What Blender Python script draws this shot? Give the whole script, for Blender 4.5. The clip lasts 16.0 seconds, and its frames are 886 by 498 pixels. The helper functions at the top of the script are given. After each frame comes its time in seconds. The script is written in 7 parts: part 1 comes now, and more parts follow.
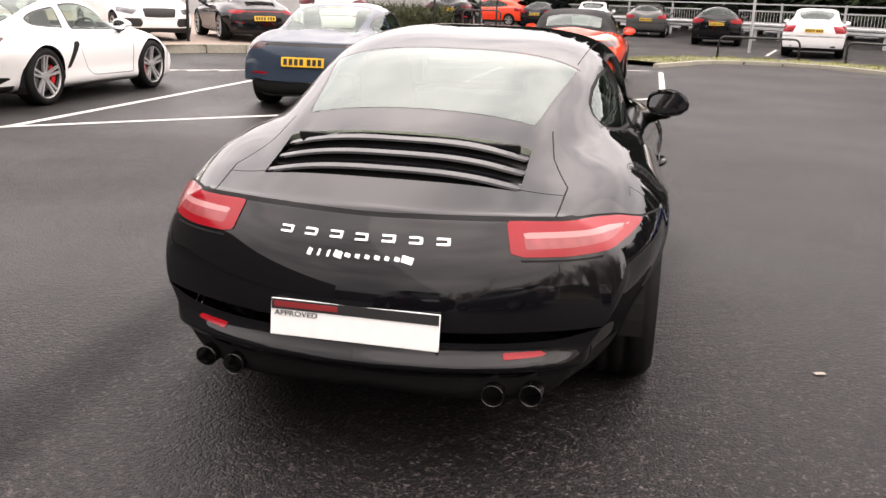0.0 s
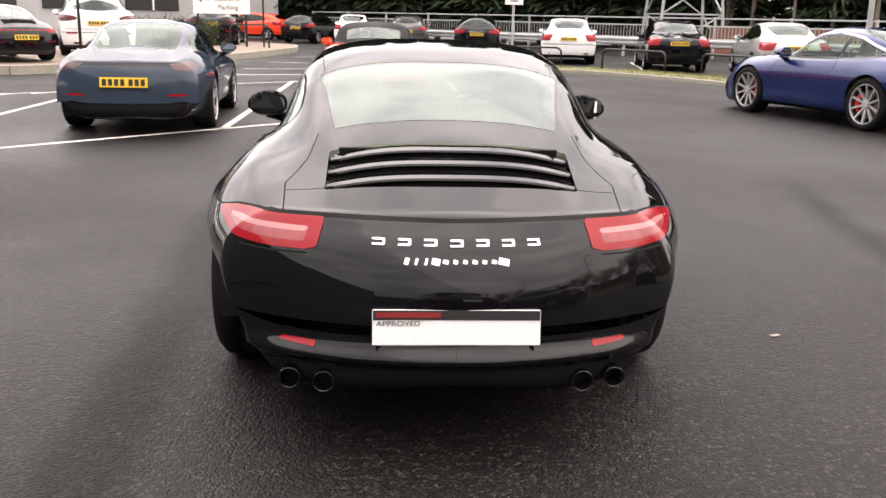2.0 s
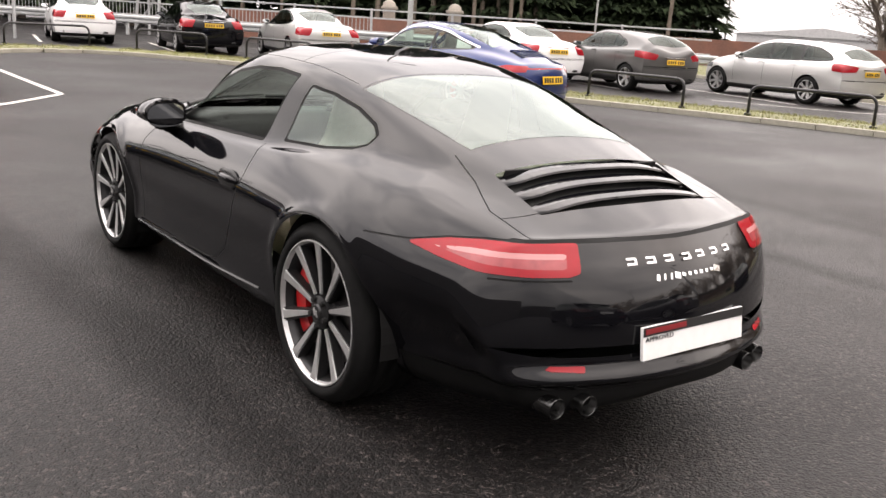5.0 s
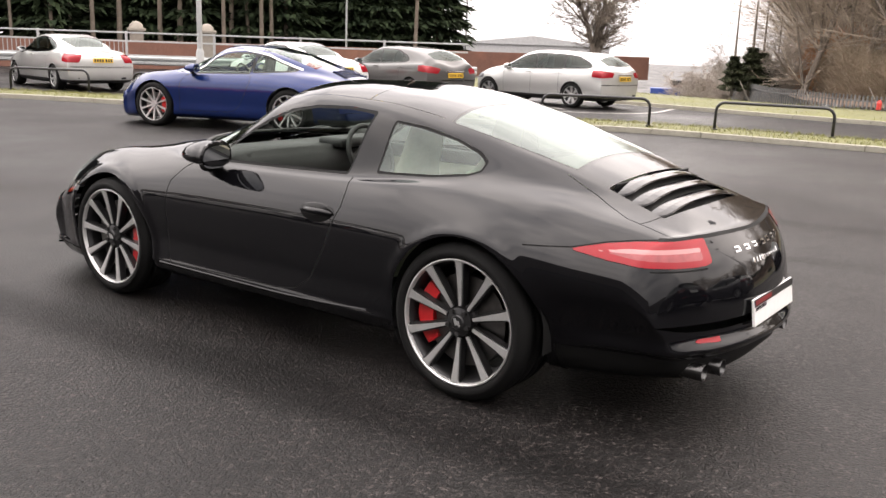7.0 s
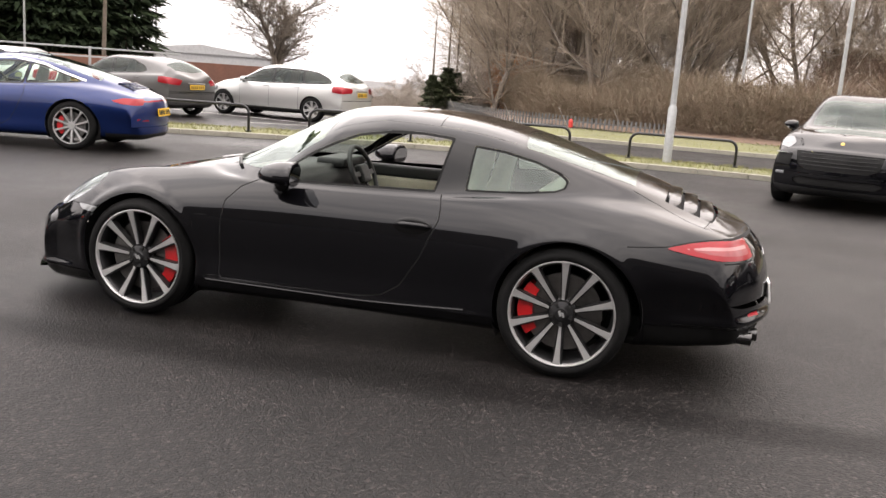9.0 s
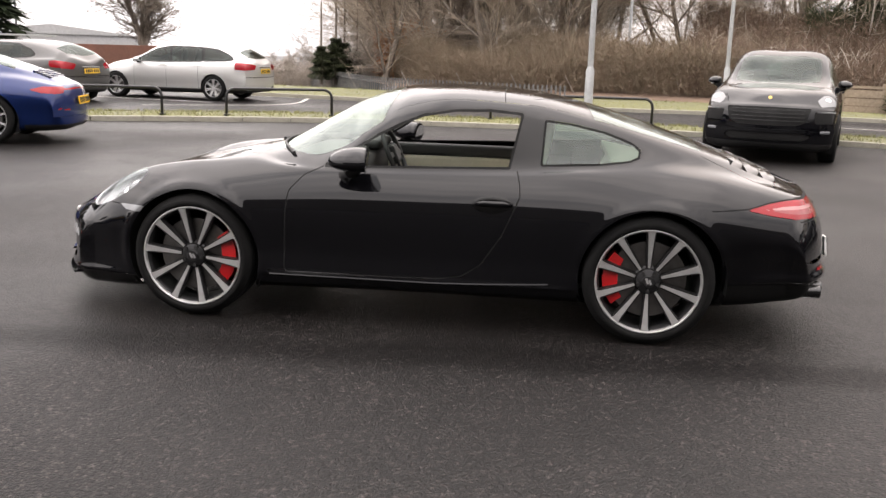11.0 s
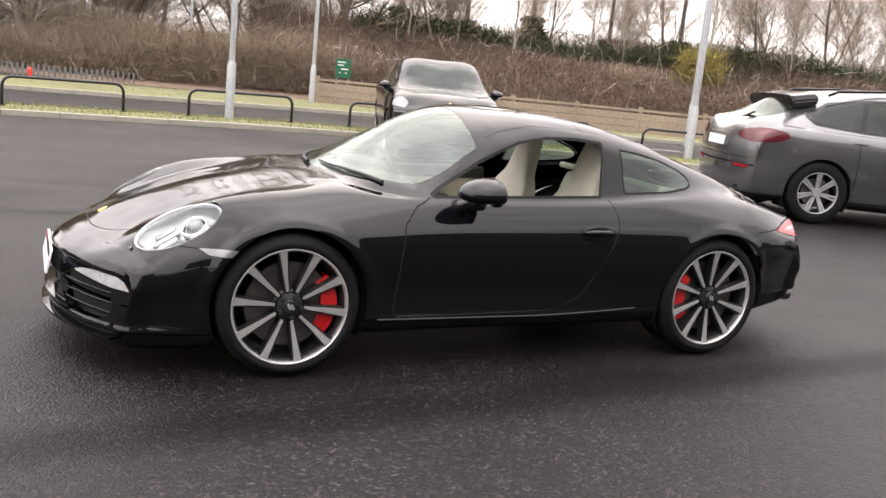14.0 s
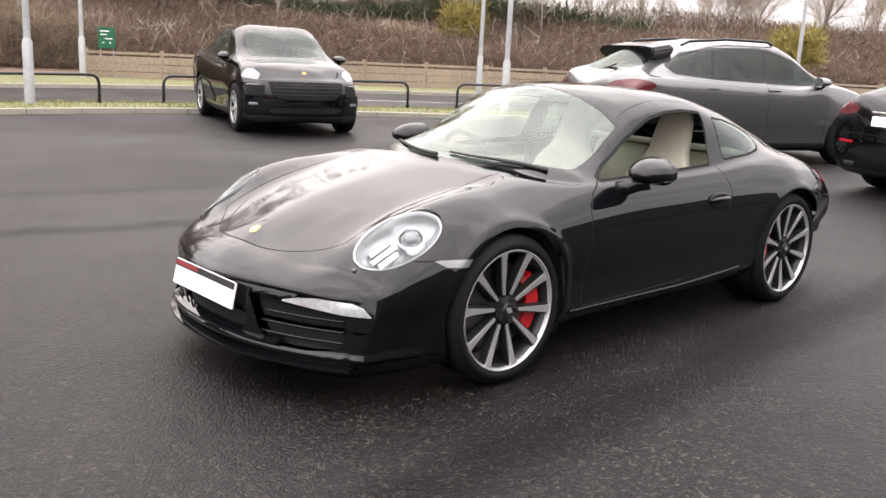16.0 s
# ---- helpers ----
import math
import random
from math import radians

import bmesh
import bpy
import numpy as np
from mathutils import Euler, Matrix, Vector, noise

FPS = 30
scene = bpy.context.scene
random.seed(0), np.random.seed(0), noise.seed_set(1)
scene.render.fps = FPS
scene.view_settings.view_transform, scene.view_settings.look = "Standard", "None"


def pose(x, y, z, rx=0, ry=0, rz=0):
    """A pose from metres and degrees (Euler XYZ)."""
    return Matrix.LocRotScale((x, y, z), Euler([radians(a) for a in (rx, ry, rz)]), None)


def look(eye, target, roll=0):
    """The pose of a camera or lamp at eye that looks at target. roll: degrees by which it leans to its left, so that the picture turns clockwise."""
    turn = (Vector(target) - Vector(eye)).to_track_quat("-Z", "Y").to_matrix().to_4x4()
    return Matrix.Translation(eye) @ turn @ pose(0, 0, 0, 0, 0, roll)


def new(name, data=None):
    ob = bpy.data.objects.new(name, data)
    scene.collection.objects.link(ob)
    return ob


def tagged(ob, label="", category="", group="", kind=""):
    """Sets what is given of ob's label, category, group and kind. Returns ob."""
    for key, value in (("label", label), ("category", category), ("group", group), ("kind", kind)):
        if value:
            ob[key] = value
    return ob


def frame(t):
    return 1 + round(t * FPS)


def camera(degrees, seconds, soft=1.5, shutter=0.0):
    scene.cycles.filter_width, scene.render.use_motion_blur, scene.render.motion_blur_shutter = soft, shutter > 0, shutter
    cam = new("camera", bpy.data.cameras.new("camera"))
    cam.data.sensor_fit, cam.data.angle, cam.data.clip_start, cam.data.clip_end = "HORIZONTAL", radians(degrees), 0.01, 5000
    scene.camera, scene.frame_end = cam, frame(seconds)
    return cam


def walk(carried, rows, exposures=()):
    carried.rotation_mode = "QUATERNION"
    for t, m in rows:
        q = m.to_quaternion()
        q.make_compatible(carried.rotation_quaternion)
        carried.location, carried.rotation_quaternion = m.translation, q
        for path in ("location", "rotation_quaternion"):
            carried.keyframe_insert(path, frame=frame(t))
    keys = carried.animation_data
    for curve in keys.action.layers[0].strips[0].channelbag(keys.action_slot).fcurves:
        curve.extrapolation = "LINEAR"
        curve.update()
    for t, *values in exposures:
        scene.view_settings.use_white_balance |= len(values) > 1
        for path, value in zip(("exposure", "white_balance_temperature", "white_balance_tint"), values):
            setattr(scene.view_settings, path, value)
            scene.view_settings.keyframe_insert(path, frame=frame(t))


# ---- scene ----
cam = camera(52.3, 16.0)
PATH = [
    (0, (0.782, -4.631, 1.393), (0.373, -2.748, 0.856), 1.9),
    (0.5, (0.351, -4.731, 1.376), (0.105, -2.813, 0.866), -0.0),
    (1, (0.129, -4.832, 1.405), (-0.02, -2.906, 0.886), -1.1),
    (1.5, (0.039, -4.869, 1.399), (-0.003, -2.939, 0.879), 0.6),
    (2, (-0.205, -4.864, 1.38), (-0.089, -2.93, 0.883), 1.2),
    (2.5, (-0.643, -4.73, 1.403), (-0.363, -2.806, 0.932), 1.3),
    (3, (-1.171, -4.643, 1.393), (-0.595, -2.8, 0.871), 1.3),
    (3.5, (-1.643, -4.457, 1.39), (-0.903, -2.668, 0.888), -0.2),
    (3.7, (-1.814, -4.378, 1.402), (-0.998, -2.623, 0.897), 1.1),
    (5.8, (-2.773, -3.802, 1.425), (-1.487, -2.347, 0.948), 1.6),
    (6, (-2.908, -3.743, 1.411), (-1.598, -2.306, 0.943), 1.0),
    (6.5, (-3.395, -3.565, 1.459), (-1.941, -2.267, 1.012), 0.7),
    (7, (-3.819, -3.28, 1.462), (-2.242, -2.129, 1.023), 2.0),
    (7.5, (-4.314, -2.994, 1.468), (-2.682, -1.954, 0.965), 0.4),
    (8, (-4.715, -2.596, 1.457), (-2.98, -1.713, 0.997), 1.1),
    (8.2, (-4.862, -2.436, 1.478), (-3.069, -1.656, 1.055), 3.0),
    (10.3, (-5.514, -0.89, 1.471), (-3.573, -0.609, 1.078), 0.6),
    (10.5, (-5.484, -0.831, 1.471), (-3.545, -0.551, 1.068), 0.1),
    (11, (-5.453, -0.71, 1.471), (-3.515, -0.472, 1.04), 1.7),
    (11.5, (-5.432, -0.509, 1.462), (-3.473, -0.399, 1.071), 2.6),
    (12, (-5.441, 0.017, 1.476), (-3.492, -0.044, 1.034), 2.0),
    (12.5, (-5.298, 0.573, 1.453), (-3.354, 0.383, 1.022), 3.3),
    (13, (-5.152, 1.179, 1.452), (-3.233, 0.797, 1.039), 4.6),
    (13.5, (-4.986, 1.765, 1.45), (-3.13, 1.159, 1.019), 4.4),
    (14, (-4.729, 2.333, 1.458), (-2.958, 1.49, 1.07), 5.7),
    (14.5, (-4.429, 2.917, 1.471), (-2.78, 1.886, 1.005), 4.0),
    (15, (-4.059, 3.384, 1.459), (-2.521, 2.184, 1.022), 4.7),
    (15.5, (-3.767, 3.818, 1.461), (-2.314, 2.523, 1.003), 3.2),
    (16, (-3.451, 4.006, 1.446), (-2.013, 2.687, 1.007), 2.9),
]
walk(cam, [(t, look(eye, target, roll)) for t, eye, target, roll in PATH], [(0, 1.83, 7100, 20), (3.7, 1.83, 7050, 19), (7.5, 1.94, 7000, 18), (10.5, 1.78, 6950, 18), (12, 1.82, 6900, 18), (16, 2.03, 6750, 18)])

# ---- world, sun ----
world = bpy.data.worlds.new("overcast_sky")
scene.world = world
world.use_nodes = True
wn, wl = world.node_tree.nodes, world.node_tree.links
wn.clear()
SUN_EL, SUN_ROT = radians(41), radians(112)
w_sky = wn.new("ShaderNodeTexSky")
w_sky.sky_type, w_sky.sun_disc = "NISHITA", False
w_sky.sun_elevation, w_sky.sun_rotation = SUN_EL, SUN_ROT
w_sky.air_density, w_sky.dust_density = 1.0, 4.0
w_co = wn.new("ShaderNodeTexCoord")
w_map = wn.new("ShaderNodeMapping")
w_map.inputs["Scale"].default_value = (1.0, 1.0, 2.6)
w_cloud = wn.new("ShaderNodeTexNoise")
w_cloud.inputs["Scale"].default_value, w_cloud.inputs["Detail"].default_value = 2.0, 7
w_cloud.inputs["Roughness"].default_value = 0.58
w_ramp = wn.new("ShaderNodeValToRGB")
w_ramp.color_ramp.elements[0].position, w_ramp.color_ramp.elements[0].color = 0.34, (7.45, 7.7, 8.0, 1)
w_ramp.color_ramp.elements[1].position, w_ramp.color_ramp.elements[1].color = 0.64, (14.7, 14.7, 14.5, 1)
w_mix = wn.new("ShaderNodeMix")
w_mix.data_type = "RGBA"
w_mix.inputs["Factor"].default_value = 0.93
w_bg = wn.new("ShaderNodeBackground")
w_bg.inputs["Strength"].default_value = 0.082
w_out = wn.new("ShaderNodeOutputWorld")
wl.new(w_co.outputs["Generated"], w_map.inputs["Vector"])
wl.new(w_map.outputs["Vector"], w_cloud.inputs["Vector"])
wl.new(w_cloud.outputs["Fac"], w_ramp.inputs["Fac"])
wl.new(w_sky.outputs["Color"], w_mix.inputs["A"])
# an overcast sky grows brighter from the horizon to the zenith
w_sep, w_grad, w_scale = wn.new("ShaderNodeSeparateXYZ"), wn.new("ShaderNodeMapRange"), wn.new("ShaderNodeVectorMath")
w_scale.operation = "SCALE"
w_grad.inputs["From Min"].default_value, w_grad.inputs["From Max"].default_value = 0.0, 1.0
w_grad.inputs["To Min"].default_value, w_grad.inputs["To Max"].default_value = 0.45, 1.26
wl.new(w_co.outputs["Generated"], w_sep.inputs["Vector"])
wl.new(w_sep.outputs["Z"], w_grad.inputs["Value"])
wl.new(w_ramp.outputs["Color"], w_scale.inputs[0])
# and is brighter to the north
w_dot, w_glow, w_mul = wn.new("ShaderNodeVectorMath"), wn.new("ShaderNodeMapRange"), wn.new("ShaderNodeMath")
w_dot.operation, w_mul.operation = "DOT_PRODUCT", "MULTIPLY"
w_dot.inputs[1].default_value = (0.20, 0.98, 0.0)
w_glow.inputs["From Min"].default_value, w_glow.inputs["From Max"].default_value = -1.0, 1.0
w_glow.inputs["To Min"].default_value, w_glow.inputs["To Max"].default_value = 0.66, 1.36
wl.new(w_co.outputs["Generated"], w_dot.inputs[0])
wl.new(w_dot.outputs["Value"], w_glow.inputs["Value"])
wl.new(w_glow.outputs["Result"], w_mul.inputs[0])
wl.new(w_grad.outputs["Result"], w_mul.inputs[1])
wl.new(w_mul.outputs["Value"], w_scale.inputs["Scale"])
wl.new(w_scale.outputs["Vector"], w_mix.inputs["B"])
wl.new(w_mix.outputs["Result"], w_bg.inputs["Color"])
wl.new(w_bg.outputs["Background"], w_out.inputs["Surface"])
sun = new("sun", bpy.data.lights.new("sun", "SUN"))
sun.data.energy, sun.data.angle, sun.data.color = 0.52, radians(120), (1.0, 0.95, 0.88)
sun.matrix_world = look((20, -8, 19), (0, 0, 0))


# ---- materials ----
def shader(name):
    m = bpy.data.materials.new(name)
    m.use_nodes = True
    return m, m.node_tree.nodes, m.node_tree.links, m.node_tree.nodes["Principled BSDF"]


def mat(name, colour, rough=0.5, metal=0.0, coat=0.0, vary=0.12, scale=30.0, bump=0.0, bump_scale=200.0, spec=0.5, wear=0.0):
    """A surface whose colour and gloss vary at two scales."""
    m, n, l, p = shader(name)
    p.inputs["Metallic"].default_value = metal
    p.inputs["Specular IOR Level"].default_value = spec
    p.inputs["Coat Weight"].default_value, p.inputs["Coat Roughness"].default_value = coat, 0.03
    co = n.new("ShaderNodeTexCoord")
    fine, broad = n.new("ShaderNodeTexNoise"), n.new("ShaderNodeTexNoise")
    fine.inputs["Scale"].default_value, fine.inputs["Detail"].default_value = scale, 6
    broad.inputs["Scale"].default_value, broad.inputs["Detail"].default_value = scale / 14, 4
    add = n.new("ShaderNodeMath")
    add.operation = "ADD"
    ramp = n.new("ShaderNodeMapRange")
    ramp.inputs["From Min"].default_value, ramp.inputs["From Max"].default_value = 0.65, 1.35
    ramp.inputs["To Min"].default_value, ramp.inputs["To Max"].default_value = 1 - vary, 1 + vary
    mul = n.new("ShaderNodeMix")
    mul.data_type, mul.blend_type = "RGBA", "MULTIPLY"
    mul.inputs["Factor"].default_value = 1.0
    mul.inputs["A"].default_value = (*colour, 1)
    for t in (fine, broad):
        l.new(co.outputs["Object"], t.inputs["Vector"])
    l.new(fine.outputs["Fac"], add.inputs[0])
    l.new(broad.outputs["Fac"], add.inputs[1])
    l.new(add.outputs[0], ramp.inputs["Value"])
    l.new(ramp.outputs["Result"], mul.inputs["B"])
    l.new(mul.outputs["Result"], p.inputs["Base Color"])
    r = n.new("ShaderNodeMapRange")
    r.inputs["From Min"].default_value, r.inputs["From Max"].default_value = 0.3, 0.7
    r.inputs["To Min"].default_value, r.inputs["To Max"].default_value = rough * (1 - vary), min(1, rough * (1 + vary) + wear)
    l.new(broad.outputs["Fac"], r.inputs["Value"])
    l.new(r.outputs["Result"], p.inputs["Roughness"])
    if bump:
        b = n.new("ShaderNodeBump")
        b.inputs["Strength"].default_value, b.inputs["Distance"].default_value = bump, 0.01
        t = n.new("ShaderNodeTexNoise")
        t.inputs["Scale"].default_value, t.inputs["Detail"].default_value = bump_scale, 4
        l.new(co.outputs["Object"], t.inputs["Vector"])
        l.new(t.outputs["Fac"], b.inputs["Height"])
        l.new(b.outputs["Normal"], p.inputs["Normal"])
    return m


def stems(name, *colours, rough=0.95):
    """Leaves, stems and twigs whose colour differs from piece to piece."""
    m, n, l, p = shader(name)
    geo, ramp = n.new("ShaderNodeNewGeometry"), n.new("ShaderNodeValToRGB")
    e = ramp.color_ramp.elements
    e[0].color, e[1].color = (*colours[0], 1), (*colours[-1], 1)
    for k, c in enumerate(colours[1:-1]):
        e.new((k + 1) / (len(colours) - 1)).color = (*c, 1)
    l.new(geo.outputs["Random Per Island"], ramp.inputs["Fac"])
    l.new(ramp.outputs["Color"], p.inputs["Base Color"])
    p.inputs["Roughness"].default_value = rough
    p.inputs["Specular IOR Level"].default_value = 0.2
    return m


def paint(name, colour, flake=0.0, rough=0.35, coat=1.0, film=1.0):
    """Car paint: a base coat, with or without metal flake, under clear lacquer."""
    m, n, l, p = shader(name)
    p.inputs["Metallic"].default_value = flake
    p.inputs["Roughness"].default_value = rough
    p.inputs["Specular IOR Level"].default_value = 0.08 if max(colour) > 0.08 else 0.0
    p.inputs["Coat Weight"].default_value, p.inputs["Coat Roughness"].default_value = coat, 0.015
    p.inputs["Coat IOR"].default_value = 1.43
    co, t, dirt = n.new("ShaderNodeTexCoord"), n.new("ShaderNodeTexNoise"), n.new("ShaderNodeTexNoise")
    t.inputs["Scale"].default_value, t.inputs["Detail"].default_value = 900, 2
    dirt.inputs["Scale"].default_value, dirt.inputs["Detail"].default_value = 2.5, 8
    mx = n.new("ShaderNodeMix")
    mx.data_type = "RGBA"
    mx.inputs["A"].default_value = (*[c * 0.75 for c in colour], 1)
    mx.inputs["B"].default_value = (*[min(1, c * 1.25) for c in colour], 1)
    l.new(co.outputs["Object"], t.inputs["Vector"])
    l.new(co.outputs["Object"], dirt.inputs["Vector"])
    l.new(t.outputs["Fac"], mx.inputs["Factor"])
    l.new(mx.outputs["Result"], p.inputs["Base Color"])
    r = n.new("ShaderNodeMapRange")
    r.inputs["From Min"].default_value, r.inputs["From Max"].default_value = 0.35, 0.75
    r.inputs["To Min"].default_value, r.inputs["To Max"].default_value = 0.03 * film, 0.085 * film
    l.new(dirt.outputs["Fac"], r.inputs["Value"])
    l.new(r.outputs["Result"], p.inputs["Coat Roughness"])
    return m


def glass(name, tint, ior=1.5, coat=0.0, rough=0.01):
    """A thin pane: clear, tinted, with the mirror image that its gloss gives."""
    m, n, l, p = shader(name)
    n.remove(p)
    out = n["Material Output"]
    clear, gloss, mix, face = n.new("ShaderNodeBsdfTransparent"), n.new("ShaderNodeBsdfGlossy"), n.new("ShaderNodeMixShader"), n.new("ShaderNodeLayerWeight")
    clear.inputs["Color"].default_value = (*tint, 1)
    gloss.inputs["Roughness"].default_value = rough
    gloss.inputs["Color"].default_value = (0.90, 0.99, 0.95, 1)
    f0 = coat or 0.012
    grow_, scale_ = n.new("ShaderNodeMath"), n.new("ShaderNodeMath")
    grow_.operation, scale_.operation = "POWER", "MULTIPLY_ADD"
    grow_.inputs[1].default_value = 5.0
    scale_.inputs[1].default_value, scale_.inputs[2].default_value = 1 - f0, f0
    l.new(face.outputs["Facing"], grow_.inputs[0])
    l.new(grow_.outputs[0], scale_.inputs[0])
    l.new(scale_.outputs[0], mix.inputs["Fac"])
    l.new(clear.outputs[0], mix.inputs[1])
    l.new(gloss.outputs[0], mix.inputs[2])
    l.new(mix.outputs[0], out.inputs["Surface"])
    return m


def asphalt_material():
    """Rolled tarmac: stones of differing grey in dark binder, damp patches, scuffs."""
    m, n, l, p = shader("asphalt")
    co = n.new("ShaderNodeTexCoord")
    stones, small, patch, streak = (n.new("ShaderNodeTexVoronoi"), n.new("ShaderNodeTexVoronoi"), n.new("ShaderNodeTexNoise"), n.new("ShaderNodeTexNoise"))
    stones.inputs["Scale"].default_value, small.inputs["Scale"].default_value = 62, 130
    for t, s, d in ((patch, 0.28, 6), (streak, 1.3, 7)):
        t.inputs["Scale"].default_value, t.inputs["Detail"].default_value = s, d
    for t in (stones, small, patch, streak):
        l.new(co.outputs["Object"], t.inputs["Vector"])
    sep = n.new("ShaderNodeSeparateColor")
    sep2 = n.new("ShaderNodeSeparateColor")
    l.new(stones.outputs["Color"], sep.inputs["Color"])
    l.new(small.outputs["Color"], sep2.inputs["Color"])
    mean = n.new("ShaderNodeMath")
    mean.operation = "MULTIPLY"
    l.new(sep.outputs["Red"], mean.inputs[0])
    l.new(sep2.outputs["Green"], mean.inputs[1])
    a = n.new("ShaderNodeValToRGB")
    e = a.color_ramp.elements
    e[0].position, e[0].color = 0.0, (0.0016, 0.0014, 0.0013, 1)
    e[1].position, e[1].color = 0.95, (0.062, 0.0516, 0.0486, 1)
    e.new(0.45).color = (0.0066, 0.0054, 0.0051, 1)
    l.new(mean.outputs[0], a.inputs["Fac"])
    b = n.new("ShaderNodeMix")
    b.data_type, b.blend_type = "RGBA", "MULTIPLY"
    b.inputs["Factor"].default_value = 1.0
    r = n.new("ShaderNodeMapRange")
    r.inputs["From Min"].default_value, r.inputs["From Max"].default_value = 0.75, 1.25
    r.inputs["To Min"].default_value, r.inputs["To Max"].default_value = 0.62, 1.45
    s = n.new("ShaderNodeMath")
    s.operation = "ADD"
    l.new(patch.outputs["Fac"], s.inputs[0])
    l.new(streak.outputs["Fac"], s.inputs[1])
    l.new(s.outputs[0], r.inputs["Value"])
    l.new(a.outputs["Color"], b.inputs["A"])
    l.new(r.outputs["Result"], b.inputs["B"])
    # damp tyre tracks: bands along y with ragged edges, (middle x, lean, curve, half width, from y, to y)
    axes = n.new("ShaderNodeSeparateXYZ")
    l.new(co.outputs["Object"], axes.inputs["Vector"])

    def calc(op, q0, q1, q2=None, clamp=False):
        k = n.new("ShaderNodeMath")
        k.operation, k.use_clamp = op, clamp
        for i, q in enumerate((q0, q1, q2)):
            if isinstance(q, (int, float)):
                k.inputs[i].default_value = q
            elif q is not None:
                l.new(q, k.inputs[i])
        return k.outputs[0]

    x, y = axes.outputs["X"], axes.outputs["Y"]
    ragged = calc("MULTIPLY_ADD", streak.outputs["Fac"], 0.36, -0.18)
    wet = None
    for x0, lean, bow, half, y0, y1, deep in ((-1.285, -0.060, 0.0, 0.16, -4.6, 6.5, 0.50), (2.93, 0.02, 0.05, 0.13, -2.4, 3.4, 0.55), (4.55, 0.05, 0.06, 0.12, -3.0, 4.6, 0.35)):
        mid = calc("MULTIPLY_ADD", calc("MULTIPLY_ADD", y, bow, lean), y, x0)
        off = calc("ABSOLUTE", calc("ADD", calc("SUBTRACT", x, mid), ragged), 0.0)
        across = calc("MULTIPLY_ADD", off, -1 / 0.16, (half + 0.08) / 0.16, True)
        near = calc("MULTIPLY_ADD", calc("ABSOLUTE", calc("SUBTRACT", y, (y0 + y1) / 2), 0.0), -0.8, (y1 - y0) * 0.4, True)
        track = calc("MULTIPLY", calc("MULTIPLY", across, near), deep)
        wet = track if wet is None else calc("MAXIMUM", wet, track)
    soak = n.new("ShaderNodeMix")
    soak.data_type, soak.blend_type = "RGBA", "MULTIPLY"
    soak.inputs["B"].default_value = (0.25, 0.25, 0.26, 1)
    l.new(wet, soak.inputs["Factor"])
    l.new(b.outputs["Result"], soak.inputs["A"])
    l.new(soak.outputs["Result"], p.inputs["Base Color"])
    l.new(calc("MULTIPLY_ADD", wet, -0.20, 0.26), p.inputs["Specular IOR Level"])
    rr = n.new("ShaderNodeMapRange")
    rr.inputs["From Min"].default_value, rr.inputs["From Max"].default_value = 0.35, 0.65
    rr.inputs["To Min"].default_value, rr.inputs["To Max"].default_value = 0.40, 0.62
    l.new(patch.outputs["Fac"], rr.inputs["Value"])
    l.new(rr.outputs["Result"], p.inputs["Roughness"])
    h = n.new("ShaderNodeMath")
    h.operation = "ADD"
    l.new(stones.outputs["Distance"], h.inputs[0])
    l.new(small.outputs["Distance"], h.inputs[1])
    bp = n.new("ShaderNodeBump")
    bp.inputs["Strength"].default_value, bp.inputs["Distance"].default_value = 0.85, 0.0045
    bp.invert = True
    l.new(h.outputs[0], bp.inputs["Height"])
    l.new(bp.outputs["Normal"], p.inputs["Normal"])
    return m


M_ASPHALT = asphalt_material()
M_BLACK = paint("black_paint", (0.0036, 0.0036, 0.0046), 0.0, 0.4, film=0.7)
M_BLUE = paint("blue_paint", (0.004, 0.017, 0.092), 0.3, 0.35)
M_GREYBLUE = paint("graphite_blue_paint", (0.030, 0.045, 0.067), 0.0, 0.42)
M_RED = paint("orange_red_paint", (0.85, 0.055, 0.016), 0.0, 0.4)
M_WHITE = paint("white_paint", (0.82, 0.82, 0.81), 0.0, 0.4)
M_SILVER = paint("silver_paint", (0.50, 0.50, 0.49), 0.6, 0.4)
M_GREY = paint("grey_paint", (0.155, 0.155, 0.157), 0.75, 0.24)
M_MIDGREY = paint("mid_grey_paint", (0.085, 0.083, 0.081), 0.4, 0.4)
M_PLASTIC = mat("black_plastic", (0.012, 0.012, 0.012), 0.55, bump=0.1)
M_TRIM = mat("gloss_black_trim", (0.005, 0.005, 0.005), 0.16, vary=0.05, spec=0.35)
M_RUBBER = mat("tyre_rubber", (0.006, 0.006, 0.006), 0.8, vary=0.25, scale=40, bump=0.2, spec=0.2)
M_UNDER = mat("dull_black_plastic", (0.006, 0.006, 0.006), 0.7, vary=0.2, spec=0.2)
M_GAP = mat("panel_gap", (0.002, 0.002, 0.002), 0.9)
M_RIM = mat("machined_alloy", (0.54, 0.54, 0.535), 0.36, 0.7, vary=0.10)
M_RIMDARK = mat("dark_alloy", (0.030, 0.030, 0.031), 0.38, 0.6)
M_RIMSILVER = mat("silver_alloy", (0.41, 0.41, 0.41), 0.38, 0.5)
M_DISC = mat("brake_disc_steel", (0.16, 0.155, 0.15), 0.4, 1.0, vary=0.2)
M_CALIPER = mat("red_caliper", (0.50, 0.010, 0.012), 0.3, coat=0.6)
M_CHROME = mat("chrome", (0.85, 0.85, 0.86), 0.08, 1.0, vary=0.02)
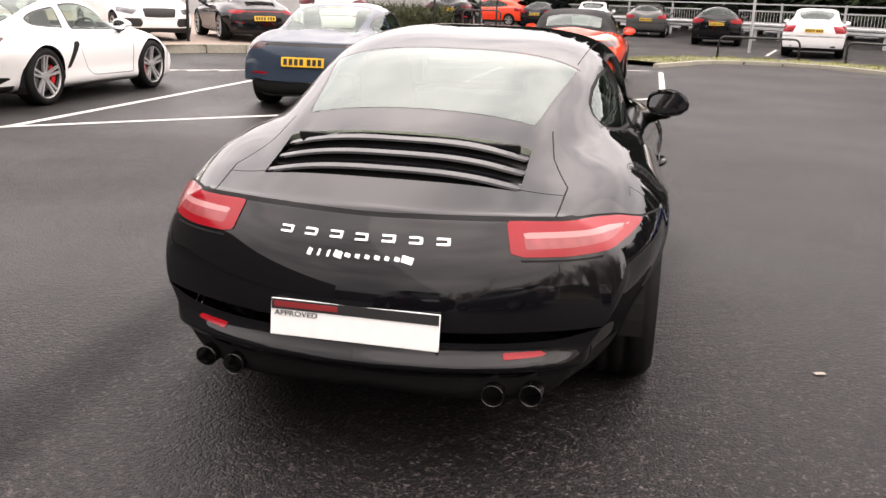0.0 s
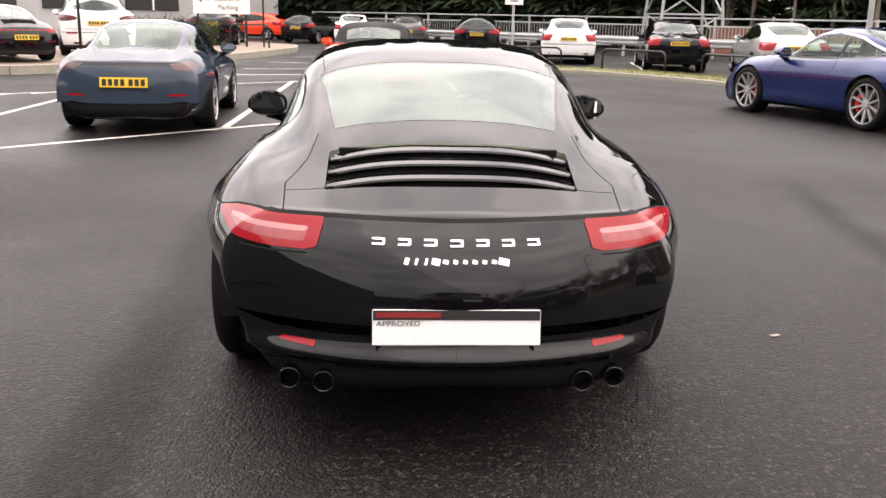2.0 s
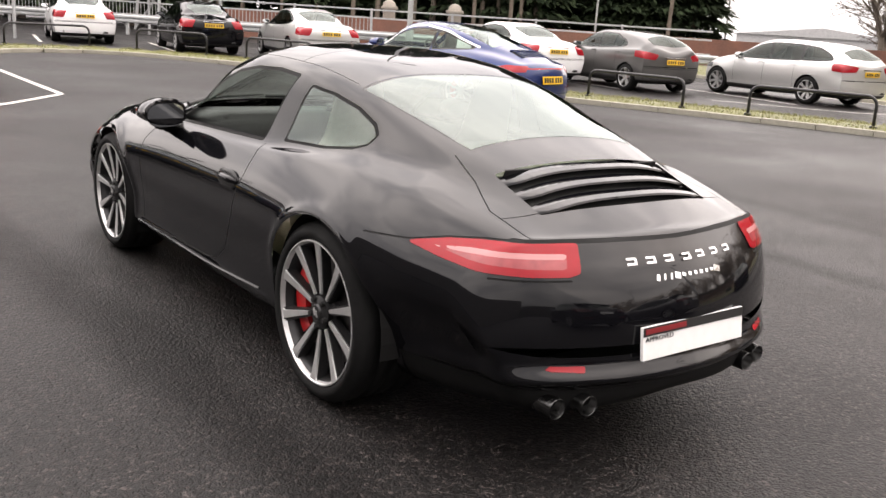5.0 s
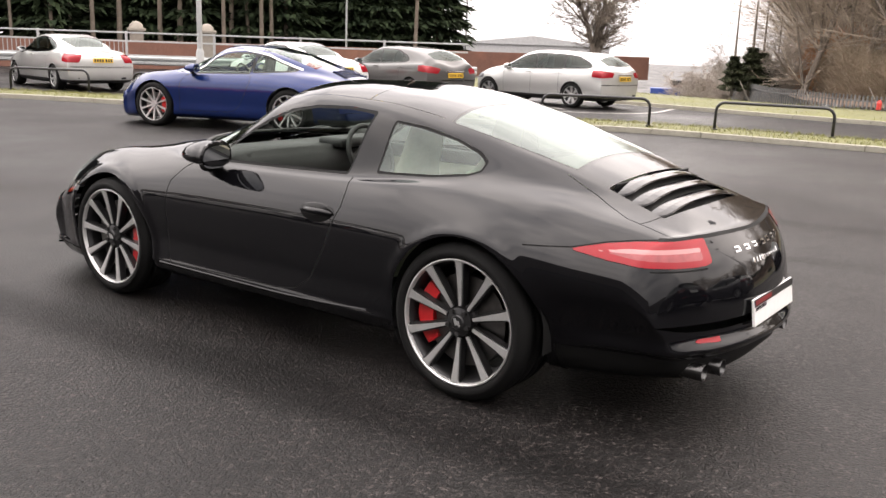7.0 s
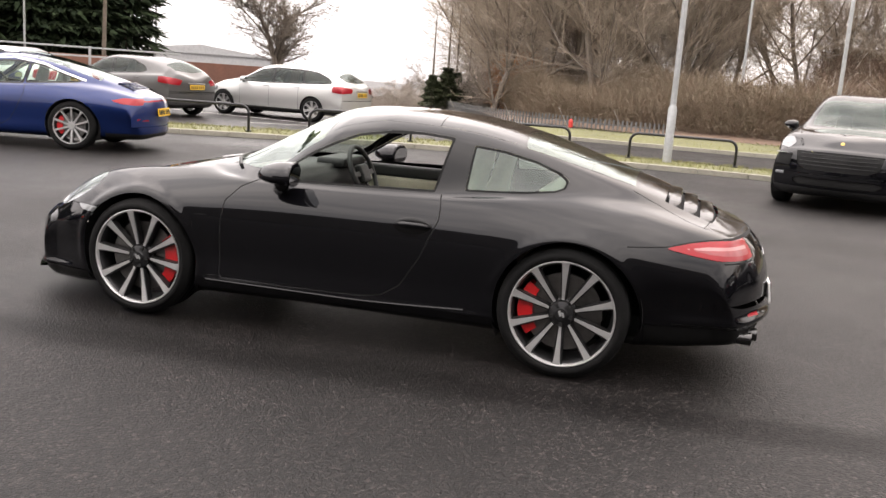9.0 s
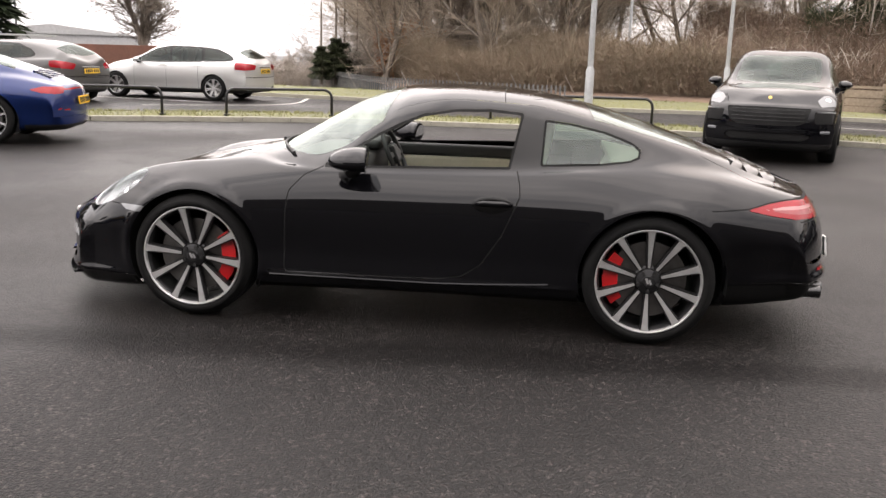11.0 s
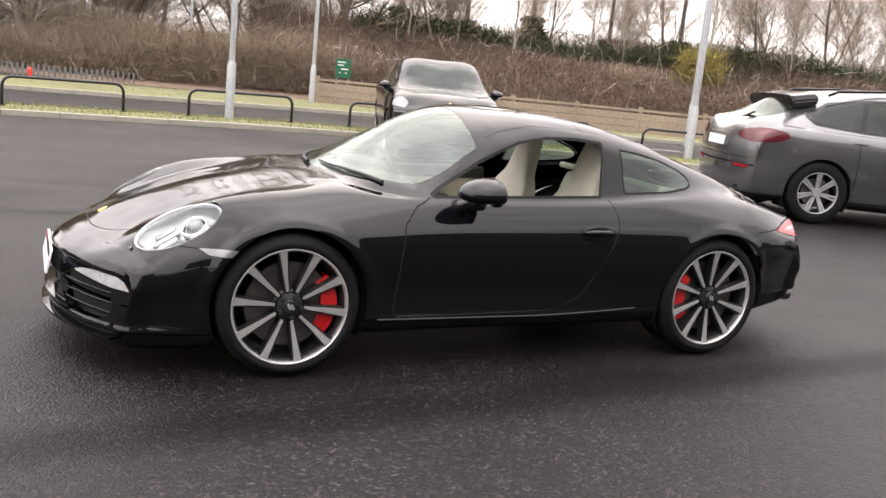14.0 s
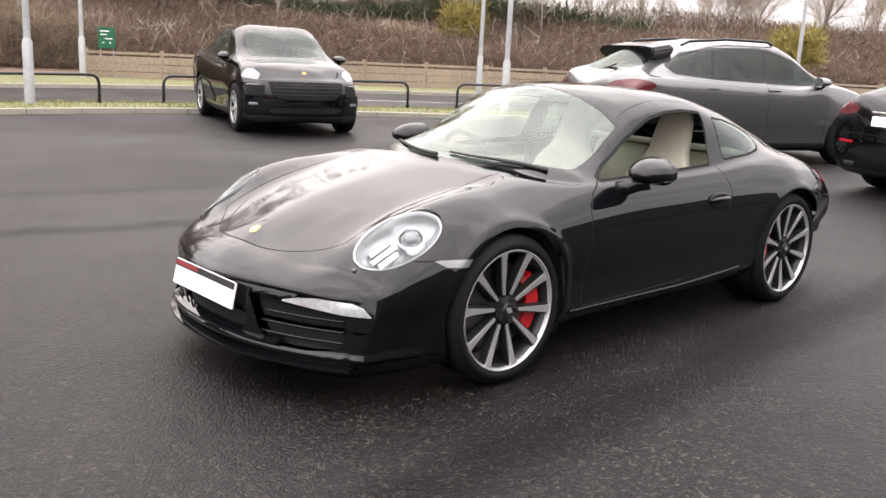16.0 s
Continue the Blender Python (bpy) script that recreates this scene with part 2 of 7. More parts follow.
M_CREAM = mat("cream_leather", (0.60, 0.55, 0.45), 0.5, vary=0.08, scale=60, bump=0.15, bump_scale=400)
M_DASH = mat("dark_soft_trim", (0.022, 0.022, 0.023), 0.6, bump=0.15)
M_LAMPRED = mat("red_lens", (0.27, 0.005, 0.011), 0.16, coat=0.12, vary=0.06, spec=0.3)
M_LAMPPALE = mat("pale_red_lens", (0.44, 0.20, 0.20), 0.16, coat=0.25, vary=0.06, spec=0.3)
M_LAMPPINK = mat("pinkish_clear_lens", (0.27, 0.044, 0.049), 0.2, coat=0.12, vary=0.25, scale=30)
M_LAMPICE = mat("pale_clear_tail_lens", (0.085, 0.045, 0.047), 0.2, 0.1, coat=0.15, vary=0.25, scale=40)
M_LAMPDARK = mat("dark_red_lens", (0.085, 0.008, 0.012), 0.2, coat=0.12, vary=0.06)
M_LAMPCLEAR = mat("clear_lens_body", (0.17, 0.175, 0.18), 0.22, 0.3, coat=0.6, vary=0.1, scale=80)
M_BOWL = mat("silvered_reflector", (0.34, 0.345, 0.35), 0.2, 0.4, coat=0.6, vary=0.1, scale=60)
M_RUNLAMP = mat("bright_lamp_housing", (0.46, 0.47, 0.48), 0.16, 0.3, coat=0.5, vary=0.3, scale=70)
M_GOLD = mat("gilt_badge", (0.70, 0.50, 0.16), 0.28, 0.5, vary=0.1)
M_REARGLASS = glass("coated_rear_glass", (0.17, 0.21, 0.19), 1.5, 0.105)
M_SCREEN = glass("laminated_screen", (0.62, 0.70, 0.65), 1.5, 0.10)
M_GLASS = glass("window_glass", (0.70, 0.80, 0.74), 1.5, 0.04)
M_CARSCREEN = glass("car_windscreen", (0.30, 0.35, 0.33), 1.5, 0.045, 0.012)
M_QUARTER = glass("quarter_glass", (0.44, 0.56, 0.50), 1.5, 0.065)
M_TINT = glass("tinted_glass", (0.24, 0.28, 0.26), 1.5, 0.04)
M_LENS = glass("lamp_lens", (0.95, 0.96, 0.97), 1.45)
M_MIRROR = mat("mirror_glass", (0.75, 0.78, 0.80), 0.02, 1.0, vary=0.02)
M_PLATEW = mat("white_plate", (0.80, 0.80, 0.79), 0.4, vary=0.05)
M_PLATEY = mat("yellow_plate", (0.80, 0.48, 0.02), 0.4, vary=0.05)
M_INK = mat("black_lettering", (0.012, 0.012, 0.012), 0.5)
M_REDINK = mat("red_lettering", (0.20, 0.010, 0.012), 0.5)
M_LINE = mat("road_paint", (0.54, 0.52, 0.485), 0.7, vary=0.38, scale=25, bump=0.3, bump_scale=120)
M_KERB = mat("kerb_concrete", (0.29, 0.275, 0.225), 0.85, vary=0.22, scale=18, bump=0.3, bump_scale=90)
M_GRASS = mat("grass_soil", (0.140, 0.140, 0.060), 0.9, vary=0.4, scale=9, bump=0.5, bump_scale=60)
M_BLADE = stems("grass_blade", (0.145, 0.160, 0.050), (0.235, 0.24, 0.09), (0.19, 0.195, 0.068), (0.31, 0.275, 0.15), rough=0.8)
M_HOOP = mat("black_painted_steel", (0.012, 0.012, 0.013), 0.35, vary=0.2)
M_DULLGALV = mat("dull_palisade", (0.15, 0.15, 0.145), 0.65, 0.2, vary=0.25, scale=9)
M_GALV = mat("galvanised_steel", (0.40, 0.41, 0.41), 0.5, 0.35, vary=0.18, scale=12)
M_TIMBER = mat("weathered_timber", (0.27, 0.212, 0.155), 0.8, vary=0.3, scale=14, bump=0.4, bump_scale=60)
M_BARK = mat("bark", (0.15, 0.122, 0.096), 0.9, vary=0.35, scale=8, bump=0.5, bump_scale=40)
M_TWIG = stems("twigs", (0.28, 0.225, 0.175), (0.40, 0.335, 0.265), (0.21, 0.17, 0.13))
# lighter copy of the twigs, with the haze of distance put into the colour
M_TWIGHAZE = stems("hazed_far_twigs", (0.34, 0.29, 0.25), (0.46, 0.41, 0.36), (0.28, 0.24, 0.20))
M_BIRCH = mat("pale_bark", (0.38, 0.34, 0.29), 0.85, vary=0.35, scale=10)
M_BRUSH = stems("brown_brush", (0.125, 0.090, 0.064), (0.240, 0.182, 0.132), (0.165, 0.120, 0.086), (0.320, 0.262, 0.195), (0.130, 0.115, 0.072))
M_BRAMBLE = stems("bank_brambles", (0.095, 0.064, 0.047), (0.175, 0.122, 0.090), (0.120, 0.080, 0.060), (0.225, 0.170, 0.128), (0.100, 0.082, 0.052))
M_RUST = stems("rusty_leaves", (0.30, 0.13, 0.06), (0.42, 0.22, 0.11), (0.24, 0.10, 0.05))
M_EVERGREEN = stems("conifer_needles", (0.016, 0.026, 0.012), (0.035, 0.052, 0.024), (0.010, 0.018, 0.009))
M_IVY = stems("evergreen_leaves", (0.044, 0.054, 0.028), (0.080, 0.092, 0.046), (0.030, 0.036, 0.020), rough=0.7)
M_YELLOWGREEN = stems("yellow_green_leaves", (0.22, 0.17, 0.05), (0.28, 0.23, 0.07), (0.14, 0.13, 0.05))
M_SOIL = mat("leaf_litter", (0.15, 0.10, 0.07), 0.95, vary=0.4, scale=3, bump=0.5, bump_scale=30)
M_PAVING = mat("brown_paving", (0.24, 0.185, 0.15), 0.9, vary=0.3, scale=16)
M_BRICK = mat("brick", (0.20, 0.095, 0.068), 0.9, vary=0.3, scale=20)
M_STONE = mat("pale_stone", (0.30, 0.27, 0.23), 0.85, vary=0.2, scale=14)
M_SIGNW = mat("white_sign_face", (0.78, 0.78, 0.76), 0.45, vary=0.05)
M_SIGNG = mat("green_sign_face", (0.01, 0.11, 0.055), 0.4, vary=0.08)
M_ROOF = mat("grey_cladding", (0.42, 0.42, 0.42), 0.6, vary=0.15)
M_BLUESHEET = mat("blue_sheeting", (0.03, 0.07, 0.28), 0.5, vary=0.2)
M_PALERED = mat("red_cover", (0.6, 0.05, 0.04), 0.5)
M_RENDER = mat("dark_render", (0.07, 0.068, 0.062), 0.9, vary=0.2, scale=6, bump=0.2)
M_PIPE = mat("dark_chrome", (0.09, 0.09, 0.09), 0.28, 1.0, vary=0.1)


# ---- building helpers ----
def mesh_object(name, verts, faces, material, parent=None, label="", normals=None, smooth=True):
    me = bpy.data.meshes.new(name)
    me.from_pydata([tuple(v) for v in verts], [], [tuple(f) for f in faces])
    me.update()
    me.polygons.foreach_set("use_smooth", [smooth] * len(me.polygons))
    if normals is not None:
        me.normals_split_custom_set_from_vertices([tuple(v) for v in normals])
    me.materials.append(material)
    ob = new(name, me)
    ob.parent = parent
    if label:
        ob["label"] = label
    return ob


def part(name, bm, material, parent=None, label="", smooth=False):
    """Links a bmesh as one mesh object under a thing or a part."""
    me = bpy.data.meshes.new(name)
    bm.normal_update()
    bm.to_mesh(me)
    bm.free()
    me.polygons.foreach_set("use_smooth", [smooth] * len(me.polygons))
    me.materials.append(material)
    ob = new(name, me)
    ob.parent = parent
    if label:
        ob["label"] = label
    return ob


def thing(name, label, category, m=None, group="", kind=""):
    ob = new(name)
    ob.empty_display_size = 0.2
    if m is not None:
        ob.matrix_basis = m
    return tagged(ob, label, category, group, kind)


def add_box(bm, size, m=Matrix(), bevel=0.0, seg=2):
    made = bmesh.ops.create_cube(bm, size=1.0, matrix=m @ Matrix.Diagonal((*size, 1)))
    if bevel:
        edges = list({e for v in made["verts"] for e in v.link_edges})
        bmesh.ops.bevel(bm, geom=edges, offset=bevel, segments=seg, affect="EDGES", profile=0.6)
    return bm


def box(size, m=Matrix(), bevel=0.0, seg=2):
    return add_box(bmesh.new(), size, m, bevel, seg)


def lathe(profile, steps=48, axis="Z", closed=False):
    """A turned shape from (radius, height) pairs."""
    bm = bmesh.new()
    rings = []
    for r, h in profile:
        ring = []
        for k in range(steps):
            a = 2 * math.pi * k / steps
            co = (r * math.cos(a), r * math.sin(a), h)
            if axis == "X":
                co = (h, r * math.cos(a), r * math.sin(a))
            elif axis == "Y":
                co = (r * math.cos(a), h, r * math.sin(a))
            ring.append(bm.verts.new(co))
        rings.append(ring)
    pairs = list(zip(rings, rings[1:])) + ([(rings[-1], rings[0])] if closed else [])
    for a, b in pairs:
        for k in range(steps):
            bm.faces.new((a[k], a[(k + 1) % steps], b[(k + 1) % steps], b[k]))
    bmesh.ops.recalc_face_normals(bm, faces=bm.faces)
    return bm


def tube(points, radius, sides=8, bm=None, cap=True):
    """A round bar along points; radius is one number or one for each point."""
    bm = bm or bmesh.new()
    pts = [Vector(p) for p in points]
    radii = [radius] * len(pts) if isinstance(radius, (int, float)) else radius
    up, rings = None, []
    for i, p in enumerate(pts):
        d = (pts[min(i + 1, len(pts) - 1)] - pts[max(i - 1, 0)]).normalized()
        if up is None:
            up = d.orthogonal().normalized()
        up = (up - d * up.dot(d)).normalized()
        side = d.cross(up)
        rings.append([bm.verts.new(p + radii[i] * (math.cos(a) * up + math.sin(a) * side)) for a in (2 * math.pi * k / sides for k in range(sides))])
    for a, b in zip(rings, rings[1:]):
        for k in range(sides):
            bm.faces.new((a[k], a[(k + 1) % sides], b[(k + 1) % sides], b[k]))
    if cap:
        bm.faces.new(rings[0][::-1])
        bm.faces.new(rings[-1])
    return bm


def prism(outline, depth, m=Matrix(), bevel=0.0):
    """A flat shape (x, z pairs) given depth along y."""
    bm = bmesh.new()
    front = [bm.verts.new(m @ Vector((x, -depth / 2, z))) for x, z in outline]
    back = [bm.verts.new(m @ Vector((x, depth / 2, z))) for x, z in outline]
    bm.faces.new(front)
    bm.faces.new(back[::-1])
    k = len(front)
    for i in range(k):
        bm.faces.new((front[i], back[i], back[(i + 1) % k], front[(i + 1) % k]))
    bmesh.ops.recalc_face_normals(bm, faces=bm.faces)
    if bevel:
        bmesh.ops.bevel(bm, geom=bm.edges[:], offset=bevel, segments=2, affect="EDGES")
    return bm


def curve_at(pairs, y):
    """A smooth line through (position, value) pairs, without overshoot."""
    px, pv = np.array([p[0] for p in pairs], float), np.array([p[1] for p in pairs], float)
    h = np.diff(px)
    d = np.diff(pv) / h
    m = np.zeros(len(px))
    m[0], m[-1] = d[0], d[-1]
    for i in range(1, len(px) - 1):
        if d[i - 1] * d[i] > 0:
            w1, w2 = 2 * h[i] + h[i - 1], h[i] + 2 * h[i - 1]
            m[i] = (w1 + w2) / (w1 / d[i - 1] + w2 / d[i])
    y = np.clip(y, px[0], px[-1])
    i = np.clip(np.searchsorted(px, y, side="right") - 1, 0, len(h) - 1)
    t = (y - px[i]) / h[i]
    return ((1 + 2 * t) * (1 - t) ** 2 * pv[i] + t * (1 - t) ** 2 * h[i] * m[i] + t * t * (3 - 2 * t) * pv[i + 1] + t * t * (t - 1) * h[i] * m[i + 1])


def polygon_distance(px, py, poly, soft=0.0):
    """Signed distance to a polygon's outline: below zero inside."""
    poly = np.array(poly, float)
    d = np.full(px.shape, 1e9)
    inside = np.zeros(px.shape, bool)
    for a, b in zip(poly, np.roll(poly, -1, 0)):
        e = b - a
        t = np.clip(((px - a[0]) * e[0] + (py - a[1]) * e[1]) / (e @ e), 0, 1)
        d = np.minimum(d, np.hypot(px - a[0] - t * e[0], py - a[1] - t * e[1]))
        cross = (a[1] > py) != (b[1] > py)
        with np.errstate(divide="ignore", invalid="ignore"):
            inside ^= cross & (px < (b[0] - a[0]) * (py - a[1]) / (b[1] - a[1]) + a[0])
    return np.where(inside, -d, d) - soft


class Shell:
    """A body surface as triangles that can be cut along lines and taken apart into panels."""

    def __init__(self, verts, normals, extra, tris):
        self.v, self.n, self.e, self.f = verts, normals, extra, tris
        self.label = np.zeros(len(tris), int)
        self.names = {"body": 0}

    def fields(self):
        return np.abs(self.v[:, 0]), self.v[:, 1], self.v[:, 2], self.e[:, 0], self.e[:, 1]

    def cut(self, value):
        val = np.where(np.abs(value) < 1e-6, 1e-6, value)
        sign = val[self.f] > 0
        count = sign.sum(1)
        crossing = (count == 1) | (count == 2)
        if not crossing.any():
            return val
        tri, sg = self.f[crossing], sign[crossing]
        lone = np.where(sg.sum(1) == 1, sg.argmax(1), (~sg).argmax(1))
        r = np.arange(len(tri))
        a, b, c = tri[r, lone], tri[r, (lone + 1) % 3], tri[r, (lone + 2) % 3]
        edges = np.sort(np.concatenate([np.stack([a, b], 1), np.stack([a, c], 1)]), 1)
        uniq, inv = np.unique(edges, axis=0, return_inverse=True)
        inv = inv.ravel()
        f0, f1 = val[uniq[:, 0]], val[uniq[:, 1]]
        t = (f0 / (f0 - f1))[:, None]
        base = len(self.v)
        mixed = lambda q: q[uniq[:, 0]] * (1 - t) + q[uniq[:, 1]] * t  # noqa: E731
        self.v, self.n, self.e = (np.concatenate([q, mixed(q)]) for q in (self.v, self.n, self.e))
        ab, ac = base + inv[: len(tri)], base + inv[len(tri) :]
        made = np.concatenate([np.stack([a, ab, ac], 1), np.stack([ab, b, c], 1), np.stack([ab, c, ac], 1)])
        lab = self.label[crossing]
        self.f = np.concatenate([self.f[~crossing], made])
        self.label = np.concatenate([self.label[~crossing], lab, lab, lab])
        return np.concatenate([val, np.zeros(len(uniq))])

    def mark(self, name, value, only=("body",)):
        """Everything inside (below zero) that still belongs to one of only gets the name."""
        val = self.cut(value)
        k = self.names.setdefault(name, len(self.names))
        inside = val[self.f].sum(1) < 0
        inside &= np.isin(self.label, [self.names[o] for o in only if o in self.names])
        self.label[inside] = k

    def line(self, name, distance, width, within=None, only=("body",)):
        """A narrow gap along distance = 0 (a function of the fields), where within is below zero."""
        self.cut(distance(*self.fields()) - width)
        self.cut(distance(*self.fields()) + width)
        k = self.names.setdefault(name, len(self.names))
        tri = lambda q: q[self.f].mean(1)  # noqa: E731
        near = np.abs(tri(distance(*self.fields()))) < width
        if within is not None:
            near &= tri(within(*self.fields())) < 0
        near &= np.isin(self.label, [self.names[o] for o in only if o in self.names])
        self.label[near] = k

    def spot(self, x, z, back):
        """The place and normal of the skin at that width and height, on the tail or the nose."""
        far = (self.v[:, 1] < 0) if back else (self.v[:, 1] > 0)
        d = np.hypot(self.v[:, 0] - x, self.v[:, 2] - z) + np.where(far & (self.n[:, 1] * (-1 if back else 1) > 0.1), 0, 9)
        i = int(d.argmin())
        return Vector(self.v[i]), Vector(self.n[i])

    def take(self, name, material, parent, obj="", label="", side=0, offset=0.0):
        """The panel of that name as a mesh of its own; side -1 or 1: the left or the right one alone."""
        if name not in self.names:
            return None
        pick = self.label == self.names[name]
        if side:
            pick &= np.sign(self.v[self.f][:, :, 0].mean(1)) == side
        f = self.f[pick]
        if not len(f):
            return None
        used, inv = np.unique(f, return_inverse=True)
        n = self.n[used]
        return mesh_object(obj or name, self.v[used] + n * offset, inv.reshape(-1, 3), material, parent, label, n)


def body_shell(guides, front, rear, ns, per, relief=None, tilt=(0.30, 0.10)):
    """The skin of a car from guide lines: at each place along its length an outline runs from the roof's middle through the
    guides' points down to the floor. front, rear: (start, end, middle height, power or powers above and below it, plan curve, its start) of the rounded ends."""
    (f0, f1, fz, fp, fk, fs), (r0, r1, rz, rp, rk, rs) = front, rear
    fp, rp = (q if isinstance(q, tuple) else (q, q) for q in (fp, rp))
    ncap = max(8, ns // 7)
    main = np.linspace(r0, f0, ns)
    e = (1 - (1 - np.linspace(0, 1, ncap + 1)[1:]) ** 1.7) * 0.9995
    ys = np.concatenate([np.full(ncap, r0), main, np.full(ncap, f0)])
    turn = lambda t, q: t + (np.pi / 2 - t) * q  # noqa: E731
    ahead = lambda t, q: (np.sin(turn(t, q)) - math.sin(t)) / (1 - math.sin(t))  # noqa: E731
    yy = np.concatenate([r0 + (r1 - r0) * ahead(tilt[1], e[::-1]), main, f0 + (f1 - f0) * ahead(tilt[0], e)])
    close = np.concatenate([np.cos(turn(tilt[1], e[::-1])) / math.cos(tilt[1]), np.ones(ns), np.cos(turn(tilt[0], e)) / math.cos(tilt[0])])[:, None]
    upper, lower = (np.concatenate([np.full(ncap, rp[k]), np.ones(ns), np.full(ncap, fp[k])])[:, None] for k in (0, 1))
    mid = np.concatenate([np.full(ncap, rz), np.zeros(ns), np.full(ncap, fz)])
    px = np.stack([curve_at(g[0], ys) for g in guides], 1)
    pz = np.stack([curve_at(g[1], ys) for g in guides], 1)
    if rp[0] != rp[1]:
        tail = np.where(np.arange(len(ys)) < ncap, 1 - close[:, 0], 0)
        px[:, 4] += (px[:, 5] - px[:, 4]) * 0.75 * tail
    pz = np.where(close < 1, mid[:, None] + (pz - mid[:, None]) * np.where(pz > mid[:, None], close**upper, close**lower), pz)
    k = px.shape[1]
    ext = lambda q, s: np.concatenate([s * q[:, 1:2], q, s * q[:, -2:-1]], 1)  # noqa: E731
    ex, ez = ext(px, -1), ext(pz, 1)
    dist = np.sqrt(np.hypot(np.diff(ex, axis=1), np.diff(ez, axis=1)) + 1e-5)
    rows = []
    us = []
    for i in range(k - 1):
        d0, d1, d2 = dist[:, i : i + 1], dist[:, i + 1 : i + 2], dist[:, i + 2 : i + 3]
        t = np.linspace(0, 1, per[i] + 1)[None, : per[i] + (i == k - 2)]
        out = []
        for q in (ex, ez):
            p0, p1, p2, p3 = (q[:, i + j : i + j + 1] for j in range(4))
            m1 = ((p1 - p0) / d0 - (p2 - p0) / (d0 + d1) + (p2 - p1) / d1) * d1
            m2 = ((p2 - p1) / d1 - (p3 - p1) / (d1 + d2) + (p3 - p2) / d2) * d1
            out.append((2 * t**3 - 3 * t**2 + 1) * p1 + (t**3 - 2 * t**2 + t) * m1 + (3 * t**2 - 2 * t**3) * p2 + (t**3 - t**2) * m2)
        rows.append(np.stack(out, -1))
        us.append(np.broadcast_to(i + t, out[0].shape))
    sec, u = np.concatenate(rows, 1), np.concatenate(us, 1)
    x, z = np.maximum(sec[..., 0], 0), sec[..., 1]
    y = np.broadcast_to(yy[:, None], x.shape).copy()
    ystat = y.copy()
    half = guides[4][0][len(guides[4][0]) // 2][1]
    kf = fk * np.clip((y - fs) / (f1 - fs), 0, 1) ** 1.6
    kr = rk * np.clip((rs - y) / (rs - r1), 0, 1) ** 1.6
    y = y - (kf - kr) * (x / half) ** 2.2
    full = lambda a, s: np.concatenate([s * a[:, :0:-1], a], 1)  # noqa: E731
    X, Y, Z, U, S = full(x, -1), full(y, 1), full(z, 1), full(u, 1), full(ystat, 1)
    P = np.stack([X, Y, Z], -1)
    N = np.cross(np.gradient(P, axis=0), np.gradient(P, axis=1))
    N /= np.linalg.norm(N, axis=-1, keepdims=True) + 1e-12
    a, b = P.shape[:2]
    if relief is not None:
        if N[a // 2, b // 2, 2] < 0:
            N = -N
        P = P + N * relief(np.abs(X), Y, Z, U, S)[..., None]
        N = np.cross(np.gradient(P, axis=0), np.gradient(P, axis=1))
        N /= np.linalg.norm(N, axis=-1, keepdims=True) + 1e-12
    if (N[a // 2, b // 2, 2]) < 0:
        N = -N
    idx = np.arange(a * b).reshape(a, b)
    q = [idx[:-1, :-1], idx[1:, :-1], idx[1:, 1:], idx[:-1, 1:]]
    q = [c.ravel() for c in q]
    tris = np.concatenate([np.stack([q[0], q[2], q[1]], 1), np.stack([q[0], q[3], q[2]], 1)])
    fn = np.cross(P.reshape(-1, 3)[tris[:, 1]] - P.reshape(-1, 3)[tris[:, 0]], P.reshape(-1, 3)[tris[:, 2]] - P.reshape(-1, 3)[tris[:, 0]])
    flip = (fn * N.reshape(-1, 3)[tris[:, 0]]).sum(1) < 0
    tris[flip] = tris[flip][:, ::-1]
    return Shell(P.reshape(-1, 3), N.reshape(-1, 3), np.stack([U.ravel(), S.ravel()], 1), tris)


# ---- ground ----
def outline_mesh(points, z, material, name, parent=None):
    bm = bmesh.new()
    f = bm.faces.new([bm.verts.new((x, y, z)) for x, y in points])
    bmesh.ops.triangulate(bm, faces=[f])
    bm.normal_update()
    for f in bm.faces:
        if f.normal.z < 0:
            f.normal_flip()
    return part(name, bm, material, parent)


def resample(points, step):
    """Places at even steps along a smooth line, with the way of the line there."""
    p = np.array(points, float)
    s = np.r_[0, np.cumsum(np.hypot(*np.diff(p, axis=0).T))]
    fine = np.linspace(0, s[-1], 800)
    q = np.stack([curve_any(s, p[:, 0], fine), curve_any(s, p[:, 1], fine)], 1)
    d = np.r_[0, np.cumsum(np.hypot(*np.diff(q, axis=0).T))]
    at = np.arange(0, d[-1], step)
    xy = np.stack([np.interp(at, d, q[:, 0]), np.interp(at, d, q[:, 1])], 1)
    way = np.gradient(xy, axis=0)
    way /= np.linalg.norm(way, axis=1, keepdims=True)
    return xy, way


def curve_any(s, v, t):
    m = np.gradient(v, s)
    i = np.clip(np.searchsorted(s, t, side="right") - 1, 0, len(s) - 2)
    h = s[i + 1] - s[i]
    u = (t - s[i]) / h
    return (1 + 2 * u) * (1 - u) ** 2 * v[i] + u * (1 - u) ** 2 * h * m[i] + u * u * (3 - 2 * u) * v[i + 1] + u * u * (u - 1) * h * m[i + 1]


